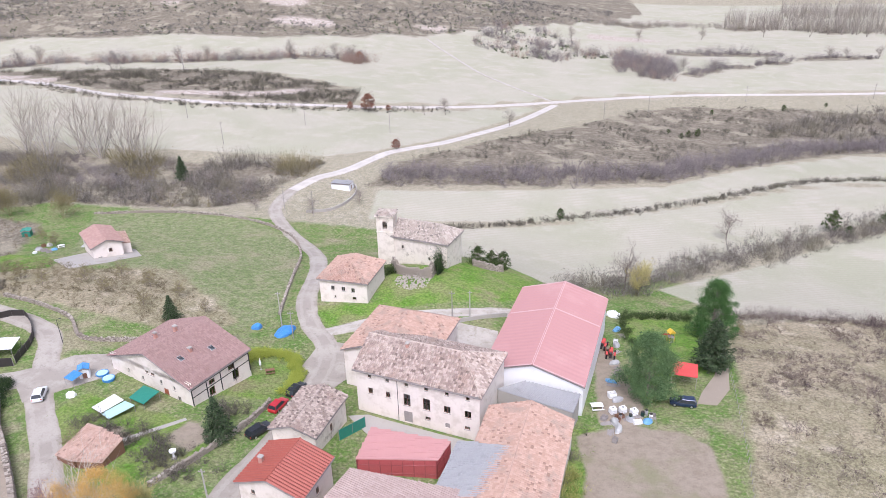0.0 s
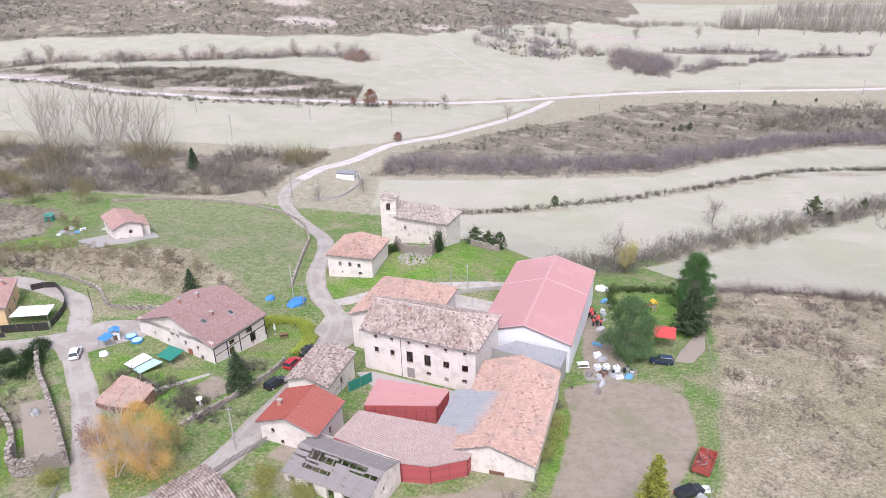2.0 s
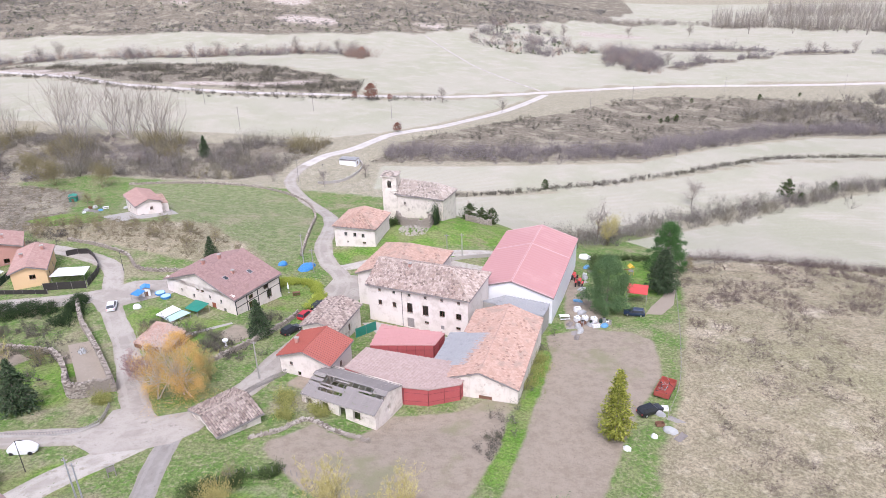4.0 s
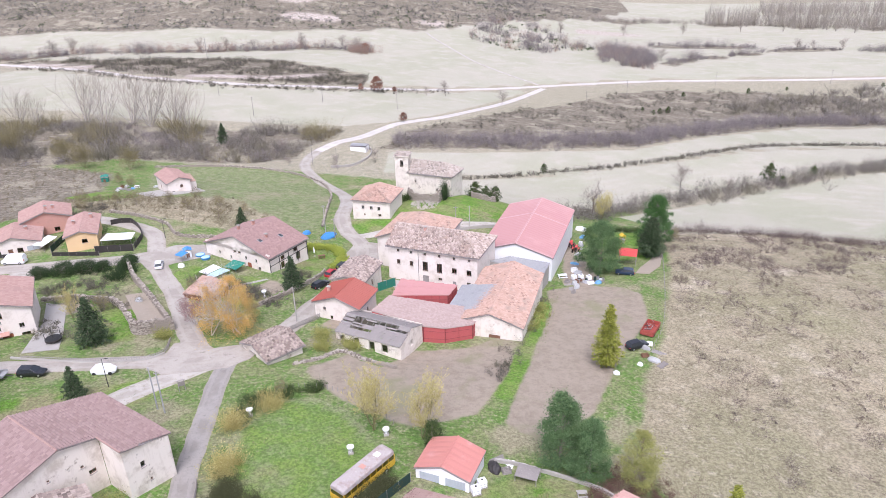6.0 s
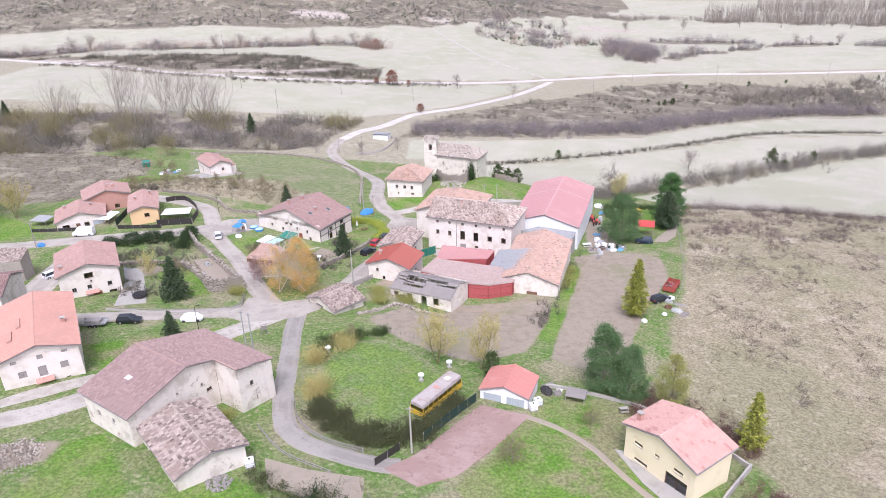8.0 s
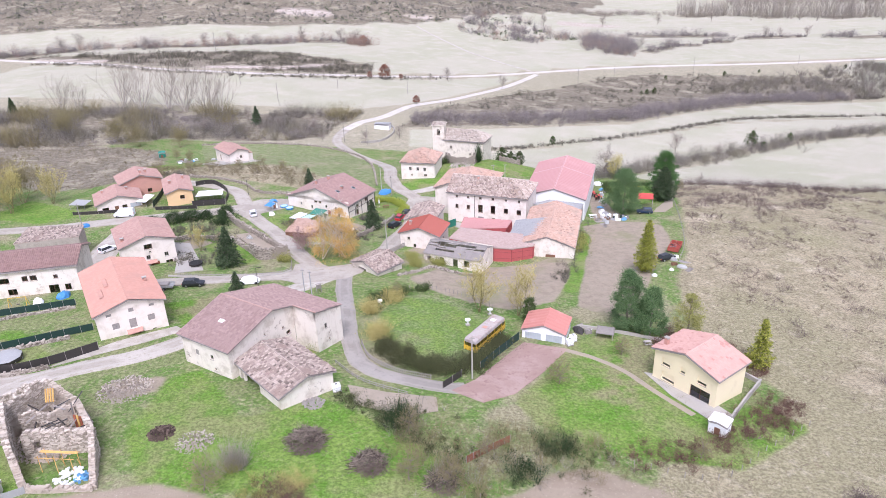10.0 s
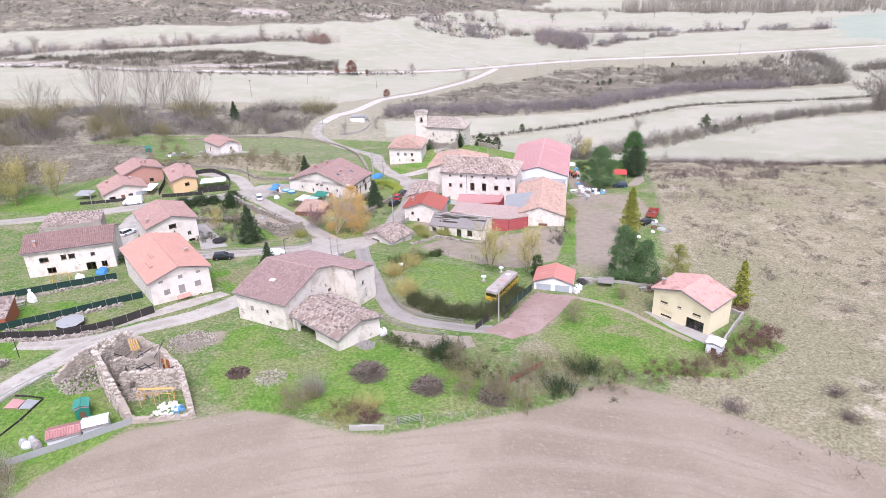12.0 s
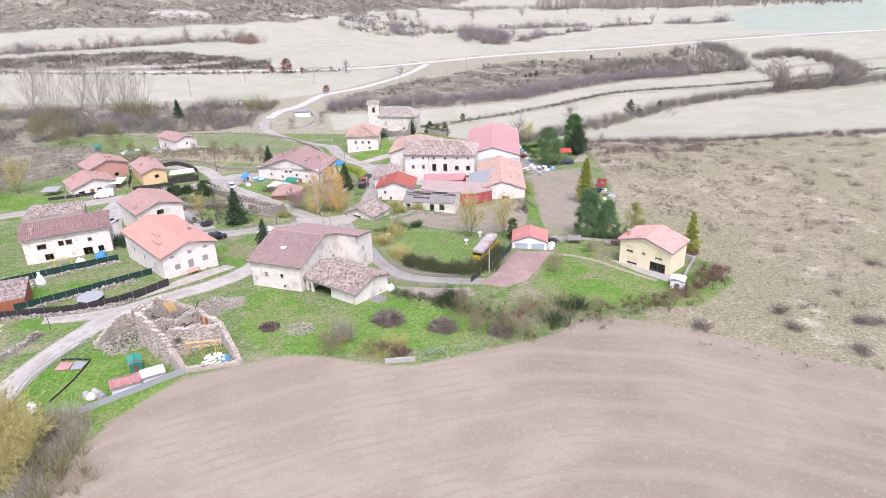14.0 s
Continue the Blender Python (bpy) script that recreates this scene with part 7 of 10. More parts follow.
def broken_barn():
    """The barn with its boards half gone."""
    a, b = Vector((-11.8, 29.0, 0)), Vector((1.0, 24.3, 0))
    mid = (a + b) / 2
    ang = math.degrees(math.atan2((b - a).y, (b - a).x))
    ob = thing("broken_barn", pose(mid.x, mid.y, 3.9, 0, 0, ang), "ruined white barn with a collapsing grey board roof", "barn")
    w, d, h, r = 13.4, 4.4, 2.5, 1.5
    holes = [(-5.4, 0, 1.1, 2.0), (-2.4, 0.5, 1.2, 1.6), (0.8, 0, 1.2, 2.1), (3.4, 0.4, 1.3, 1.7)]
    bm = bmesh.new()
    walls(bm, w, h, holes, pose(0, 0.3, 0), 0.45)
    walls(bm, w, h + 0.4, [], pose(0, 8.3, 0, 0, 0, 180), 0.45)
    for s, turn in ((-1, -90), (1, 90)):
        walls(bm, 8.0, h, [(0, 0.6, 0.9, 1.2)] if s > 0 else [], pose(s * (w / 2), 4.3, 0, 0, 0, turn), 0.45, gable=r)
    part("wall", bm, M_OLDWALL, ob)
    bm = bmesh.new()
    for k in range(12):
        x = -w / 2 + 0.3 + k * (w - 0.6) / 11
        tube(bm, (x, 0.1, h - 0.1), (x, 4.3, h + r), 0.07, 0.06, 4)
        tube(bm, (x, 8.3, h - 0.1), (x, 4.3, h + r), 0.07, 0.06, 4)
    tube(bm, (-w / 2, 4.3, h + r), (w / 2, 4.3, h + r), 0.09, 0.09, 5)
    part("rafter_frame", bm, M_GREYWOOD, ob)
    rs = np.random.RandomState(5)
    plank = bpy.data.meshes.new("plank")
    bm = boxes((-1.15, 1.15, -0.15, 0.15, 0, 0.035))
    bm.to_mesh(plank)
    bm.free()
    plank.materials.append(M_GREYPLANK)
    sl = math.hypot(4.2, r)
    tilt = math.atan2(r, 4.2)
    for side in (0, 1):
        for i in range(15):
            for j in range(6):
                gap = (4 < i < 13 and rs.uniform() < 0.3) or (i > 9 and 1 <= j <= 4 and rs.uniform() < 0.5)
                if gap and not side:
                    continue
                s = (i + 0.5) / 15 * sl
                y = 0.05 + s * math.cos(tilt) if not side else 8.55 - s * math.cos(tilt)
                o = new("plank", plank)
                o.parent = ob
                o.matrix_local = Matrix.Translation((-w / 2 + 1.1 + j * 2.24 + rs.normal(0, 0.05), y, h + 0.06 + s * math.sin(tilt))) @ Euler((tilt if not side else -tilt, rs.normal(0, 0.012), rs.normal(0, 0.03))).to_matrix().to_4x4()


M_GREYPLANK = surface("weathered_grey_board", (0.235, 0.21, 0.19), (0.13, 0.115, 0.105), (0.34, 0.31, 0.285), 0.9, 5.0)
broken_barn()


def stone_ruin():
    """The roofless stone house on the lane."""
    ob = thing("roofless_house", pose(-51.0, -45.8, 14.0, 0, 0, -2), "roofless rubble-stone house with scaffolding and fallen beams", "ruined house")
    rs = np.random.RandomState(9)

    def rough(line, tops, thick, holes=()):
        pts, hs = [], []
        for (x0, y0), (x1, y1), z0, z1 in zip(line, line[1:], tops, tops[1:]):
            n = max(2, int(math.hypot(x1 - x0, y1 - y0) / 0.6))
            for k in range(n):
                pts.append((x0 + (x1 - x0) * k / n, y0 + (y1 - y0) * k / n))
                hs.append(z0 + (z1 - z0) * k / n + rs.normal(0, 0.16))
        pts.append(line[-1])
        hs.append(tops[-1])
        from_arrays("wall", *stone_courses(rs, pts, np.zeros(len(pts)), hs, thick, -1.2, 0.17, holes), M_PALEBLOCK, ob)

    rough([(-7.0, 4.0), (-4.4, 0.6)], [5.7, 5.6], 0.7, [(1.0, 1.9, 2.6, 4.1), (1.3, 2.4, -1, 1.7), (3.0, 3.8, 2.6, 4.0)])
    rough([(-4.4, 0.6), (-1.6, -2.8), (0.8, -5.1)], [5.6, 5.0, 1.8], 0.7, [(1.0, 2.0, 2.5, 4.0), (3.2, 4.0, 1.8, 3.0), (1.4, 2.5, -1, 1.7), (4.6, 5.6, -1, 1.9)])
    rough([(-7.0, 4.0), (-5.3, 9.4), (-4.6, 9.8)], [4.8, 5.2, 4.6], 0.7, [(2.4, 3.3, 2.4, 3.8)])
    rough([(-4.6, 9.8), (0.4, 7.4)], [4.4, 3.6], 0.7)
    rough([(0.4, 7.4), (5.2, 2.4), (8.6, -4.2)], [3.6, 3.4, 0.9], 0.7)
    rough([(0.8, -5.1), (3.6, -5.0), (8.6, -4.3)], [1.3, 0.9, 1.0], 0.6)
    rough([(-2.3, 0.4), (1.0, 1.4), (4.8, 2.4)], [3.6, 3.9, 3.2], 0.6, [(1.0, 1.9, 1.2, 2.6)])
    rough([(-5.0, 4.0), (-2.0, 5.2), (0.6, 6.4)], [3.8, 3.0, 3.6], 0.5)
    rough([(-5.3, 9.6), (-9.6, 11.2), (-12.6, 8.0), (-14.2, 4.4)], [3.2, 2.6, 2.0, 0.8], 0.6)
    for k in range(16):
        a = Vector((rs.uniform(-5, 3), rs.uniform(2.4, 7.0), rs.uniform(1.8, 4.0)))
        d = Vector((rs.normal(0, 1), rs.normal(0, 0.7), rs.normal(0, 0.3))).normalized() * rs.uniform(0.9, 2.2)
        part("fallen_beam", tubes((a - d, a + d, 0.1, 0.08), sides=4), M_DARK if k % 3 else M_GREYWOOD, ob)
    for x in (0.9, 2.9, 4.9):
        for y in (-0.6, -1.9):
            part("scaffold_pole", tubes(((x, y, 0), (x, y, 2.6), 0.05, 0.05), sides=4), M_OCHRE, ob, "yellow scaffold pole")
        part("scaffold_brace", tubes(((x, -0.6, 0.2), (x + 0.9, -1.9, 2.4), 0.04, 0.04), sides=4), M_OCHRE, ob)
    for y in (-0.6, -1.9):
        part("scaffold_rail", tubes(((0.5, y, 2.3), (5.3, y, 2.3), 0.05, 0.05), sides=4), M_OCHRE, ob)
    part("scaffold_board", boxes((0.5, 5.2, -1.0, -0.7, 2.32, 2.37)), M_OCHRE, ob)
    for k in range(4):
        part("new_beam", tubes(((-4.4 + 0.35 * k, 8.6, 4.2 + 0.05 * k), (-3.0 + 0.35 * k, 6.4, 3.8 + 0.05 * k), 0.1, 0.1), sides=4), M_OCHRE, ob, "new yellow timber beam")
    for k in range(5):
        part("new_board", boxes((1.9 + 0.35 * k, 2.15 + 0.35 * k, 4.2, 4.35, 1.6, 3.7 - 0.1 * k)), M_OCHRE if k % 2 else M_REDDOOR, ob)
    stones("rubble_heap", "heap of fallen stones inside a roofless house", (-52.4, -41.6), 4.8, 800, 0.12, 12, M_PALEBLOCK, high=2.6)
    stones("rubble_heap", "heap of stones beside a roofless house", (-61, -40.4), 3.6, 480, 0.12, 13, M_RUBBLE, high=1.1)
    stones("building_rubble", "white building debris behind a low wall", (-46.4, -48.4), 1.6, 50, 0.2, 14, M_WHITE, 0.4)
    stones("building_rubble", "blue sheeting and bags behind a low wall", (-45.0, -48.6), 0.9, 18, 0.22, 15, M_BLUESHEET, 0.3)


M_BLUESHEET = surface("blue_sheeting", (0.12, 0.3, 0.5), (0.1, 0.24, 0.42), (0.2, 0.4, 0.6), 1.0, 8.0, rough=0.5)
M_OCHRE = surface("new_timber", (0.62, 0.38, 0.12), (0.5, 0.32, 0.12), (0.7, 0.46, 0.2), 1.0, 8.0)
stone_ruin()


# ---------------------------------------------------------------- the old farmhouse


def gable_top(bm, pts, m, thick=0.35):
    """The sloping upper part of a wall: an outline x, z of its face, given thickness."""
    n = len(pts)
    near = [bm.verts.new(m @ Vector((x, 0, z))) for x, z in pts]
    far = [bm.verts.new(m @ Vector((x, thick, z))) for x, z in pts]
    bm.faces.new(near)
    bm.faces.new(far[::-1])
    for i in range(n):
        j = (i + 1) % n
        bm.faces.new((near[j], near[i], far[i], far[j]))


def old_farmhouse():
    """Two long slopes over an angled plan, the wing standing forward under the back slope."""
    ob = thing("farmhouse", pose(-39.8, -13.7, 11.0, 0, 0, -28.7), "large old white farmhouse under a long mauve tile roof", "house")
    top = 8.5
    fall_f, fall_b = 0.262, 0.3
    zf, zb = (lambda y: top + fall_f * y), (lambda y: top - fall_b * y)
    plane_roof(ob, [(0, -9.2, zf(-9.2)), (10.95, -9.2, zf(-9.2)), (10.95, 0, top), (0, 0, top)], M_TILE_MAUVE, 0.37, 0.15, 0.012, under=M_GREYWOOD)
    plane_roof(ob, [(0, 11.2, zb(11.2)), (0, 0, top), (10.95, 0, top), (10.95, 4.4, zb(4.4)), (15.6, 4.4, zb(4.4)), (15.0, 11.2, zb(11.2))], M_TILE_MAUVE, 0.37, 0.15, 0.012, under=M_GREYWOOD)
    sides = [
        (pose(5.45, -8.7, 0), 10.1, zf(-8.7) - 0.25, [(-2.0, 3.2, 0.8, 1.0, "shutter"), (1.2, 3.4, 0.7, 0.8, W1), (1.6, 1.6, 0.5, 0.5, "dark_window")], None),
        (pose(10.5, -2.0, 0, 0, 0, 90), 13.4, 5.6, [(4.2, 4.1, 0.4, 0.35, "dark_window"), (5.2, 2.6, 0.9, 0.6, "dark_window"), (0.4, 4.9, 0.3, 0.3, "dark_window")], [(-6.7, zf(-8.7) - 0.25), (2.0, top - 0.25), (6.7, zb(4.7) - 0.25)]),
        (pose(12.8, 4.75, 0), 4.6, zb(4.75) - 0.25, [], None),
        (pose(15.1, 7.7, 0, 0, 0, 90), 5.9, zb(10.65) - 0.25, [(-0.8, 3.0, 0.6, 0.9, W1), (-0.2, 0.6, 0.3, 0.4, "dark_window")], [(-2.95, zb(4.75) - 0.25)]),
        (pose(7.75, 10.7, 0, 0, 0, 180), 14.7, zb(10.7) - 0.25, [(3.0, 2.6, 0.9, 1.0, W1), (-3.0, 2.6, 0.9, 1.0, W1)], None),
        (pose(0.4, 1.0, 0, 0, 0, -90), 19.4, zb(10.7) - 0.25, [(3.0, 2.6, 0.9, 1.0, W1)], [(-9.7, zb(10.7) - 0.25), (1.0, top - 0.25), (9.7, zf(-8.7) - 0.25)]),
    ]
    bm = bmesh.new()
    for m, w, h, holes, gable in sides:
        walls(bm, w, h, [o[:4] for o in holes], m)
        if gable:
            gable_top(bm, [(-w / 2, h), (w / 2, h)] + [q for q in gable[::-1] if q[1] > h + 0.02], m)
    part("wall", bm, M_OLDWALL, ob)
    for m, w, h, holes, gable in sides:
        for x, z, a, b, kind in holes:
            opening_part(ob, m, x, z, a, b, kind)
    bm = bmesh.new()
    caps(bm, (0, 0, top + 0.05), (10.95, 0, top + 0.05), 0.15)
    part("ridge_cap", bm, M_TILE_PINK, ob, "pale pink ridge tiles")
    bm = bmesh.new()
    caps(bm, (10.95, 4.45, zb(4.4) + 0.03), (15.6, 4.45, zb(4.4) + 0.03), 0.13)
    part("ridge_cap", bm, M_TILE_PINK, ob, "pale pink ridge tiles")
    bm = bmesh.new()
    caps(bm, (10.95, -9.2, zf(-9.2) + 0.03), (10.95, 0, top + 0.03), 0.1)
    part("verge_tile", bm, M_TILE_MAUVE, ob)
    bm = bmesh.new()
    caps(bm, (-0.02, -9.2, zf(-9.2) + 0.03), (-0.02, 0, top + 0.03), 0.1)
    part("verge_tile", bm, M_TILE_MAUVE, ob)
    m = pose(5.0, -4.6, zf(-4.6) + 0.1) @ Matrix.Rotation(math.atan(fall_f), 4, "X")
    bm = boxes((-0.5, 0.5, -0.35, 0.35, 0, 0.06), bevel=0.02)
    bm.transform(m)
    part("skylight", bm, M_WHITE, ob, "white translucent skylight")


old_farmhouse()

for y, x in ((-0.5, -2.2), (-3.6, -3.4)):
    bm = boxes((-0.35, 0.35, -1.5, 1.5, 0.0, 0.32), bevel=0.04)
    bm.transform(Matrix.Translation((x, y, 6.5 + 1.7 * (1 + x / 5.7) + 0.08)) @ Matrix.Rotation(-math.atan(1.7 / 5.7), 4, "Y"))
    part("roof_hatch", bm, M_TILE_CORAL, coral, "raised tiled roof hatch")

# ---------------------------------------------------------------- ways, walls and fences of the gardens


def drape(name, label, poly, material, lift=0.08, category="paving", ragged=0.35):
    """A paved surface laid on the ground."""
    p = np.asarray(poly, float)
    c = p.mean(0)
    rings = [c + (p - c) * s for s in np.linspace(0, 1, 9)]
    dense = []
    for r in rings:
        q = np.concatenate([r[i] + (r[(i + 1) % len(r)] - r[i]) * np.linspace(0, 1, 14, endpoint=False)[:, None] for i in range(len(r))])
        dense.append(q)
    n = len(dense[0])
    q = np.concatenate(dense)
    z = ground(q[:, 0], q[:, 1]) + lift
    q2 = dense[-1]
    if ragged:
        wav = np.array([noise.noise(Vector((a * 0.5, b * 0.5, 3.0))) + 0.6 * noise.noise(Vector((a * 1.7, b * 1.7, 5.0))) for a, b in q2])
        q2 = c + (q2 - c) * (1 + ragged * wav / np.hypot(*(q2 - c).T))[:, None]
    v = np.concatenate([np.column_stack([q, z]), np.column_stack([q2, ground(q2[:, 0], q2[:, 1]) - 0.15])])
    f = [(k * n + i, k * n + (i + 1) % n, (k + 1) * n + (i + 1) % n, (k + 1) * n + i) for k in range(9) for i in range(n)]
    ob = from_arrays(name, v, f, material)
    return tagged(ob, label, category, kind="structure")


drape("pavement_drive", "reddish paved drive before the garage", [(-3, -26), (0.5, -22.5), (8.3, -9.6), (15.4, -11.2), (11.2, -18.6), (6.2, -25.8), (1.6, -28.6)], M_PAVING, ragged=0.12)
drape("pavement_terrace", "pale concrete terrace round the cottage", [(-95, 113), (-85, 104.5), (-79, 110), (-75, 118), (-80, 124), (-86, 128)], M_CONCRETE)
drape("pavement_yard", "pale concrete yard before the manor house", [(-9, 60), (-4, 54.5), (9, 51.2), (13, 54.5), (10, 56.5), (-6, 61)], M_CONCRETE)
drape("pavement_court", "pale gravel court beside the long barn", [(3, 74), (13, 72), (14, 92), (6, 93), (0, 88)], M_TRACK, 0.07)
drape("pavement_slab", "bare grey-brown floor of an old foundation", [(-57.6, 40.5), (-54.5, 42.6), (-42.8, 29.5), (-46.4, 26.4)], M_CLAY, 0.3)
drape("pavement_forecourt", "wide pale asphalt forecourt", [(-66, 60), (-60, 68), (-50, 71), (-47, 68), (-53, 61), (-60, 54)], M_ASPHALT, 0.09)
drape("pavement_junction", "worn asphalt at the street junction", [(-21, 74), (-20, 84), (-12, 83), (-10, 76), (-13.5, 68)], M_ASPHALT, 0.09)
drape("pavement_crossing", "worn pale asphalt where the lanes meet", [(-41, 14.2), (-35, 11.5), (-29.5, 13.6), (-26, 15.5), (-23.6, 19), (-22.2, 26), (-25, 24.6), (-31, 21.5), (-35, 24.5), (-38.4, 22), (-38, 18.6)], M_ASPHALT, 0.09)
drape("pavement_clay", "bare trodden yard beside the lane", [(-18, -26.2), (-12, -27.6), (-5, -28), (-4.5, -31.5), (-9, -33.2), (-16, -31.2)], M_CLAY, 0.06)
drape("pavement_apron", "pale concrete apron round the cream house", [(26.4, -17.4), (29.0, -23.8), (32.6, -29.2), (36.6, -28.4), (34, -24), (29.6, -18.2)], M_CONCRETE, 0.07, ragged=0.08)
drape("pavement_terrace_yard", "pale concrete yard beside a stone-fronted house", [(-61.6, 15.2), (-56.4, 17.4), (-60, 24), (-66.6, 35), (-71.5, 36), (-66, 27)], M_CONCRETE, 0.12, ragged=0.1)
drape("pavement_gravel", "pale gravel drive round a garden", [(47.6, 69.4), (50.6, 68.8), (54, 74), (58, 90), (57.6, 95), (55.6, 90), (52.6, 78), (49.2, 73)], M_CLAY, 0.07)
drape("pavement_verge", "pale trodden gravel before a white house", [(-64, -24.6), (-59.4, -21.2), (-53.6, -16.6), (-48.2, -11.2), (-50.4, -9.6), (-54, -12.6), (-57.4, -15.6), (-60.2, -19.2)], M_TRACK, 0.05)
ribbon("pavement_path", [(15, -11.5), (19, -13.5), (23.5, -17.5), (27, -23), (31, -28.5)], 1.1, M_CLAY, "narrow concrete garden path", "path", 0.07, 0.05)
ribbon("pavement_garden_path", [(-44, 43), (-38, 49), (-33, 54)], 0.9, M_CONCRETE, "narrow garden path", "path", 0.07, 0.05)


def panel_fence(name, label, line, height, material, post=2.0, thick=0.06):
    """A solid fence of panels between posts, stepping with the ground."""
    p = curve_through(line, post) if len(line) > 2 else np.array([np.array(line[0]) + (np.array(line[1]) - np.array(line[0])) * s for s in np.linspace(0, 1, max(2, int(math.dist(*line) / post) + 1))])
    x0, y0 = p[0]
    z0 = gz(x0, y0)
    ob = thing(name, pose(x0, y0, z0), label, "fence")
    for k in range(len(p) - 1):
        a, b = p[k], p[k + 1]
        za, zb = gz(*a) - z0, gz(*b) - z0
        bm = bmesh.new()
        m = [Vector((a[0] - x0, a[1] - y0, za)), Vector((b[0] - x0, b[1] - y0, zb))]
        n = Vector((-(b - a)[1], (b - a)[0], 0)).normalized() * thick / 2
        v = [bm.verts.new(q + n * s + Vector((0, 0, h))) for q in m for s in (-1, 1) for h in (0.03, height)]
        for f in ((0, 1, 5, 4), (2, 6, 7, 3), (1, 3, 7, 5), (0, 2, 3, 1), (4, 5, 7, 6)):
            bm.faces.new([v[i] for i in f])
        part("panel", bm, material, ob)
    for k in range(len(p)):
        part("post", tubes(((p[k][0] - x0, p[k][1] - y0, gz(*p[k]) - z0 - 0.3), (p[k][0] - x0, p[k][1] - y0, gz(*p[k]) - z0 + height + 0.08), 0.05, 0.05), sides=4), M_GREYWOOD, ob)
    return ob


def picket_fence(name, label, line, height, material, gap=0.35, rail=True, width=0.09, step=4.0):
    p = curve_through(line, 0.6) if len(line) > 2 else np.array([np.array(line[0]) + (np.array(line[1]) - np.array(line[0])) * s for s in np.linspace(0, 1, max(2, int(math.dist(*line) / 0.6) + 1))])
    x0, y0 = p[0]
    z0 = gz(x0, y0)
    ob = thing(name, pose(x0, y0, z0), label, "fence")
    d = np.concatenate([[0], np.cumsum(np.hypot(*np.diff(p, axis=0).T))])
    for s in np.arange(0, d[-1], gap):
        x, y = np.interp(s, d, p[:, 0]), np.interp(s, d, p[:, 1])
        z = gz(x, y) - z0
        part("slat", boxes((x - x0 - width / 2, x - x0 + width / 2, y - y0 - 0.02, y - y0 + 0.02, z - 0.1, z + height * (1 + 0.04 * math.sin(s * 7)))), material, ob)
    if rail:
        for h in (0.3, 0.8):
            bm = bmesh.new()
            rings = []
            for k, (x, y) in enumerate(p):
                q, r = p[max(k - 1, 0)], p[min(k + 1, len(p) - 1)]
                n = np.array([r[1] - q[1], q[0] - r[0]]) / max(math.dist(q, r), 1e-6) * 0.03
                z = gz(x, y) - z0 + height * h
                rings.append([bm.verts.new((x - x0 + a * n[0], y - y0 + a * n[1], z + c)) for a, c in ((-1, -0.04), (1, -0.04), (1, 0.04), (-1, 0.04))])
            for q, r in zip(rings, rings[1:]):
                for k in range(4):
                    bm.faces.new((q[k], q[(k + 1) % 4], r[(k + 1) % 4], r[k]))
            bm.faces.new(rings[0][::-1])
            bm.faces.new(rings[-1])
            part("rail", bm, material, ob)
    return ob


M_RUSTFENCE = surface("rusty_fence_sheet", (0.25, 0.1, 0.06), (0.18, 0.085, 0.055), (0.34, 0.17, 0.11), 0.8, 6.0)
M_DARKGREEN = surface("dark_green_screen", (0.012, 0.04, 0.03), (0.02, 0.05, 0.04), (0.03, 0.06, 0.05), 0.8, 5.0, rough=0.8)
M_BLUE = surface("blue_tarpaulin", (0.05, 0.22, 0.5), (0.04, 0.17, 0.42), (0.2, 0.36, 0.6), 0.8, 4.0, rough=0.5)
M_TEAL = surface("pale_teal_canvas", (0.4, 0.58, 0.56), (0.32, 0.5, 0.5), (0.5, 0.64, 0.62), 0.8, 4.0, rough=0.8)
M_REDCLOTH = surface("red_canvas", (0.55, 0.07, 0.06), (0.48, 0.06, 0.06), (0.6, 0.12, 0.1), 0.8, 4.0, rough=0.7)
M_YELLOW = surface("yellow_paint", (0.62, 0.4, 0.03), (0.5, 0.3, 0.04), (0.66, 0.47, 0.12), 0.8, 5.0, rough=0.5)
M_RUBBER = surface("black_rubber", (0.02, 0.02, 0.02), (0.03, 0.03, 0.03), (0.04, 0.04, 0.04), 2.0, 9.0, rough=0.9)
M_CHROME = surface("light_metal", (0.6, 0.6, 0.6), (0.5, 0.5, 0.5), (0.65, 0.65, 0.65), 2.0, 9.0, rough=0.3, metal=0.9)
M_LAMP = glassy("lamp_glass", (0.85, 0.87, 0.88))

panel_fence("screen_fence", "black screen fence along the lane", [(-88, -25.5), (-80, -26.3), (-70.5, -26.6), (-64, -23.6), (-59, -18.6)], 1.5, M_DARK)
panel_fence("screen_fence", "dark green screen fence between gardens", [(-84, -23), (-74.8, -18.7), (-67.2, -14.1), (-63.6, -11.8)], 1.3, M_DARKGREEN)
panel_fence("screen_fence", "dark green screen fence below the long house", [(-92, -9), (-88.9, -7.8), (-80.1, -4.6), (-72.6, -1.6)], 1.3, M_DARKGREEN)
panel_fence("yard_fence", "dark fence before an orange house", [(-86, 59.6), (-80, 59.8), (-74.8, 60.2)], 1.0, M_DARK)
panel_fence("yard_gate", "dark metal yard gates between white posts", [(-76.5, 61.5), (-68.2, 63.4)], 1.7, M_DARK, 2.8)
panel_fence("yard_fence", "dark fence round a parked-up yard", [(-68.4, 64.2), (-70.5, 72), (-77.5, 79.5), (-82, 78)], 1.4, M_DARK)
panel_fence("yard_fence", "dark green fence beside a white bungalow", [(-87.5, 61.5), (-89, 70), (-90, 74)], 1.6, M_DARKGREEN)
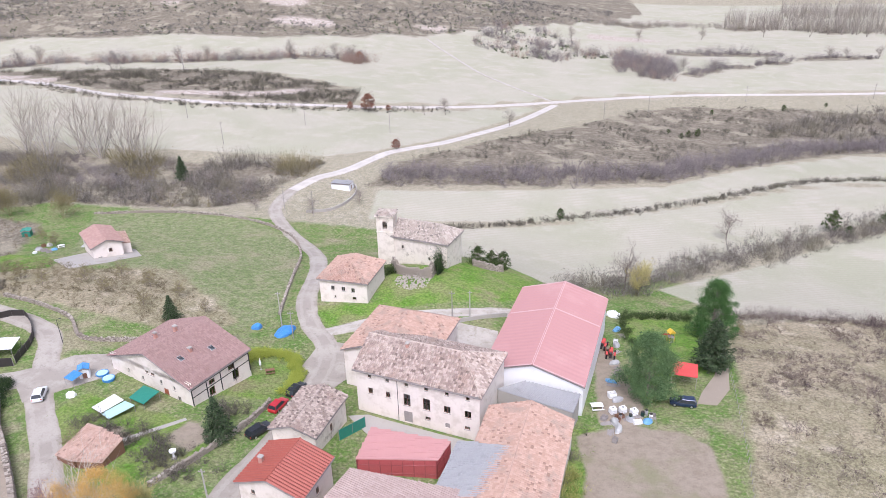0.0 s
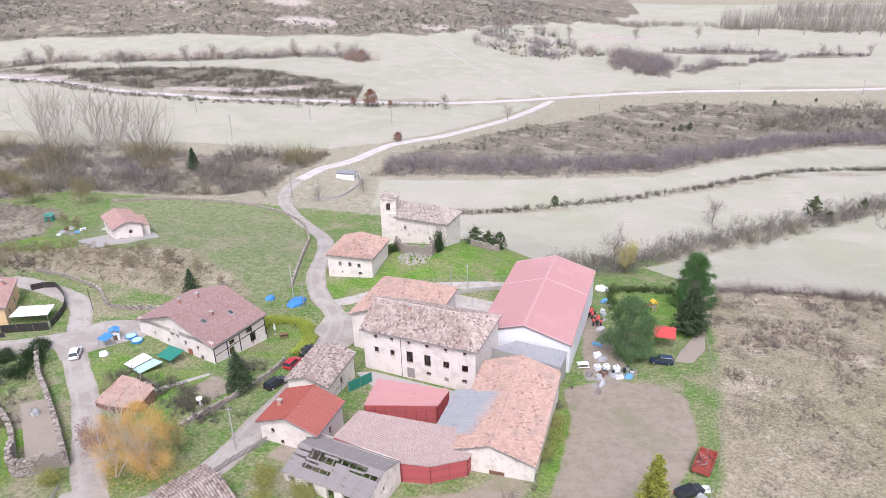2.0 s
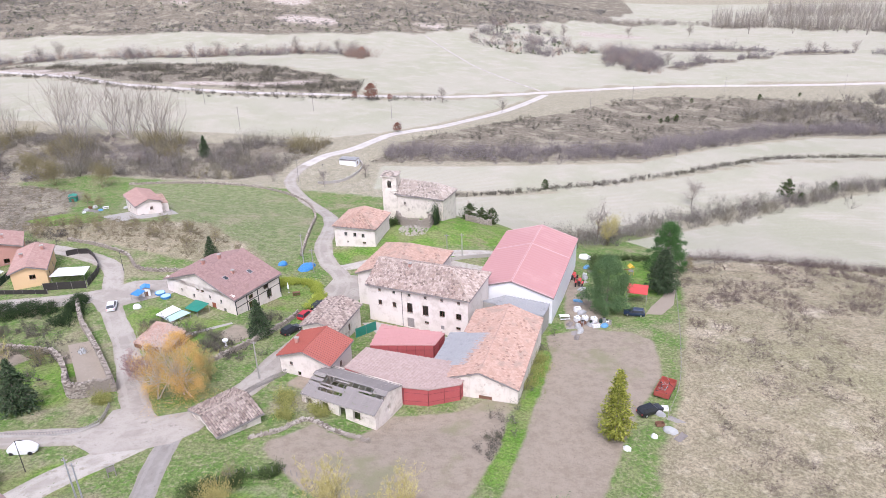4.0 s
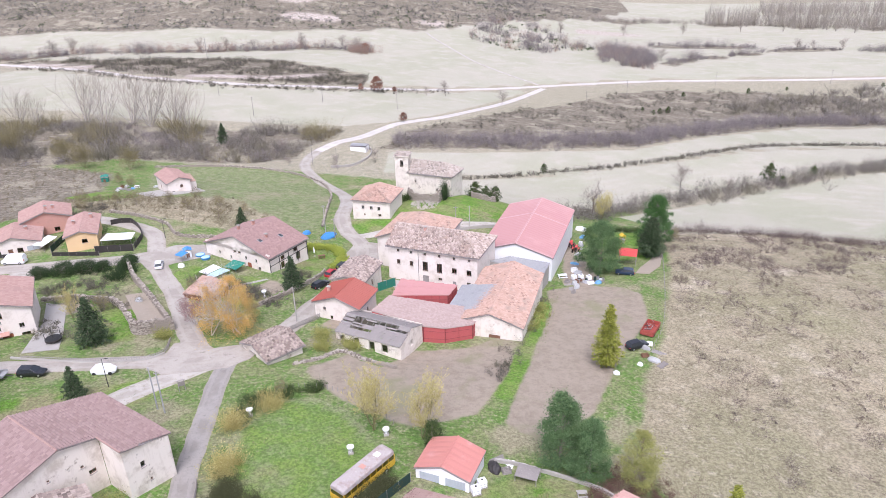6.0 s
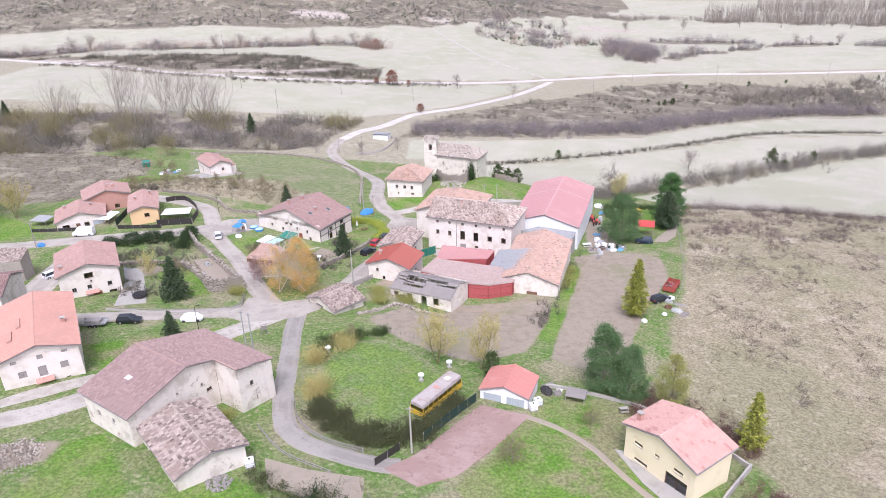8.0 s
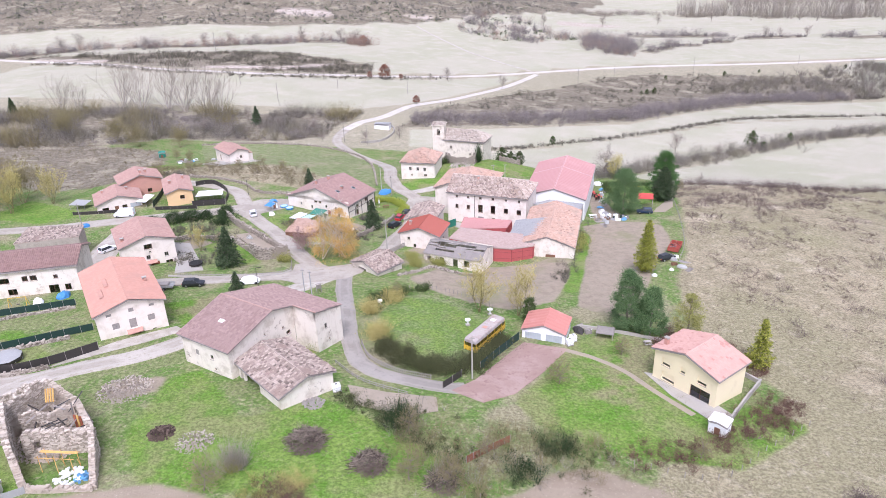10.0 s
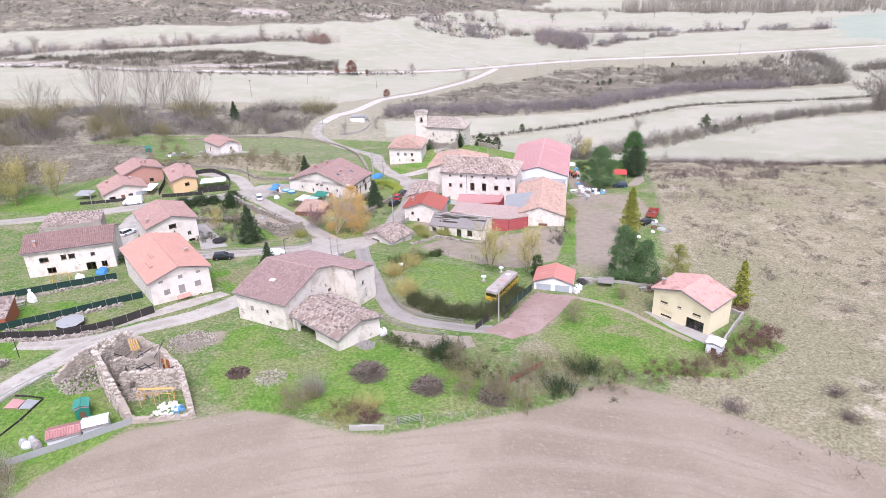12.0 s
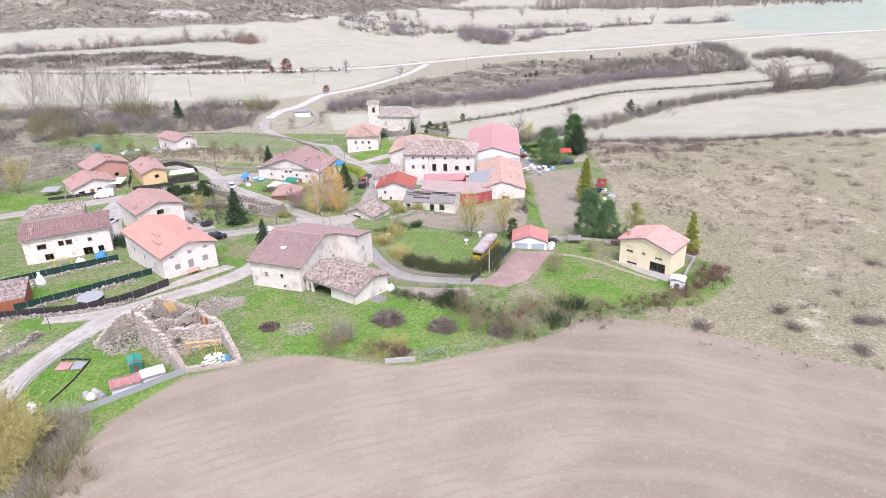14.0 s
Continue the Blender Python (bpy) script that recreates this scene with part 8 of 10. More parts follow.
panel_fence("yard_fence", "dark fence before a white bungalow", [(-108.5, 58.5), (-102, 58.6), (-96, 59.0)], 0.9, M_DARK)
panel_fence("green_gate", "green sheet-metal gate beside the manor house", [(-8.6, 53.0), (-5.6, 57.5)], 2.0, M_GREEN)
panel_fence("hedge_screen", "dark green screen beside the drive", [(1.2, -19.6), (4.2, -14.2), (7.6, -8.6)], 1.5, M_DARKGREEN)
panel_fence("sheet_fence", "grey corrugated sheet fence at the field edge", [(-50, -51.2), (-56, -54.9), (-62.2, -58.2)], 1.0, M_SHEET)
panel_fence("metal_gate", "dark metal gate at the end of the lane", [(-4.2, -25.6), (-1.6, -21.8)], 1.2, M_DARK, 1.6, 0.04)
picket_fence("picket_fence", "pale metal picket fence on a low wall", [(-60, 13.2), (-49.4, 13.7), (-41, 15.6), (-38.4, 18.4), (-39.4, 23)], 0.85, M_GREYWOOD, 0.4)
rubble_wall("low_wall", "low pale wall under a picket fence", [(-62, 13.3), (-49.4, 13.5), (-40.9, 15.4), (-38.2, 18.4)], 0.35, 0.35, M_CONCRETE, 0.05, 31)
picket_fence("lane_fence", "grey wooden picket fence along the curved lane", [(-18.2, -13), (-16, -18), (-11.5, -21.6), (-6, -23.2)], 0.9, M_GREYWOOD, 0.35)
picket_fence("rail_fence", "pale wooden fence between lawn and yard", [(-19.4, 3), (-15, 10), (-9, 11.6), (-2, 8.6), (4, 3)], 0.9, M_GREYWOOD, 0.9, False)
picket_fence("verge_fence", "low wooden rail beside the lane", [(-21, -20), (-16, -25), (-9, -28)], 0.7, M_GREYWOOD, 1.2)
picket_fence("boundary_fence", "wooden posts along the heath edge", [(56, 82), (54.5, 73), (51.5, 56), (48.4, 41.6), (44.3, 31)], 1.0, M_GREYWOOD, 1.6, False)
panel_fence("sheet_fence", "rusty red sheet fence among brambles", [(-0.4, -42.0), (2.2, -39.6), (5.1, -37.1)], 1.1, M_RUSTFENCE, 0.9)
picket_fence("street_fence", "weathered grey paling fence beside the street", [(-21.6, 26.4), (-20.2, 30.4), (-18.4, 33.8), (-16.6, 37)], 1.1, M_GREYWOOD, 0.2)
picket_fence("field_fence", "wire fence posts along the ploughed field", [(-12.6, -51.6), (-8, -50.6), (-4, -49.6), (3, -47.6)], 1.0, M_GREYWOOD, 1.8, False, 0.07)
picket_fence("boundary_fence", "wooden posts along the heath edge", [(46, -30), (38, -36), (30, -42), (20, -40)], 0.9, M_GREYWOOD, 2.0, False)

rubble_wall("garden_wall", "old rubble wall along the side street", [(-65.5, 56), (-60, 48.5), (-55, 43.2), (-48, 35.4), (-41.2, 27.4)], 1.6, 0.7, M_STONE, 0.2, 41)
rubble_wall("garden_wall", "rubble wall of an old foundation", [(-49.8, 28.6), (-46.4, 24.6), (-41.4, 27.6)], 2.7, 0.7, M_STONE, 0.2, 42)
rubble_wall("garden_wall", "broken rubble wall across a garden", [(-59, 38), (-54.6, 34.2), (-50, 28.8)], 1.3, 0.7, M_STONE, 0.4, 43, broken=0.3)
rubble_wall("garden_wall", "low rubble wall between gardens", [(-73, 37), (-66, 39), (-59.5, 37.8)], 0.9, 0.6, M_STONE, 0.3, 44, broken=0.3)
rubble_wall("field_wall", "low dry-stone wall round the meadow", [(-112, 157), (-91.4, 162.5), (-68, 162), (-50, 153), (-41, 137), (-36.4, 118), (-33, 101), (-31.5, 93)], 0.7, 0.5, M_STONE, 0.4, 45)
rubble_wall("field_wall", "low dry-stone wall beside the orchard", [(-88, 88), (-76, 83.5), (-68, 79.5), (-62, 73.5), (-54, 74.5), (-45.6, 77.4), (-36, 81)], 0.7, 0.5, M_STONE, 0.3, 46)
rubble_wall("block_wall", "low white block wall beside the church track", [(-6, 85.5), (1, 90.2), (9, 94.8), (15.5, 98)], 0.9, 0.3, M_CONCRETE, 0.05, 47)
rubble_wall("garden_wall", "pale concrete garden wall", [(35.6, -29.6), (39.4, -24.4), (43.4, -19.2)], 0.9, 0.3, M_CONCRETE, 0.05, 48)
rubble_wall("garden_wall", "pale concrete garden wall", [(43.4, -19.2), (38.8, -12.6)], 0.7, 0.3, M_CONCRETE, 0.05, 49)
rubble_wall("garden_wall", "low concrete wall above the lawn", [(18, -3), (22, -3.6), (30.5, -6.4), (35, -9.5)], 0.6, 0.3, M_CONCRETE, 0.05, 50)
rubble_wall("lane_wall", "rubble wall under a screen fence", [(-86, -26.6), (-71, -27.4), (-63.6, -24.6)], 0.6, 0.5, M_STONE, 0.3, 51)
rubble_wall("terrace_wall", "low stone terrace wall below a lawn", [(-88, -10), (-80, -6.6), (-72, -3)], 0.5, 0.6, M_STONE, 0.3, 52)
rubble_wall("terrace_wall", "low stone terrace wall between lawns", [(-82, -24), (-74.4, -20), (-66, -15)], 0.5, 0.6, M_STONE, 0.3, 53)
rubble_wall("yard_wall", "rough stone edging round the bare yard", [(-16, 18.4), (-12.6, 20.6), (-9.4, 24.4), (-5, 22.6), (0.6, 20.8)], 0.45, 0.6, M_STONE, 0.5, 54)
rubble_wall("street_wall", "stone wall between the street and a garden", [(-30.6, 38.2), (-26.6, 46), (-23.6, 54), (-22.2, 61)], 0.9, 0.45, M_STONE, 0.3, 55)
rubble_wall("low_wall", "short whitewashed wall at the field edge", [(-22, -53.4), (-17.6, -53.3)], 0.75, 0.3, M_CONCRETE, 0.05, 56)
rubble_wall("cemetery_wall", "low curved wall round a small enclosure", [(-50, 172), (-43, 176), (-39, 186), (-39, 196), (-44, 203)], 0.9, 0.4, M_CONCRETE, 0.1, 57)
rubble_wall("lane_wall", "rubble wall along the lane", [(-86, -54), (-82, -47.4), (-79, -41.8), (-77.2, -38.2), (-75.4, -34.4)], 1.0, 0.6, M_STONE, 0.4, 58, broken=0.2)
stones("stone_heap", "heap of pale building stones on the grass", (-49.0, -30.0), 3.8, 520, 0.1, 61, M_RUBBLE, high=0.35)
stones("stone_heap", "heap of pale stones on the grass", (-34.4, -41.4), 2.4, 300, 0.09, 62, M_RUBBLE, high=0.3)
stones("spoil_heap", "dark heap of earth on the grass", (-39.2, -40.0), 1.7, 260, 0.14, 63, M_SOIL, 0.9)
stones("field_stones", "scattered pale stones on the ploughed field", (-5, -72), 24, 160, 0.05, 64, high=0.0)
stones("field_stones", "scattered pale stones on the ploughed field", (34, -74), 24, 140, 0.05, 65, high=0.0)
stones("firewood_heap", "heap of split logs beside a barn", (-21.6, -31.6), 1.6, 140, 0.12, 66, M_GREYWOOD, 0.5)


def brush_pile(label, x, y, radius, high, n, seed, material):
    """A dome of cut branches thrown on one another, each bent and forked."""
    rs = np.random.RandomState(seed)
    a = rs.uniform(0, 2 * math.pi, n)
    r = radius * np.sqrt(rs.uniform(0, 1, n))
    c = np.column_stack([r * np.cos(a), r * np.sin(a), high * (1 - (r / radius) ** 2) * rs.uniform(0.1, 1.05, n)])
    t = rs.uniform(0, 2 * math.pi, n)
    d = np.column_stack([np.cos(t), np.sin(t), rs.normal(0, 0.32, n)]) * rs.uniform(0.4, 1.2, (n, 1))
    bend = rs.normal(0, 0.14, (n, 3))
    fork = d * 0.5 + rs.normal(0, 0.3, (n, 3))
    rows = []
    for p, q, w in ((c - d, c + bend, 0.04), (c + bend, c + d, 0.028), (c + bend, c + bend + fork, 0.018)):
        p, q = p.copy(), q.copy()
        p[:, 2], q[:, 2] = np.maximum(p[:, 2], 0.03), np.maximum(q[:, 2], 0.03)
        rows.append(np.column_stack([p, q, np.full(n, w), np.full(n, w * 0.7)]))
    ob = from_arrays("brush_pile", *prisms(np.concatenate(rows), 3), material)
    ob.location = (x, y, gz(x, y))
    return tagged(ob, label, "brush pile", kind="stuff")


def fallen_leaves(label, line, n, wide, seed, material):
    """Dead leaves lying flat along a line."""
    rs = np.random.RandomState(seed)
    p = beside(line, n, wide, seed)
    c = np.column_stack([p, ground(p[:, 0], p[:, 1]) + 0.1 + rs.uniform(0, 0.03, n)])
    return tagged(from_arrays("fallen_leaves", *leaves(rs, c, 0.075, 0.85), material), label, "leaves", kind="stuff")


fallen_leaves("rust-brown leaves blown onto the paved drive", [(2.6, -17.6), (5.4, -12.8), (8.4, -9.8)], 700, 1.7, 511, M_BRAMBLE)
fallen_leaves("golden leaves fallen below the birches", [(-34.4, 24), (-31, 24.6), (-27, 26.6), (-25, 30)], 1400, 3.2, 512, M_GOLD)
M_CUTWOOD = leafy("cut_branches", (0.07, 0.052, 0.04), (0.3, 0.25, 0.2), (0.16, 0.125, 0.1))
brush_pile("round heap of cut brown branches on the grass", -20.6, -40.4, 2.5, 1.5, 520, 67, M_CUTWOOD)
brush_pile("heap of cut grey branches on the grass", -12.2, -43.6, 2.2, 1.4, 420, 68, M_CUTWOOD)
brush_pile("heap of cut branches under a bare tree", -3.2, -46.0, 2.0, 1.1, 320, 69, M_CUTWOOD)
p = np.concatenate([beside([(-24.5, -48.4), (-21, -50), (-18.6, -50.6)], 70, 2.4, 501), beside([(-21, -50.8), (-18, -51.4)], 30, 1.4, 502)])
shrubs("bramble", "low rust and olive brambles beside a short wall", "bramble", p, heights(len(p), 0.4, 1.1), M_BRAMBLE, per=16, leafs=50, leaf=0.06, width=0.03)
p = beside([(-22.4, -46.6), (-18.4, -48.4)], 40, 2.2, 503)
shrubs("osier_bush", "yellow-olive wispy shrub on the grass", "bush", p, heights(len(p), 0.6, 1.8), M_TWIG_GOLD, per=26, leafs=30, leaf=0.05, width=0.015)
p = np.concatenate([beside([(-28.4, -45.8), (-26.8, -46)], 12, 0.8, 504)])
shrubs("willow_shrub", "tall wispy grey-olive willow shrub at the field edge", "bush", p, heights(len(p), 2.4, 4.4), M_TWIG, per=60, leafs=60, leaf=0.05, width=0.014, wide=0.34)
p = beside([(-28.2, -46), (-27, -46.4)], 10, 0.6, 505)
shrubs("osier_bush", "yellow-green shoots round a willow shrub", "bush", p, heights(len(p), 1.0, 1.9), M_YELLOWISH, per=30, leafs=60, leaf=0.06, width=0.02, wide=0.3)
p = np.concatenate([beside([(-19, -29), (-15.6, -31.4), (-11.8, -33.7), (-7, -38.6), (-1, -42)], 120, 1.4, 506)])
shrubs("hedge", "ragged dark growth along a garden fence", "hedge", p, heights(len(p), 0.5, 1.5), M_MIXHEDGE, per=16, leafs=90, leaf=0.07, width=0.02)
p = np.concatenate([beside([(-10, -39), (-4, -44), (2, -45)], 60, 4.5, 507), beside([(2, -36), (8, -37), (14, -36)], 60, 3.6, 508)])
shrubs("osier_bush", "bare yellowish saplings among rough grass", "bush", p, heights(len(p), 1.4, 3.2), M_TWIG_OLIVE, per=22, leafs=40, leaf=0.05, width=0.014, wide=0.32)
p = beside([(-26, -50), (-21, -51)], 40, 2.4, 93)
shrubs("grass_clump", "tall yellow grass and rusty weeds", "grass", p, heights(len(p), 0.6, 1.3), M_YELLOWISH, per=20, leafs=30, leaf=0.07)
p = beside([(-31.2, 72.6), (-30, 75.6), (-26, 76.9), (-22.6, 75.4), (-20.6, 70), (-20.4, 64)], 300, 1.1, 94)
shrubs("clipped_hedge", "clipped yellow-green hedge round a lawn", "hedge", p, np.full(len(p), 1.5), M_LIMEHEDGE, per=3, leafs=160, leaf=0.08, wide=0.25)

# ---------------------------------------------------------------- vehicles


def loft(sections):
    """A body through cross sections, each a list of (x, z) at one y."""
    bm = bmesh.new()
    rings = [[bm.verts.new((x, y, z)) for x, z in ring] for y, ring in sections]
    n = len(rings[0])
    for a, b in zip(rings, rings[1:]):
        for i in range(n):
            j = (i + 1) % n
            bm.faces.new((a[i], a[j], b[j], b[i]))
    bm.faces.new(rings[0][::-1])
    bm.faces.new(rings[-1])
    bmesh.ops.recalc_face_normals(bm, faces=bm.faces)
    return bm


def wheel(parent, x, y, r, w=0.2):
    bm = bmesh.new()
    tube(bm, (x - w / 2, y, r), (x + w / 2, y, r), r, r, 14)
    t = part("wheel", bm, M_RUBBER, parent)
    bm = bmesh.new()
    s = 1 if x > 0 else -1
    tube(bm, (x + s * w * 0.4, y, r), (x + s * (w / 2 + 0.015), y, r), r * 0.62, r * 0.55, 10)
    part("rim", bm, M_CHROME, t)


def car(label, paint, x, y, heading, length=4.2, width=1.75, height=1.46, kind="hatch"):
    """A car: a lofted body and cabin, glass, wheels, lamps and bumpers."""
    g = gz(x, y) + 0.1
    ob = thing("car", pose(x, y, g, 0, 0, heading - 90), label, "car")
    L, W, H = length / 2, width / 2, height
    belt = H * 0.6

    def ring(w, lo, hi):
        return [(-w * 0.92, lo), (w * 0.92, lo), (w, lo + (hi - lo) * 0.35), (w * 0.97, hi * 0.93), (w * 0.86, hi), (-w * 0.86, hi), (-w * 0.97, hi * 0.93), (-w, lo + (hi - lo) * 0.35)]

    part("body", loft([(-L, ring(W * 0.82, 0.35, belt * 0.9)), (-L + 0.12, ring(W * 0.95, 0.24, belt)), (-L * 0.5, ring(W, 0.2, belt * 1.04)), (L * 0.35, ring(W, 0.2, belt)), (L * 0.75, ring(W * 0.97, 0.22, belt * 0.86)), (L - 0.1, ring(W * 0.88, 0.26, belt * 0.74)), (L, ring(W * 0.75, 0.34, belt * 0.66))]), paint, ob)
    b0, b1, f0, f1 = (-L * 0.93, -L * 0.78, L * 0.1, L * 0.48) if kind == "hatch" else (-L * 0.97, -L * 0.93, L * 0.42, L * 0.7)

    def cab(w, lo, hi):
        return [(-w, lo), (w, lo), (w * 0.8, hi), (-w * 0.8, hi)]

    bm = bmesh.new()
    lo = [(-W * 0.93, b0), (W * 0.93, b0), (W * 0.93, f1), (-W * 0.93, f1)]
    hi = [(-W * 0.72, b1), (W * 0.72, b1), (W * 0.72, f0), (-W * 0.72, f0)]
    v0 = [bm.verts.new((a, b, belt * 0.98)) for a, b in lo]
    v1 = [bm.verts.new((a, b, H - 0.04)) for a, b in hi]
    for i in range(4):
        bm.faces.new((v0[i], v0[(i + 1) % 4], v1[(i + 1) % 4], v1[i]))
    bm.faces.new(v1)
    part("window", bm, M_CARGLASS if kind == "hatch" else paint, ob, "dark car glass" if kind == "hatch" else "")
    bm = loft([(b1 - 0.05, [(-W * 0.74, H - 0.06), (W * 0.74, H - 0.06), (W * 0.66, H), (-W * 0.66, H)]), (f0 + 0.05, [(-W * 0.74, H - 0.06), (W * 0.74, H - 0.06), (W * 0.66, H), (-W * 0.66, H)])])
    part("roof_panel", bm, paint, ob)
    for s in (-1, 1):
        for y0, y1 in ((b0, b1), (f1, f0)):
            part("pillar", tubes(((s * W * 0.93, y0, belt), (s * W * 0.72, y1, H - 0.04), 0.045, 0.04), sides=4), paint, ob)
        part("headlight", boxes((s * W * 0.62 - 0.17, s * W * 0.62 + 0.17, L - 0.16, L - 0.02, belt * 0.6, belt * 0.76), bevel=0.02), M_LAMP, ob)
        part("rear_light", boxes((s * W * 0.74 - 0.1, s * W * 0.74 + 0.1, -L - 0.01, -L + 0.1, belt * 0.66, belt * 0.92), bevel=0.02), M_REDCLOTH, ob)
        part("mirror", boxes((s * W * 1.0 - 0.1, s * W * 1.0 + 0.1, f1 - 0.25, f1 - 0.15, belt, belt + 0.14), bevel=0.02), paint, ob)
        for yy in (-L * 0.62, L * 0.64):
            wheel(ob, s * (W - 0.1), yy, 0.32)
    if kind == "van":
        part("windscreen", loft([(f1 - 0.12, [(-W * 0.78, belt * 1.08), (W * 0.78, belt * 1.08), (W * 0.78, belt * 1.12), (-W * 0.78, belt * 1.12)]), (f0 + 0.12, [(-W * 0.64, H * 0.9), (W * 0.64, H * 0.9), (W * 0.64, H * 0.93), (-W * 0.64, H * 0.93)])]), M_CARGLASS, ob, "dark windscreen")
    return ob


def paint(name, c, metal=0.2):
    m, t, b = nt(name)
    v = coords(t)
    col = blend(t, ramp(t, noisy(t, v, 3.0), 0.5, 0.8), c, tuple(min(1, q * 1.15 + 0.03) for q in c))
    t.links.new(col, b.inputs["Base Color"])
    b.inputs["Roughness"].default_value = 0.28
    b.inputs["Metallic"].default_value = metal
    b.inputs["Coat Weight"].default_value = 0.5
    return m


M_CARGLASS = paint("dark_glass", (0.02, 0.025, 0.03), 0.0)
P_BLACK, P_NAVY, P_RED, P_WHITE = paint("black_car_paint", (0.015, 0.016, 0.02)), paint("navy_car_paint", (0.02, 0.035, 0.08)), paint("red_car_paint", (0.5, 0.02, 0.03)), paint("white_car_paint", (0.75, 0.76, 0.77), 0.0)
car("dark saloon car parked on the street", P_BLACK, -19.2, 65.4, 72)
car("bright red hatchback parked on the street", P_RED, -20.4, 60.0, 72, 3.8)
car("black hatchback parked on the street", P_BLACK, -20.9, 52.6, 60)
car("white car parked at the corner of the side street", P_WHITE, -58.2, 55.8, 112, 3.9)
car("white delivery van parked before a bungalow", P_WHITE, -92.5, 55.6, 188, 5.2, 1.95, 2.2, "van")
car("dark blue car parked beside a garden", P_NAVY, 45.2, 69.0, 172)
car("black estate car parked on the verge", P_BLACK, -54.8, 8.6, 8)

car("white car parked between houses", P_WHITE, -83.6, 30.0, 60)
car("dark scrapped car among weeds", P_BLACK, 42.2, 33.0, 30)


def bus():
    x, y = 1.9, -9.6
    ob = thing("bus", pose(x, y, gz(x, y) - 0.1, 0, 0, 58 - 90), "abandoned yellow and white bus on the grass", "bus")
    L, W = 4.6, 1.2
    r = lambda s: [(-W * s, 0.45), (W * s, 0.45), (W, 0.8), (W * 0.99, 1.45), (-W * 0.99, 1.45), (-W, 0.8)]
    part("lower_body", loft([(-L, r(0.9)), (-L + 0.2, r(0.98)), (L - 0.2, r(0.98)), (L, r(0.9))]), M_YELLOW, ob, "faded yellow bus panels")
    r2 = lambda s, h: [(-W * 0.97 * s, 2.1), (W * 0.97 * s, 2.1), (W * 0.93 * s, h - 0.12), (W * 0.75 * s, h), (-W * 0.75 * s, h), (-W * 0.93 * s, h - 0.12)]
    part("roof", loft([(-L + 0.05, r2(0.94, 2.62)), (-L + 0.4, r2(1, 2.75)), (L - 0.4, r2(1, 2.75)), (L - 0.05, r2(0.94, 2.62))]), M_BUSROOF, ob, "chalky white roof with rust stains")
    for s in (-1, 1):
        for k in range(9):
            yy = -L + 0.15 + k * (2 * L - 0.3) / 8
            part("pillar", boxes((s * W * 0.97 - 0.04, s * W * 0.97 + 0.04, yy - 0.05, yy + 0.05, 1.44, 2.12)), M_YELLOW, ob)
        for k in range(8):
            y0, y1 = -L + 0.2 + k * (2 * L - 0.3) / 8, -L + 0.1 + (k + 1) * (2 * L - 0.3) / 8
            part("pane", boxes((s * W * 0.96 - 0.015, s * W * 0.96 + 0.015, y0, y1, 1.46, 2.1)), M_GLASS, ob)
        for yy in (-2.9, 2.8):
            wheel(ob, s * (W - 0.12), yy, 0.45, 0.28)
        part("headlight", tubes(((s * 0.8, -L - 0.02, 0.85), (s * 0.8, -L + 0.06, 0.85), 0.12, 0.12), sides=10), M_LAMP, ob)
    part("windscreen", boxes((-W * 0.85, W * 0.85, -L + 0.06, -L + 0.09, 1.46, 2.15)), M_GLASS, ob)
    part("rear_window", boxes((-W * 0.8, W * 0.8, L - 0.09, L - 0.06, 1.46, 2.12)), M_GLASS, ob)
    part("roof_hatch", boxes((-0.4, 0.4, 2.2, 3.0, 2.74, 2.84), bevel=0.03), M_WHITE, ob)
    part("roof_hatch", boxes((-0.4, 0.4, -0.4, 0.3, 2.74, 2.8), bevel=0.03), M_BRICK, ob, "rusted roof hatch")
    part("floor_frame", boxes((-W * 0.8, W * 0.8, -L * 0.9, L * 0.9, 0.3, 0.5)), M_DARK, ob)


M_BUSROOF = surface("chalky_bus_roof", (0.4, 0.35, 0.325), (0.27, 0.185, 0.155), (0.5, 0.455, 0.42), 0.9, 3.0, stained=0.9)
bus()


def trailer():
    ob = thing("car_trailer", pose(-60.0, 6.7, gz(-60, 6.7), 0, 0, 8), "grey flat car trailer with a load", "trailer")
    part("bed", boxes((-2.2, 2.0, -0.95, 0.95, 0.55, 0.7), bevel=0.02), M_SHEET, ob)
    part("drawbar", tubes(((2.0, 0, 0.55), (3.2, 0, 0.45), 0.06, 0.05), sides=5), M_DARK, ob)
    for s in (-1, 1):
        part("side_board", boxes((-2.2, 2.0, s * 0.95 - 0.03, s * 0.95 + 0.03, 0.7, 1.05)), M_SHEET, ob)
        for x in (-0.5, 0.35):
            t = part("wheel", tubes(((x, s * 0.98, 0.32), (x, s * 1.18, 0.32), 0.32, 0.32), sides=12), M_RUBBER, ob)
            part("rim", tubes(((x, s * 1.12, 0.32), (x, s * 1.2, 0.32), 0.18, 0.15), sides=8), M_CHROME, t)
    part("load", boxes((-1.6, 1.2, -0.7, 0.7, 0.7, 1.3), bevel=0.12), M_GREYWOOD, ob)


trailer()


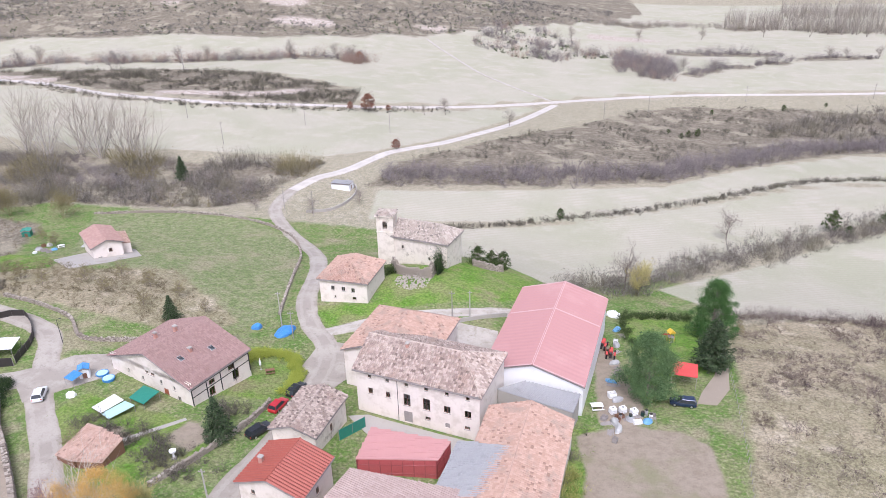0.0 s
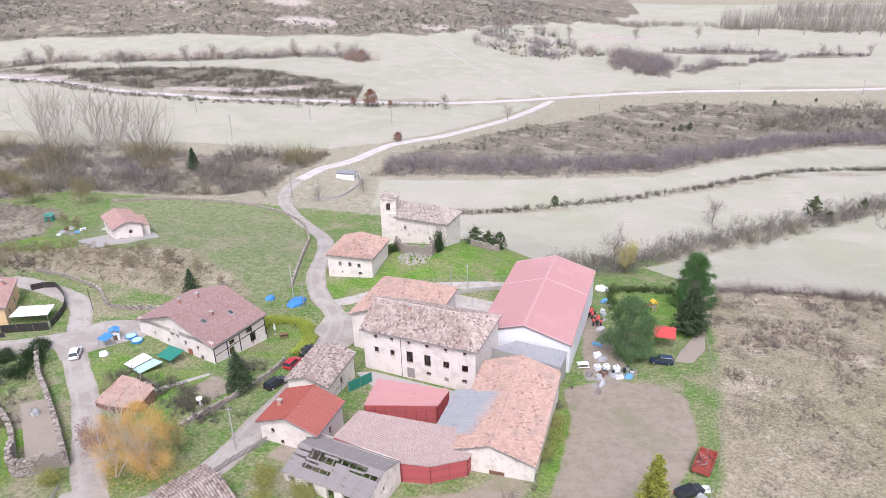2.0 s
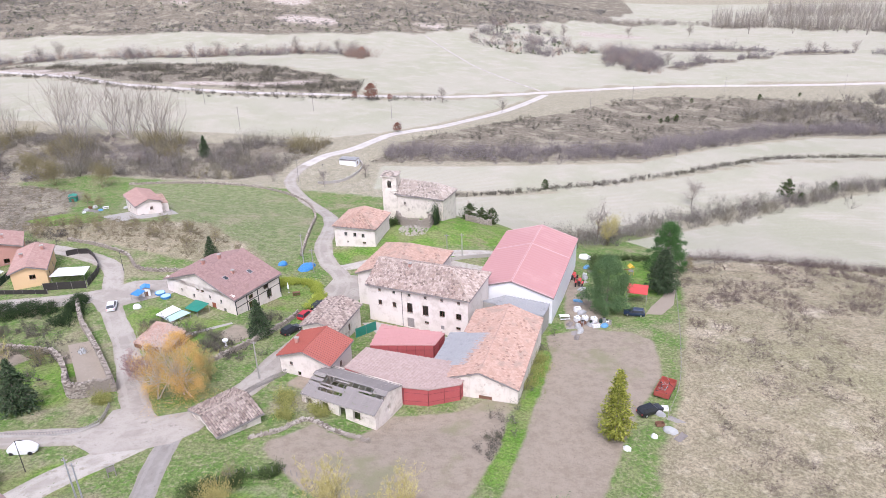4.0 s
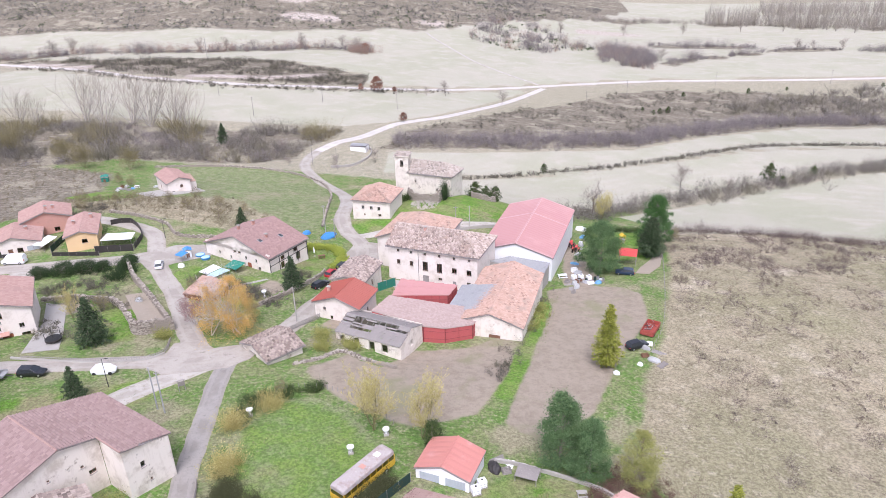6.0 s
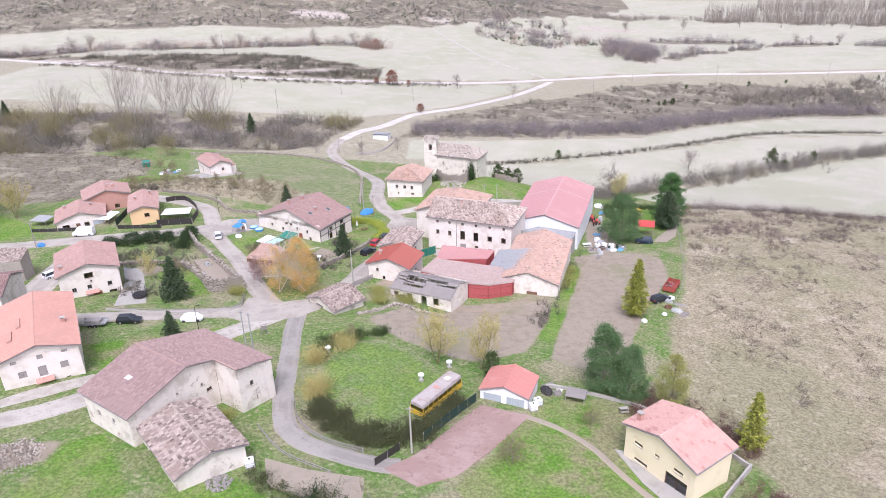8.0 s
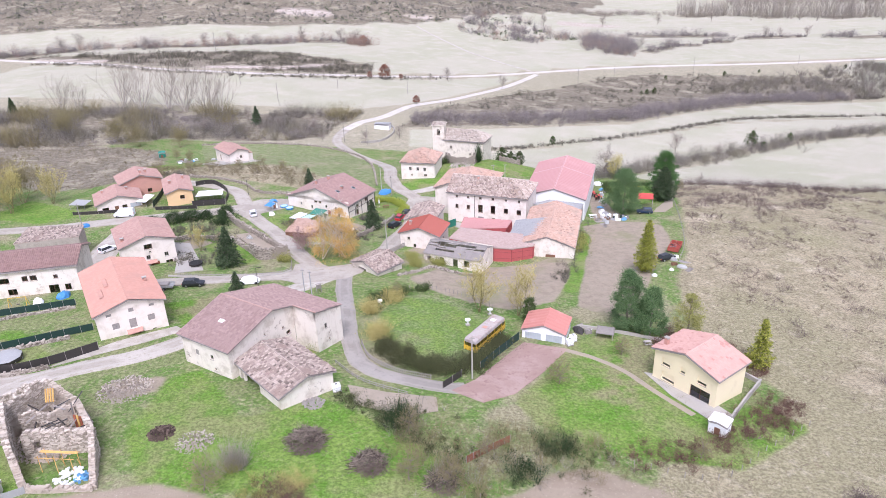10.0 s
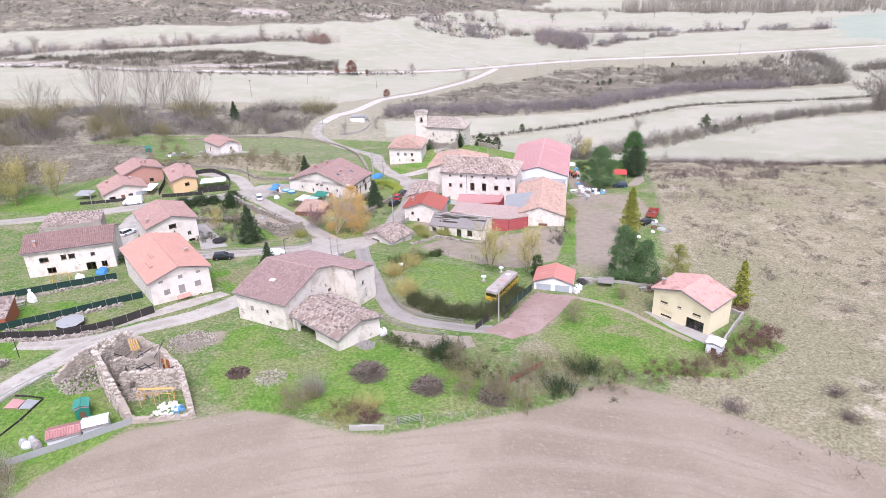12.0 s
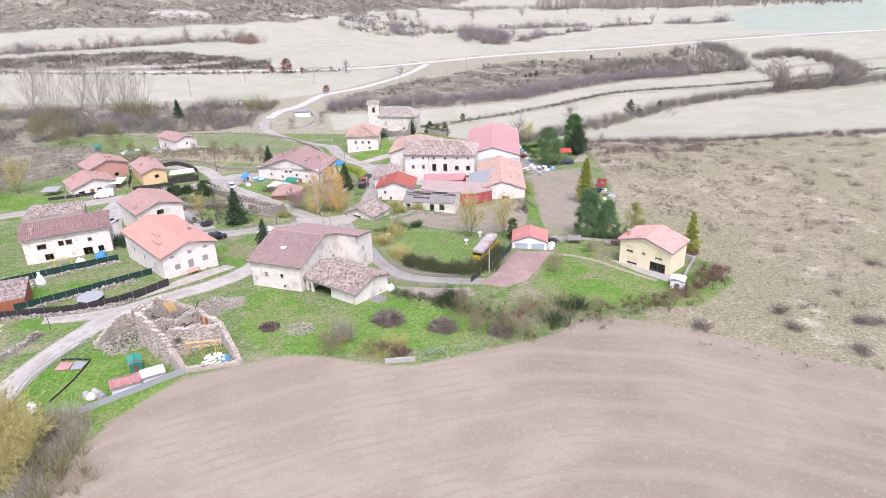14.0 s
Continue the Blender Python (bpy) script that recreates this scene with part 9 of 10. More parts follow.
def tractor(x, y, heading, label, hood=None):
    ob = thing("tractor", pose(x, y, gz(x, y), 0, 0, heading), label, "tractor")
    hood = hood or M_REDCLOTH
    part("hood", boxes((0.1, 1.7, -0.35, 0.35, 0.7, 1.25), bevel=0.08), hood, ob)
    part("chassis", boxes((-1.2, 1.6, -0.25, 0.25, 0.5, 0.7), bevel=0.03), M_DARK, ob)
    part("seat", boxes((-0.9, -0.4, -0.25, 0.25, 0.95, 1.4), bevel=0.06), M_DARK, ob)
    part("exhaust", tubes(((0.9, 0.2, 1.2), (0.9, 0.2, 2.0), 0.04, 0.04), sides=6), M_DARK, ob)
    for s in (-1, 1):
        part("fender", boxes((-1.3, -0.2, s * 0.75 - 0.2, s * 0.75 + 0.2, 1.25, 1.35), bevel=0.04), hood, ob)
        for xx, r in ((-0.75, 0.65), (1.35, 0.38)):
            t = part("wheel", tubes(((xx, s * 0.6, r), (xx, s * 0.9, r), r, r), sides=14), M_RUBBER, ob)
            part("rim", tubes(((xx, s * 0.88, r), (xx, s * 0.92, r), r * 0.55, r * 0.5), sides=10), hood, t)


tractor(34.4, 90.0, 70, "red tractor parked beside the long barn")
tractor(35.6, 86.2, 80, "old red farm machine beside the long barn")


def scrap_truck():
    ob = thing("scrap_truck", pose(45.6, 39.2, gz(45.6, 39.2), 0, 0, 64), "rusty red truck bed filled with scrap", "scrap truck")
    part("bed", boxes((-2.4, 2.2, -1.2, 1.2, 0.5, 0.65)), M_RUSTRED, ob)
    for r in ((-2.4, 2.2, -1.2, -1.12, 0.65, 1.4), (-2.4, 2.2, 1.12, 1.2, 0.65, 1.4), (-2.4, -2.32, -1.12, 1.12, 0.65, 1.4), (2.12, 2.2, -1.12, 1.12, 0.65, 1.4)):
        part("side_board", boxes(r), M_RUSTRED, ob)
    rs = np.random.RandomState(4)
    for k in range(30):
        bm = bmesh.new()
        a = Vector((rs.uniform(-2.1, 1.9), rs.uniform(-0.9, 0.9), rs.uniform(0.7, 1.4)))
        d = Vector(rs.normal(size=3)).normalized() * rs.uniform(0.3, 0.9)
        d.z *= 0.3
        tube(bm, a - d, a + d, 0.05, 0.05, 4)
        part("scrap_bar", bm, (M_GREYWOOD, M_RUSTRED, M_DARK)[k % 3], ob)
    for s in (-1, 1):
        for xx in (-1.4, 1.3):
            part("wheel", tubes(((xx, s * 0.95, 0.4), (xx, s * 1.2, 0.4), 0.4, 0.4), sides=12), M_RUBBER, ob)


M_RUSTRED = surface("rusty_red_paint", (0.35, 0.07, 0.05), (0.22, 0.09, 0.05), (0.42, 0.14, 0.1), 1.0, 6.0)
scrap_truck()

# ---------------------------------------------------------------- poles


def pole(x, y, h, label, material, r=0.11, arms=(), category="utility pole", lamp=False, name="utility_pole"):
    ob = thing(name, pose(x, y, gz(x, y)), label, category)
    part("shaft", tubes(((0, 0, -0.5), (0, 0, h), r, r * 0.65), sides=8), material, ob)
    for k, (z, w) in enumerate(arms):
        part("crossarm", boxes((-w / 2, w / 2, -0.05, 0.05, z - 0.05, z + 0.05)), M_GREYWOOD, ob)
        for s in (-0.45, 0, 0.45):
            part("insulator", tubes(((s * w, 0, z + 0.05), (s * w, 0, z + 0.2), 0.05, 0.03), sides=6), M_CONCRETE, ob)
    if lamp:
        part("lamp_arm", tubes(((0, 0, h), (0.7, 0, h + 0.15), 0.035, 0.03), sides=5), material, ob)
        part("lamp_head", boxes((0.55, 1.05, -0.1, 0.1, h + 0.1, h + 0.2), bevel=0.03), material, ob)
    return ob


for x, y, h in ((-20.4, 34.4, 7.4), (-29.3, 88.0, 8.0), (0.0, -22.2, 7.4), (8.1, 95.0, 6.4)):
    pole(x, y, h, "pale concrete utility pole with a crossarm", M_CONCRETE, 0.14, [(h - 0.4, 0.9)])
for x, y, h in ((-25.7, 84.0, 6.0), (4.5, 94.6, 6.0), (-57, 172, 8.5), (-47, 170, 8.5), (-99, 46.6, 7.0), (-130, 262, 9), (-78, 267, 9), (-40, 268, 9), (86, 352, 9), (148, 392, 9), (60, 330, 9), (224, 404, 9), (-101, 231, 9)):
    pole(x, y, h, "weathered wooden utility pole", M_GREYWOOD, 0.12, [(h - 0.4, 1.2)])
for x, y in ((-31.1, 2.2), (-29.6, 1.4)):
    pole(x, y, 7.2, "pale steel lattice pole beside the street", M_SHEET, 0.12, [(6.8, 0.7)])
pole(-183, 372, 14, "tall pale mast across the valley", M_CONCRETE, 0.3, [(13, 2.0)])
for x, y in ((-41.4, 7.0), (-74.6, -32.6), (-64.4, 71.4)):
    pole(x, y, 5.0, "dark metal street lamp", M_DARK, 0.07, category="street lamp", lamp=True, name="street_lamp")

# ---------------------------------------------------------------- garden things


def canopy(name, label, corners, z, material, posts=M_GREYWOOD, fall=0.3):
    c = np.mean(np.asarray(corners), 0)
    g = gz(*c)
    ob = thing(name, pose(c[0], c[1], g), label, "canopy")
    loc = [(x - c[0], y - c[1]) for x, y in corners]
    bm = bmesh.new()
    tops = [z - g - (fall if i < 2 else 0) for i in range(4)]
    v = [bm.verts.new((*p, t + k)) for k in (0, 0.06) for p, t in zip(loc, tops)]
    mid = [bm.verts.new((0, 0, sum(tops) / 4 + 0.12 + k)) for k in (0, 0.06)]
    for i in range(4):
        j = (i + 1) % 4
        bm.faces.new((v[j], v[i], mid[0]))
        bm.faces.new((v[4 + i], v[4 + j], mid[1]))
        bm.faces.new((v[i], v[j], v[4 + j], v[4 + i]))
    part("cover", bm, material, ob)
    for (x, y), t in zip(loc, tops):
        part("post", tubes(((x * 0.94, y * 0.94, gz(c[0] + x, c[1] + y) - g - 0.2), (x * 0.94, y * 0.94, t), 0.05, 0.05), sides=4), posts, ob)


canopy("green_awning", "dark green awning beside the farmhouse", [(-43.6, 56.6), (-40.4, 55.2), (-39.2, 58.2), (-42.6, 59.6)], 5.2, M_GREEN)
canopy("white_awning", "white canvas awning beside the farmhouse", [(-48.2, 53.8), (-46.0, 52.6), (-43.8, 55.6), (-46.2, 57.0)], 5.2, M_WHITE)
canopy("teal_awning", "pale teal canvas awning in a garden", [(-45.9, 52.5), (-44.0, 51.4), (-41.4, 54.6), (-43.6, 55.5)], 5.1, M_TEAL)
canopy("red_gazebo", "red canvas gazebo in a garden", [(44.2, 74.6), (48.4, 73.8), (49.2, 77.4), (45.2, 78.4)], 1.8, M_REDCLOTH)
canopy("white_carport", "white sheet carport in a yard", [(-76.5, 64.0), (-69.5, 65.4), (-70.5, 69.2), (-77, 68.0)], 7.2, M_WHITE, fall=0.1)
canopy("blue_shelter", "blue-topped white garden shelter", [(-56.2, 59.4), (-54.2, 58.6), (-53.4, 60.4), (-55.4, 61.2)], 6.4, M_BLUE)
canopy("plank_shelter", "small grey plank shelter in a garden", [(20.6, -6.6), (23.4, -7.4), (24.0, -5.4), (21.2, -4.6)], 8.4, M_GREYPLANK)
canopy("white_lean_to", "white sheet roof beside the bungalow", [(-92.6, 62.4), (-89.6, 62.0), (-89.2, 67), (-92.0, 67.6)], 6.6, M_WHITE)
canopy("white_lean_to", "white sheet shelter at a garden edge", [(-112, 63), (-107.4, 62.6), (-107, 66), (-111.6, 66.6)], 5.6, M_SHEET)


def lump(name, label, x, y, sx, sy, h, material, category, seed=1):
    """Something soft under a cover: an uneven mound."""
    rs = np.random.RandomState(seed)
    bm = bmesh.new()
    bmesh.ops.create_icosphere(bm, subdivisions=3, radius=1)
    for v in bm.verts:
        k = 1 + 0.22 * noise.noise(v.co * 2.1 + Vector((seed, 0, 0))) + 0.1 * noise.noise(v.co * 6 + Vector((seed, 4, 0)))
        v.co = Vector((v.co.x * sx * k, v.co.y * sy * k, max(v.co.z, -0.15) * h * k))
    ob = part(name, bm, material)
    ob.location = (x, y, gz(x, y) + 0.03)
    ob.rotation_euler = (0, 0, rs.uniform(0, 3))
    return tagged(ob, label, category)


lump("tarpaulin", "crumpled blue tarpaulin over a woodpile", -28.0, 86.0, 2.6, 1.6, 1.0, M_BLUE, "tarpaulin", 1)
lump("tarpaulin", "blue tarpaulin over a heap", -34.0, 86.6, 1.2, 1.0, 0.8, M_BLUE, "tarpaulin", 2)
lump("tarpaulin", "blue tarpaulin beside the long house", -77.4, 2.4, 1.6, 1.1, 1.0, M_BLUE, "tarpaulin", 3)
lump("tarpaulin", "blue tarpaulin at the corner of a fence", -99.4, 48.8, 1.0, 0.8, 0.9, M_BLUE, "tarpaulin", 4)


def covered_car(x, y, turn):
    """A car wrapped in a slack white sheet, its tyres showing below."""
    ob = thing("covered_car", pose(x, y, gz(x, y) + 0.03, 0, 0, turn), "small car under a slack white sheet beside the street", "car")
    bm = bmesh.new()
    bmesh.ops.create_icosphere(bm, subdivisions=4, radius=1)
    for v in bm.verts:
        c = v.co.copy()
        top = 0.95 + 0.5 * math.exp(-((c.x + 0.1) * 1.9) ** 4)
        k = 1 + 0.05 * noise.noise(c * 4.0) + 0.03 * noise.noise(c * 11.0)
        v.co = Vector((math.copysign(abs(c.x) ** 0.6, c.x) * 2.0 * k, math.copysign(abs(c.y) ** 0.55, c.y) * 0.86 * k, 0.2 + max(0.0, (c.z + 0.35) / 1.35) ** 0.5 * (top - 0.2) * k))
    part("sheet", bm, M_WHITE, ob)
    for sx in (-1.25, 1.2):
        for sy in (-1, 1):
            part("tyre", tubes(((sx, sy * 0.62, 0.3), (sx, sy * 0.84, 0.3), 0.3, 0.3), sides=12), M_RUBBER, ob)


covered_car(-44.4, 10.9, 10)


def notice_board(x, y, turn):
    """A wooden stand with a small slanting board under a cap rail."""
    ob = thing("notice_board", pose(x, y, gz(x, y), 0, 0, turn), "weathered wooden notice board on a grass island", "notice board")
    for s in (-0.45, 0.45):
        part("post", tubes(((s, 0, -0.3), (s, 0, 1.9), 0.06, 0.05), sides=6), M_GREYWOOD, ob)
        part("strut", tubes(((s, 0.7, -0.1), (s, 0.05, 1.1), 0.045, 0.04), sides=5), M_GREYWOOD, ob)
    part("panel", boxes((-0.5, 0.5, -0.04, 0.02, 0.9, 1.7), bevel=0.01), M_GREYPLANK, ob)
    part("cap_rail", boxes((-0.6, 0.6, -0.12, 0.12, 1.9, 1.96), bevel=0.01), M_GREYWOOD, ob)


notice_board(-29.9, 7.6, 35)


def field_gate(x, y, turn):
    """A galvanised gate of five bars between two posts."""
    ob = thing("field_gate", pose(x, y, gz(x, y), 0, 0, turn), "pale galvanised field gate standing in rough grass", "gate")
    for k in range(5):
        part("bar", tubes(((-1.3, 0, 0.25 + 0.24 * k), (1.3, 0, 0.25 + 0.24 * k), 0.028, 0.028), sides=5), M_CHROME, ob)
    for sx in (-1.3, 0, 1.3):
        part("upright", tubes(((sx, 0, 0.15), (sx, 0, 1.3), 0.035, 0.035), sides=5), M_CHROME, ob)
    for sx in (-1.45, 1.45):
        part("post", tubes(((sx, 0, -0.3), (sx, 0, 1.5), 0.08, 0.07), sides=6), M_GREYWOOD, ob)
    part("brace", tubes(((-1.45, 0, 1.3), (-2.7, 0.2, 0.05), 0.045, 0.045), sides=5), M_GREYWOOD, ob)


field_gate(-14.4, -51.9, 14)


def net_cage(x, y, turn):
    """A small enclosed play frame: posts, hoops and a dark skirt."""
    ob = thing("play_cage", pose(x, y, gz(x, y) + 0.1, 0, 0, turn), "round dark netted trampoline in a concrete yard", "trampoline")
    part("skirt", tubes(((0, 0, 0.4), (0, 0, 0.72), 1.35, 1.38), sides=16), M_DARK, ob)
    part("mat", tubes(((0, 0, 0.72), (0, 0, 0.75), 1.2, 1.2), sides=16), M_RUBBER, ob)
    for k in range(6):
        a = math.pi * k / 3
        part("post", tubes(((1.38 * math.cos(a), 1.38 * math.sin(a), 0), (1.45 * math.cos(a), 1.45 * math.sin(a), 2.2), 0.035, 0.035), sides=5), M_DARK, ob)
    for z in (1.4, 2.2):
        bm = bmesh.new()
        for k in range(12):
            a, b = math.pi * k / 6, math.pi * (k + 1) / 6
            tube(bm, (1.43 * math.cos(a), 1.43 * math.sin(a), z), (1.43 * math.cos(b), 1.43 * math.sin(b), z), 0.018, 0.018, 4)
        part("hoop", bm, M_DARK, ob)


net_cage(-59.0, 20.0, 10)


def slide(x, y, turn):
    """A child's slide with a ladder and a small roofed tower."""
    ob = thing("garden_slide", pose(x, y, gz(x, y), 0, 0, turn), "yellow and red play tower with a slide on a lawn", "play tower")
    for sx in (-0.5, 0.5):
        for sy in (-0.5, 0.5):
            part("post", tubes(((sx, sy, -0.1), (sx, sy, 2.3), 0.05, 0.05), sides=5), M_YELLOW, ob)
    part("platform", boxes((-0.55, 0.55, -0.55, 0.55, 1.15, 1.22)), M_GREYWOOD, ob)
    part("roof", loft([(-0.7, [(-0.7, 2.25), (0.7, 2.25), (0.05, 2.8), (-0.05, 2.8)]), (0.7, [(-0.7, 2.25), (0.7, 2.25), (0.05, 2.8), (-0.05, 2.8)])]), M_YELLOW, ob)
    bm = boxes((-0.28, 0.28, -2.4, 0, -0.03, 0.03), (-0.32, -0.27, -2.4, 0, 0, 0.16), (0.27, 0.32, -2.4, 0, 0, 0.16))
    bm.transform(Matrix.Translation((0, -0.55, 1.2)) @ Matrix.Rotation(math.radians(27), 4, "X"))
    part("chute", bm, M_REDCLOTH, ob)
    for k in range(4):
        part("rung", tubes(((-0.4, 0.62, 0.25 + 0.27 * k), (0.4, 0.62, 0.25 + 0.27 * k), 0.03, 0.03), sides=5), M_GREYWOOD, ob)


slide(48.2, 94.0, 200)
lump("cover", "white cover over garden furniture", -53.6, 56.8, 0.8, 0.7, 0.8, M_WHITE, "cover", 5)
lump("cover", "white sheeting over a heap", 38.6, 106.6, 1.6, 1.2, 1.2, M_WHITE, "cover", 6)
lump("cover", "white cover beside the long house", -80.4, -0.6, 0.9, 0.8, 1.1, M_WHITE, "cover", 7)
lump("bag", "white building bag on the heath edge", 37.4, 23.4, 0.6, 0.5, 0.6, M_WHITE, "bag", 8)
lump("bag", "white building bag on the heath edge", 41.8, 26.8, 0.5, 0.5, 0.5, M_WHITE, "bag", 9)


def tank(x, y, label):
    ob = thing("water_tank", pose(x, y, gz(x, y), 0, 0, 25), label, "water tank")
    part("container", boxes((-0.55, 0.55, -0.5, 0.5, 0.14, 1.15), bevel=0.08), M_WHITE, ob)
    part("pallet", boxes((-0.6, 0.6, -0.5, 0.5, 0.0, 0.13)), M_GREYWOOD, ob)
    part("lid", tubes(((0, 0, 1.14), (0, 0, 1.22), 0.14, 0.14), sides=10), M_DARK, ob)
    for z in (0.4, 0.75):
        part("cage_bar", boxes((-0.58, 0.58, -0.53, -0.51, z, z + 0.03)), M_SHEET, ob)


for x, y in ((-20.8, -27.0), (-19.2, -28.0)):
    tank(x, y, "white square water tank on a pallet")
for x, y in ((15.9, -9.6), (16.6, -8.2)):
    tank(x, y, "white tank beside the garage")
for x, y in ((33.6, 66.4), (35.2, 66.6), (36.9, 66.0)):
    tank(x, y, "white tank in a cluttered yard")


def barrel(x, y, material, label):
    ob = thing("barrel", pose(x, y, gz(x, y)), label, "barrel")
    part("body", tubes(((0, 0, 0), (0, 0, 0.42), 0.3, 0.32), ((0, 0, 0.42), (0, 0, 0.9), 0.32, 0.29), sides=12), material, ob)
    part("lid", tubes(((0, 0, 0.9), (0, 0, 0.94), 0.3, 0.28), sides=12), M_DARK, ob)


for x, y, m, lab in ((38.2, 65.6, M_DARKGREEN, "dark green barrel in a cluttered yard"), (38.9, 66.2, M_SHEET, "grey barrel in a cluttered yard"), (39.4, 65.0, M_WHITE, "white barrel in a cluttered yard"), (36.2, 64.8, M_DARKGREEN, "dark green barrel in a cluttered yard"), (34.6, 64.8, M_SHEET, "grey barrel in a cluttered yard")):
    barrel(x, y, m, lab)


def table(x, y, label, material=M_GREYWOOD, turn=0, size=0.8):
    ob = thing("garden_table", pose(x, y, gz(x, y), 0, 0, turn), label, "table")
    part("tabletop", boxes((-size, size, -size * 0.5, size * 0.5, 0.7, 0.75), bevel=0.01), material, ob)
    for sx in (-1, 1):
        for sy in (-1, 1):
            part("leg", boxes((sx * size * 0.85 - 0.04, sx * size * 0.85 + 0.04, sy * size * 0.4 - 0.04, sy * size * 0.4 + 0.04, 0, 0.7)), material, ob)
    for s in (-1, 1):
        part("bench", boxes((-size, size, s * size * 0.9 - 0.13, s * size * 0.9 + 0.13, 0.4, 0.45)), material, ob)


table(-25.6, 70.6, "dark wooden picnic table on a lawn", M_WOOD, 20)
table(31.2, 67.8, "white table in a cluttered yard", M_WHITE, 10, 1.0)
table(-85.6, -12.4, "pale stone garden table on a terrace", M_CONCRETE, 30)
table(-102, 126, "pale round garden table by the cottage", M_WHITE, 30)
table(29.0, -8.2, "pale low table on a lawn", M_CONCRETE, 10, 0.6)


def parasol(x, y):
    ob = thing("parasol", pose(x, y, gz(x, y)), "closed pale parasol on a lawn", "parasol")
    part("pole", tubes(((0, 0, 0), (0, 0, 2.5), 0.025, 0.025), sides=6), M_GREYWOOD, ob)
    part("canopy", tubes(((0, 0, 1.0), (0, 0, 1.5), 0.2, 0.22), ((0, 0, 1.5), (0, 0, 2.45), 0.22, 0.03), sides=10), M_WHITE, ob)
    part("base", tubes(((0, 0, 0), (0, 0, 0.08), 0.25, 0.22), sides=10), M_CONCRETE, ob)


parasol(-27.6, 71.4)


def trampoline(x, y):
    ob = thing("trampoline", pose(x, y, gz(x, y)), "eight-sided trampoline under a grey cover", "trampoline")
    bm = bmesh.new()
    tube(bm, (0, 0, 0.95), (0, 0, 1.15), 2.3, 1.6, 8)
    part("cover", bm, M_SHEET, ob)
    part("skirt", tubes(((0, 0, 0.35), (0, 0, 0.95), 2.25, 2.28), sides=8), M_DARK, ob)
    for k in range(8):
        a = math.pi * k / 4 + 0.39
        part("leg", tubes(((2.1 * math.cos(a), 2.1 * math.sin(a), -0.1), (2.1 * math.cos(a), 2.1 * math.sin(a), 0.5), 0.05, 0.05), sides=5), M_SHEET, ob)


trampoline(-71.4, -22.6)


def barbecue(x, y):
    ob = thing("barbecue", pose(x, y, gz(x, y), 0, 0, -20), "white masonry garden barbecue with a chimney", "barbecue")
    part("hearth", boxes((-0.8, 0.8, -0.4, 0.4, 0, 0.9), bevel=0.03), M_WHITE, ob)
    part("hood", loft([(-0.35, [(-0.6, 1.2), (0.6, 1.2), (0.25, 1.9), (-0.25, 1.9)]), (0.35, [(-0.6, 1.2), (0.6, 1.2), (0.25, 1.9), (-0.25, 1.9)])]), M_WHITE, ob)
    part("chimney", boxes((-0.2, 0.2, -0.2, 0.2, 1.9, 2.6), bevel=0.02), M_WHITE, ob)
    for s in (-1, 1):
        part("side_wall", boxes((s * 0.6 - 0.08, s * 0.6 + 0.08, -0.35, 0.35, 0.9, 1.2)), M_WHITE, ob)


barbecue(-84.0, -11.2)


def swing(x, y):
    ob = thing("swing_frame", pose(x, y, gz(x, y), 0, 0, 15), "yellow tubular swing frame below the long house", "swing")
    for s in (-1.5, 1.5):
        part("leg", tubes(((s, -0.7, 0), (s, 0, 1.9), 0.05, 0.05), sides=6), M_YELLOW, ob)
        part("leg", tubes(((s, 0.7, 0), (s, 0, 1.9), 0.05, 0.05), sides=6), M_YELLOW, ob)
    part("crossbar", tubes(((-1.5, 0, 1.9), (1.5, 0, 1.9), 0.05, 0.05), sides=6), M_YELLOW, ob)
    part("seat", boxes((-0.3, 0.3, -0.1, 0.1, 0.5, 0.54)), M_DARK, ob)
    for s in (-0.28, 0.28):
        part("rope", tubes(((s, 0, 0.54), (s, 0, 1.9), 0.012, 0.012), sides=4), M_GREYWOOD, ob)


swing(-83.2, -2.0)


def ornament(x, y, label, h=1.2):
    ob = thing("garden_ornament", pose(x, y, gz(x, y), 0, 0, 20), label, "ornament")
    part("plinth", boxes((-0.35, 0.35, -0.35, 0.35, 0, 0.3), bevel=0.03), M_CONCRETE, ob)
    part("column", tubes(((0, 0, 0.3), (0, 0, h * 0.6), 0.16, 0.12), ((0, 0, h * 0.6), (0, 0, h * 0.8), 0.12, 0.4), sides=10), M_WHITE, ob)
    part("bowl", tubes(((0, 0, h * 0.8), (0, 0, h), 0.45, 0.5), sides=12), M_WHITE, ob)


ornament(-1.1, -4.0, "pale stone urn on the lawn")
ornament(2.8, 0.8, "pale stone urn below a tree")
ornament(-17.4, 2.6, "pale stone birdbath beside a hedge")
ornament(-30.2, 44.4, "white stone urn on a garden wall", 1.5)


def hut(name, label, x, y, w, d, h, roof, wall, turn, rise=0.5):
    house(name, label, (x, y), 90 + turn, w, d, gz(x, y) + h, rise, gz(x, y), roof, wall, [("F", 0, 0, min(0.8, w * 0.4), h * 0.8 - 0.3, "door")] if h > 1.5 else (), over=0.12, category="shed", tile=0.3)


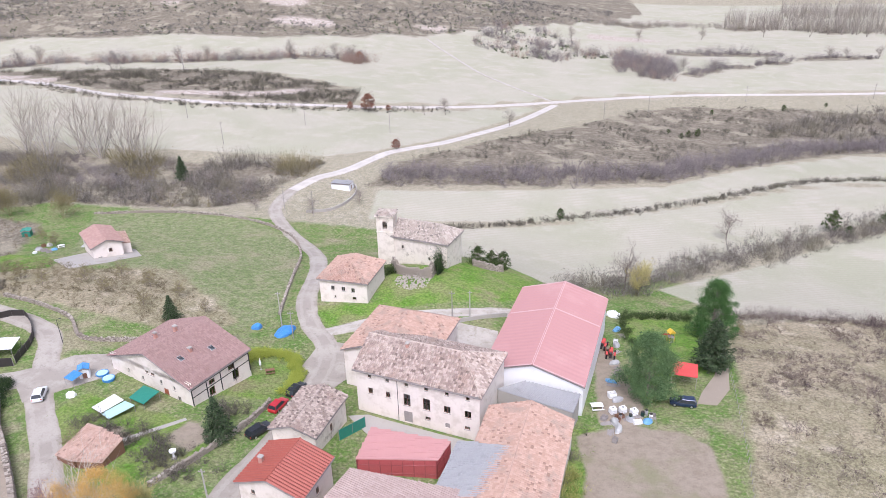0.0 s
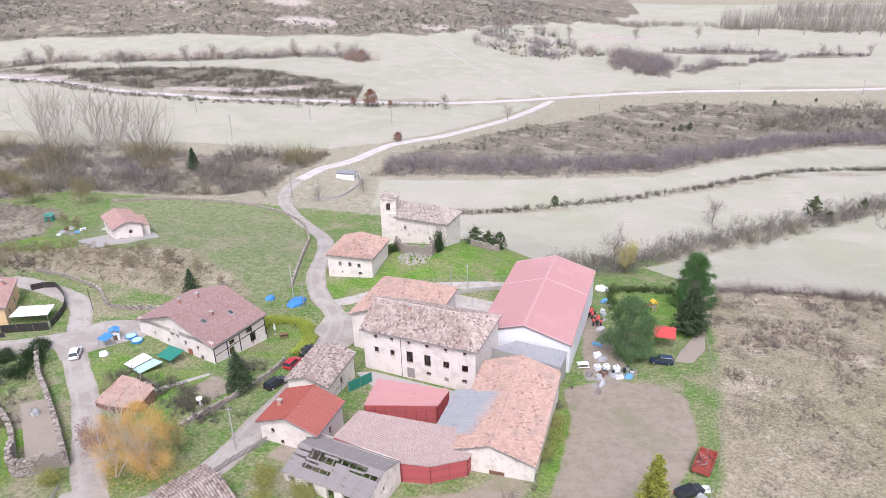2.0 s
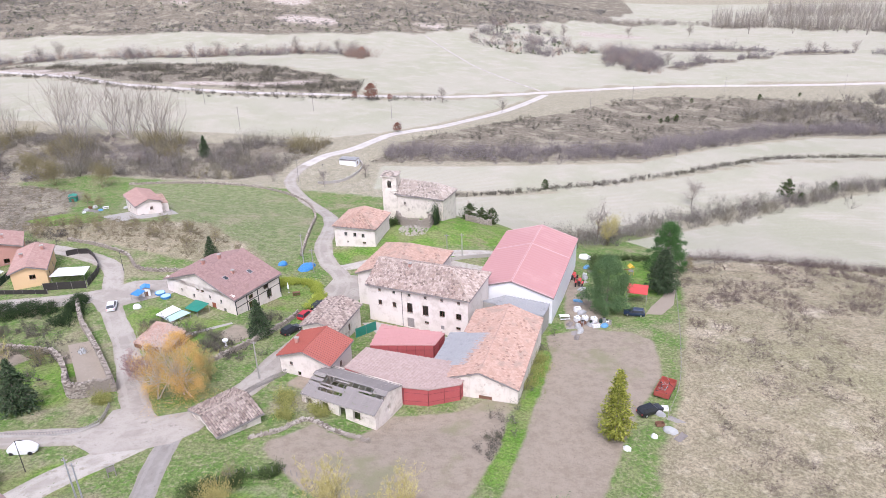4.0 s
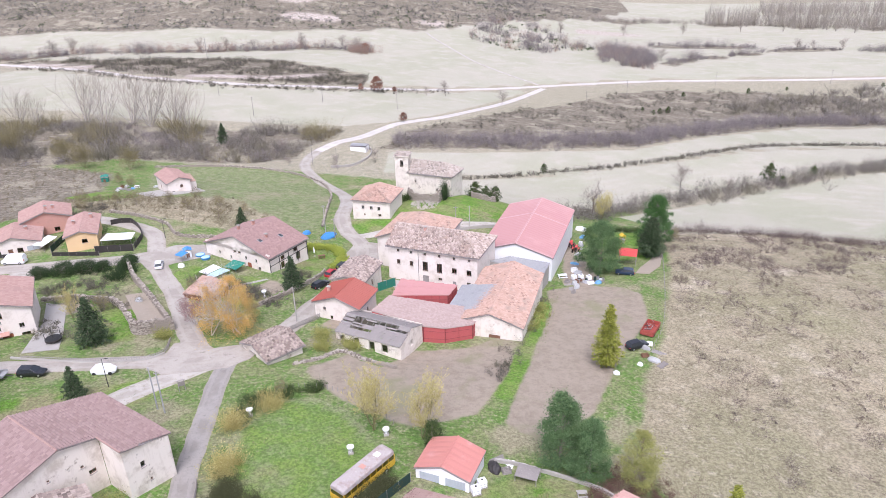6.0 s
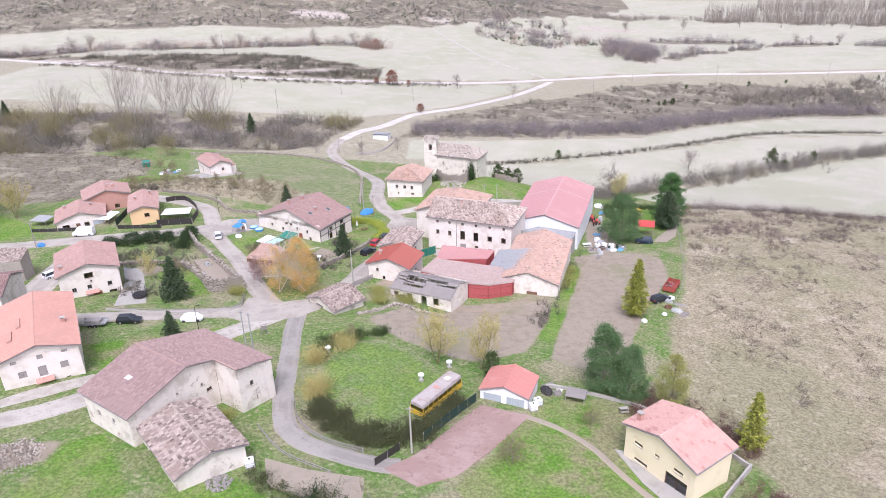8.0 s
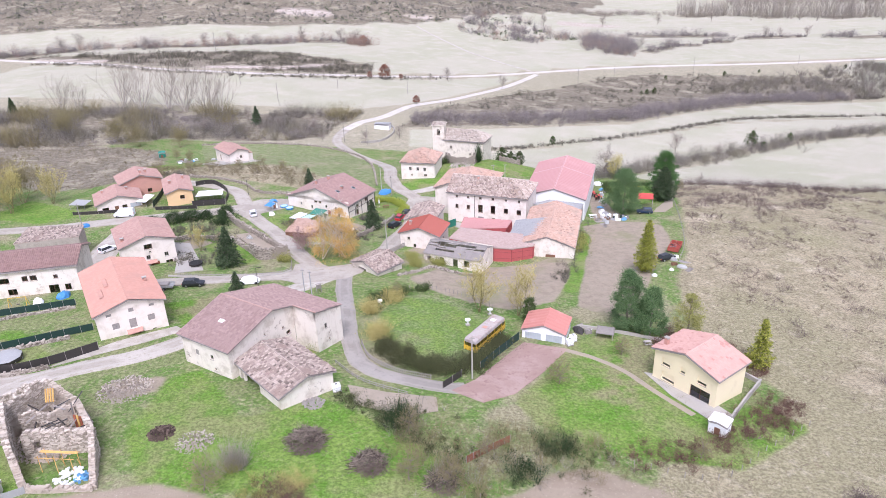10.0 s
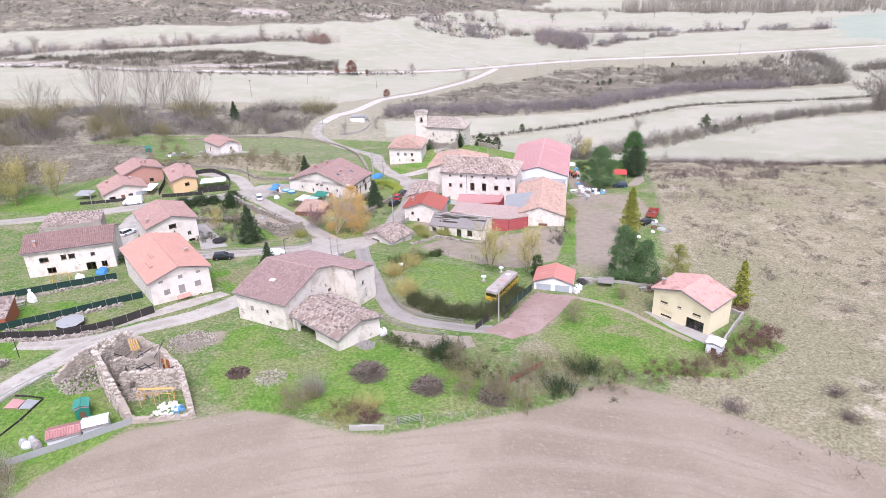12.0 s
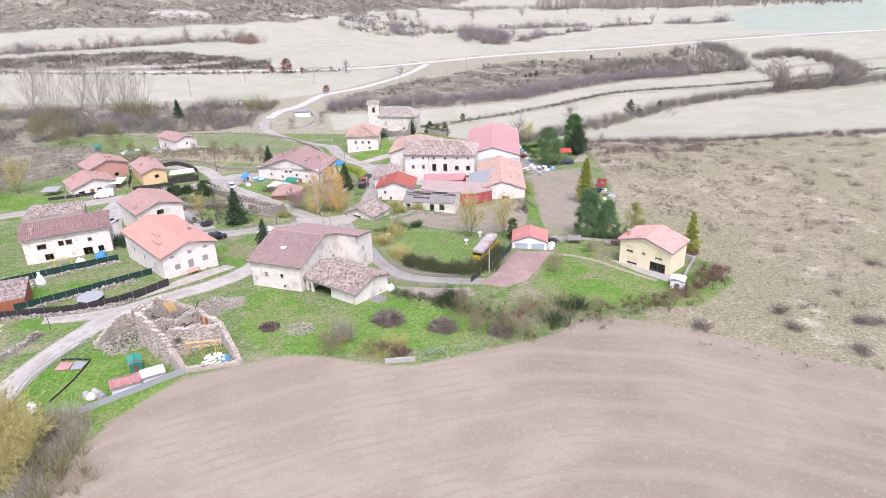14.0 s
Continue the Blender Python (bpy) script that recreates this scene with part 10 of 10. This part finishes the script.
hut("white_hut", "small white metal garden hut", 33.2, -32.2, 2.6, 2.2, 2.0, M_WHITE, M_WHITE, -38, 0.25)
hut("hen_house", "low pink-roofed hen house", -57.2, -53.8, 2.4, 4.0, 1.4, M_SHEDRED, M_WHITE, -70, 0.4)
hut("hen_house", "low white-roofed hen house", -54.0, -52.2, 2.2, 3.2, 1.4, M_WHITE, M_WHITE, -70, 0.3)
hut("green_hut", "small dark green garden hut", -57.2, -48.8, 1.9, 2.0, 1.8, M_GREEN, M_GREEN, 20, 0.3)
hut("tool_shed", "small green tool shed by the meadow", -119, 136, 2.4, 2.4, 1.8, M_GREEN, M_GREEN, 20, 0.3)
hut("cemetery_hut", "low white building inside a round wall", -44, 196, 4.0, 7.0, 2.2, M_SHEET, M_WHITE, 80, 0.3)
hut("playhouse", "small white and blue garden playhouse", -54.6, 62.4, 1.8, 1.8, 1.8, M_BLUE, M_WHITE, 30, 0.4)
for k, (x, y) in enumerate(((-52.2, 63.4), (-50.4, 62.2))):
    ob = thing("paddling_pool", pose(x, y, gz(x, y)), "blue round paddling pool in a yard", "paddling pool")
    part("rim", tubes(((0, 0, 0), (0, 0, 0.45), 1.0, 1.05), sides=16), M_BLUE, ob)
    part("water_cover", tubes(((0, 0, 0.45), (0, 0, 0.47), 0.9, 0.88), sides=16), M_TEAL, ob)

# exposed timbers of the large farmhouse
w_house = bpy.data.objects["half_timbered_house"]
for yy in (-6.2, -3.2, -0.2, 2.8, 6.2):
    part("timber_post", boxes((9.79, 9.86, yy - 0.09, yy + 0.09, 0, 4.1)), M_DARK, w_house, "dark exposed timber")
for zz in (2.2, 3.6):
    part("timber_rail", boxes((9.79, 9.85, -6.3, 6.3, zz - 0.07, zz + 0.07)), M_DARK, w_house, "dark exposed timber")
# a drainpipe on the manor house
part("drainpipe", tubes(((5.98, -3.2, 0), (5.98, -3.2, 8.0), 0.06, 0.06), sides=6), M_DARK, bpy.data.objects["manor_house"])
# door canopies
for name, yf, z in (("orange_roofed_house", -9.3, 2.25), ("pink_roofed_house", -6.0, 2.3)):
    part("door_canopy", loft([(yf - 0.9, [(-1.2, z - 0.15), (1.2, z - 0.15), (1.2, z - 0.05), (-1.2, z - 0.05)]), (yf, [(-1.2, z + 0.2), (1.2, z + 0.2), (1.2, z + 0.3), (-1.2, z + 0.3)])]), M_TILE_CORAL, bpy.data.objects[name])


# clutter of a farmyard: crates, boards, drums and covered heaps
M_TARP = surface("pale_tarpaulin", (0.4, 0.4, 0.38), (0.3, 0.3, 0.285), (0.48, 0.48, 0.46), 1.0, 6.0, rough=0.5)


def crate(x, y, size, turn, material, label):
    """A slatted crate."""
    a, b, c = size
    ob = thing("crate", pose(x, y, gz(x, y), 0, 0, turn), label, "crate", "crates in the yard")
    for s in (-1, 1):
        for k in range(3):
            part("slat", boxes((-a / 2, a / 2, s * b / 2 - 0.02, s * b / 2 + 0.02, c * k / 3 + 0.03, c * (k + 0.8) / 3 + 0.03), bevel=0.006), material, ob)
            part("slat", boxes((s * a / 2 - 0.02, s * a / 2 + 0.02, -b / 2 + 0.03, b / 2 - 0.03, c * k / 3 + 0.03, c * (k + 0.8) / 3 + 0.03), bevel=0.006), material, ob)
    part("floor_board", boxes((-a / 2 + 0.03, a / 2 - 0.03, -b / 2 + 0.03, b / 2 - 0.03, 0.0, 0.04)), material, ob)


def board_stack(x, y, turn, n, length, material, label, seed):
    """Boards lying crosswise in a loose stack."""
    rs = np.random.RandomState(seed)
    ob = thing("board_stack", pose(x, y, gz(x, y), 0, 0, turn), label, "timber")
    for k in range(n):
        bm = boxes((-length / 2, length / 2, -0.11, 0.11, 0, 0.045), bevel=0.01)
        bm.transform(pose(rs.normal(0, 0.12), (k % 4 - 1.5) * 0.26, 0.05 * (k // 4), 0, 0, rs.normal(0, 4)))
        part("board", bm, material, ob)


rs = np.random.RandomState(77)
yard = [(33.4 + 0.16 * (y - 62) + rs.normal(0, 0.9), y + rs.normal(0, 0.6)) for y in np.linspace(58, 98, 18)] + [(32 + 0.85 * k + rs.normal(0, 0.2), 64.4 + rs.normal(0, 0.9)) for k in range(10)] + [(44.5 + rs.normal(0, 1.0), y) for y in np.linspace(27, 34, 6)] + [(-106 + rs.normal(0, 4), 123 + rs.normal(0, 3)) for k in range(12)] + [(-94 + rs.normal(0, 2), 128 + rs.normal(0, 1.5)) for k in range(5)]
for k, (x, y) in enumerate(yard):
    if k % 3 == 0:
        crate(x, y, (rs.uniform(0.8, 1.4), rs.uniform(0.7, 1.0), rs.uniform(0.5, 1.0)), rs.uniform(0, 90), (M_GREYWOOD, M_WOOD, M_WHITE)[k % 9 // 3], ("weathered grey slatted crate in the yard", "brown slatted crate in the yard", "white plastic crate in the yard")[k % 9 // 3])
    elif k % 3 == 1:
        board_stack(x, y, rs.uniform(0, 180), rs.randint(5, 11), rs.uniform(1.4, 2.8), (M_GREYPLANK, M_GREYWOOD)[k % 2], "loose stack of weathered boards in the yard", k)
    else:
        lump("tarpaulin", "heap under a pale tarpaulin in the yard", x, y, rs.uniform(0.8, 1.3), rs.uniform(0.5, 0.8), rs.uniform(0.5, 0.9), (M_TARP, M_SHEET, M_BLUESHEET)[k % 9 // 3], "covered heap", k)
# hedges round the gardens
p = np.concatenate([beside([(41, 106.5), (48, 107), (55, 106.5)], 70, 1.6, 300), beside([(41, 106), (40, 98), (41, 90)], 40, 1.2, 301)])
shrubs("hedge", "clipped dark green hedge round a garden lawn", "hedge", p, heights(len(p), 1.0, 1.7), M_HEDGE, per=10, leafs=90, leaf=0.1)
p = np.concatenate([beside([(26, 62), (24, 48), (21, 34), (18, 18)], 60, 2.6, 302), beside([(-24, 44), (-28, 40), (-34, 46)], 40, 3.0, 303), beside([(-70, 28), (-62, 22), (-56, 30)], 50, 4.0, 305), beside([(-76, 40), (-70, 46), (-64, 44)], 60, 3.0, 306), beside([(-100, 84), (-92, 92), (-104, 98)], 60, 4.0, 307)])
shrubs("garden_shrubs", "mixed garden shrubs with fading leaves", "shrubs", p, heights(len(p), 0.5, 1.6), M_HEDGEROW, per=18, leafs=60, leaf=0.1)
# odds and ends between the garage and the shelter
board_stack(18.2, -2.6, 30, 9, 2.2, M_GREYPLANK, "loose stack of weathered boards behind the garage", 91)
board_stack(20.0, -3.4, 75, 7, 1.8, M_WHITE, "white boards leaning in a heap behind the garage", 92)
lump("tarpaulin", "dark sheet over a heap behind the garage", 18.0, -4.4, 1.3, 0.8, 0.8, M_DARK, "tarpaulin", 93)
crate(19.6, -5.0, (1.1, 0.8, 0.7), 20, M_GREYWOOD, "weathered grey slatted crate behind the garage")
for x, y, turn, lab in ((-52.6, 36.2, 40, "loose stack of grey boards on an old foundation"), (-50.2, 34.0, 120, "loose stack of grey boards on an old foundation")):
    board_stack(x, y, turn, 8, 2.0, M_GREYPLANK, lab, int(-x))
lump("tarpaulin", "pale sheet over a heap on an old foundation", -53.6, 38.4, 1.0, 0.7, 0.9, M_TARP, "tarpaulin", 94)


# the grass yard between the lane and the roofless house
def panel(name, label, corners, material, thick=0.08, lift=0.12, category="panel"):
    x0, y0 = corners[0]
    z0 = gz(x0, y0)
    ob = thing(name, pose(x0, y0, z0), label, category)
    bm = bmesh.new()
    low = [bm.verts.new((x - x0, y - y0, gz(x, y) - z0 + lift)) for x, y in corners]
    high = [bm.verts.new((x - x0, y - y0, gz(x, y) - z0 + lift + thick)) for x, y in corners]
    bm.faces.new(low[::-1])
    bm.faces.new(high)
    for k in range(len(low)):
        j = (k + 1) % len(low)
        bm.faces.new((low[k], low[j], high[j], high[k]))
    part("sheet", bm, material, ob)
    bm = bmesh.new()
    for x, y in corners:
        box(bm, x - x0 - 0.06, x - x0 + 0.06, y - y0 - 0.06, y - y0 + 0.06, gz(x, y) - z0 - 0.1, gz(x, y) - z0 + lift)
        part("block", bm, M_CONCRETE, ob)
        bm = bmesh.new()
    bm.free()
    return ob


panel("roof_sheet", "red metal roof sheet lying on the grass", [(-69.0, -44.3), (-67.0, -44.9), (-67.2, -46.7), (-69.2, -46.5)], M_SHEDRED, category="metal sheet")
panel("roof_sheet", "grey metal roof sheet lying on the grass", [(-66.9, -44.6), (-64.9, -45.2), (-65.4, -47.0), (-66.9, -46.8)], M_SHEET, category="metal sheet")
panel_fence("low_fence", "low black edging board across a grass yard", [(-69.2, -43.6), (-67.2, -43.9), (-64.7, -44.6)], 0.3, M_DARK)
panel_fence("low_fence", "low black edging board across a grass yard", [(-64.7, -44.6), (-65.4, -49.5), (-67.0, -54.6)], 0.3, M_DARK)
picket_fence("wire_fence", "thin grey-green wire fence beside the lane", [(-71.9, -54.0), (-71.6, -48.3), (-70.0, -44.0), (-67.4, -39.6), (-65.8, -39.0)], 1.2, M_SHEET, gap=0.8, width=0.05)
for k, (x, y, m) in enumerate([(-62.4, -54.2, M_TARP), (-61.6, -54.8, M_WHITE), (-60.8, -54.4, M_CONCRETE), (-61.4, -53.8, M_TARP), (-60.2, -55.0, M_GREYWOOD)]):
    lump("rubble_sack", "pale sack of rubble beside a sheet fence", x, y, 0.6, 0.5, 0.8, m, "sack", 120 + k)
for k, (x, y) in enumerate([(-69.2, -55.0), (-68.6, -56.0)]):
    lump("rubble_sack", "white sack on the grass beside the lane", x, y, 0.6, 0.5, 0.8, M_WHITE, "sack", 130 + k)

t9 = bare_tree("willow_tree", "spreading willow with yellow-olive twigs at the field corner", 7.5, 191, 0.95, 6, 2, stems=5, bark=M_TWIG_OLIVE, twig=M_TWIG_GOLD, group="field corner willows", up=0.02, twigginess=3.0, thin=0.02)
planted(t9, [(-68.6, -63.4, 1.0), (-71.6, -66.6, 0.95), (-66.4, -68.6, 0.8)], seed=14)
p = np.concatenate([beside([(-65, -58), (-61.8, -60.6), (-62.0, -65), (-63.6, -70), (-65, -77)], 90, 2.4, 410)])
shrubs("bramble", "grey-brown bramble bank along the field corner", "bush", p, heights(len(p), 1.3, 3.0), M_TANTWIG, per=40, leafs=50, leaf=0.06, width=0.02, wide=0.5)
p = beside([(-66, -59), (-63.4, -62), (-63.6, -66), (-65.4, -71)], 60, 3.0, 411)
shrubs("bramble", "dark brown bramble under the willows", "bush", p, heights(len(p), 0.8, 1.8), M_BRUSH, per=30, leafs=70, leaf=0.08, width=0.02, wide=0.5)

# dark bushes and a grassy verge where the heath meets the ploughed field
for k, (x, y) in enumerate([(29.6, -47.5), (45.5, -44.4), (44.1, -50.6), (56.1, -51.2), (58.1, -51.6), (49.7, -59.6), (77.0, -27.7)]):
    rs = np.random.RandomState(430 + k)
    p = np.array([x, y]) + rs.normal(0, 0.7, (9, 2))
    shrubs("heath_bush", "dark maroon leafless bush on the heath", "bush", p, heights(len(p), 0.8, 1.7), M_HEATHBUSH, per=40, leafs=120, leaf=0.07, width=0.02, wide=0.6)
p = beside([(15, -40.2), (22, -43.2), (30, -48.7), (46, -61.2), (70, -76.2), (110, -90)], 900, 1.6, 440)
shrubs("verge_grass", "olive-green grass verge along the ploughed field", "grass", p, heights(len(p), 0.15, 0.4), M_GRASS, per=8, leafs=0, width=0.2, wide=0.9)
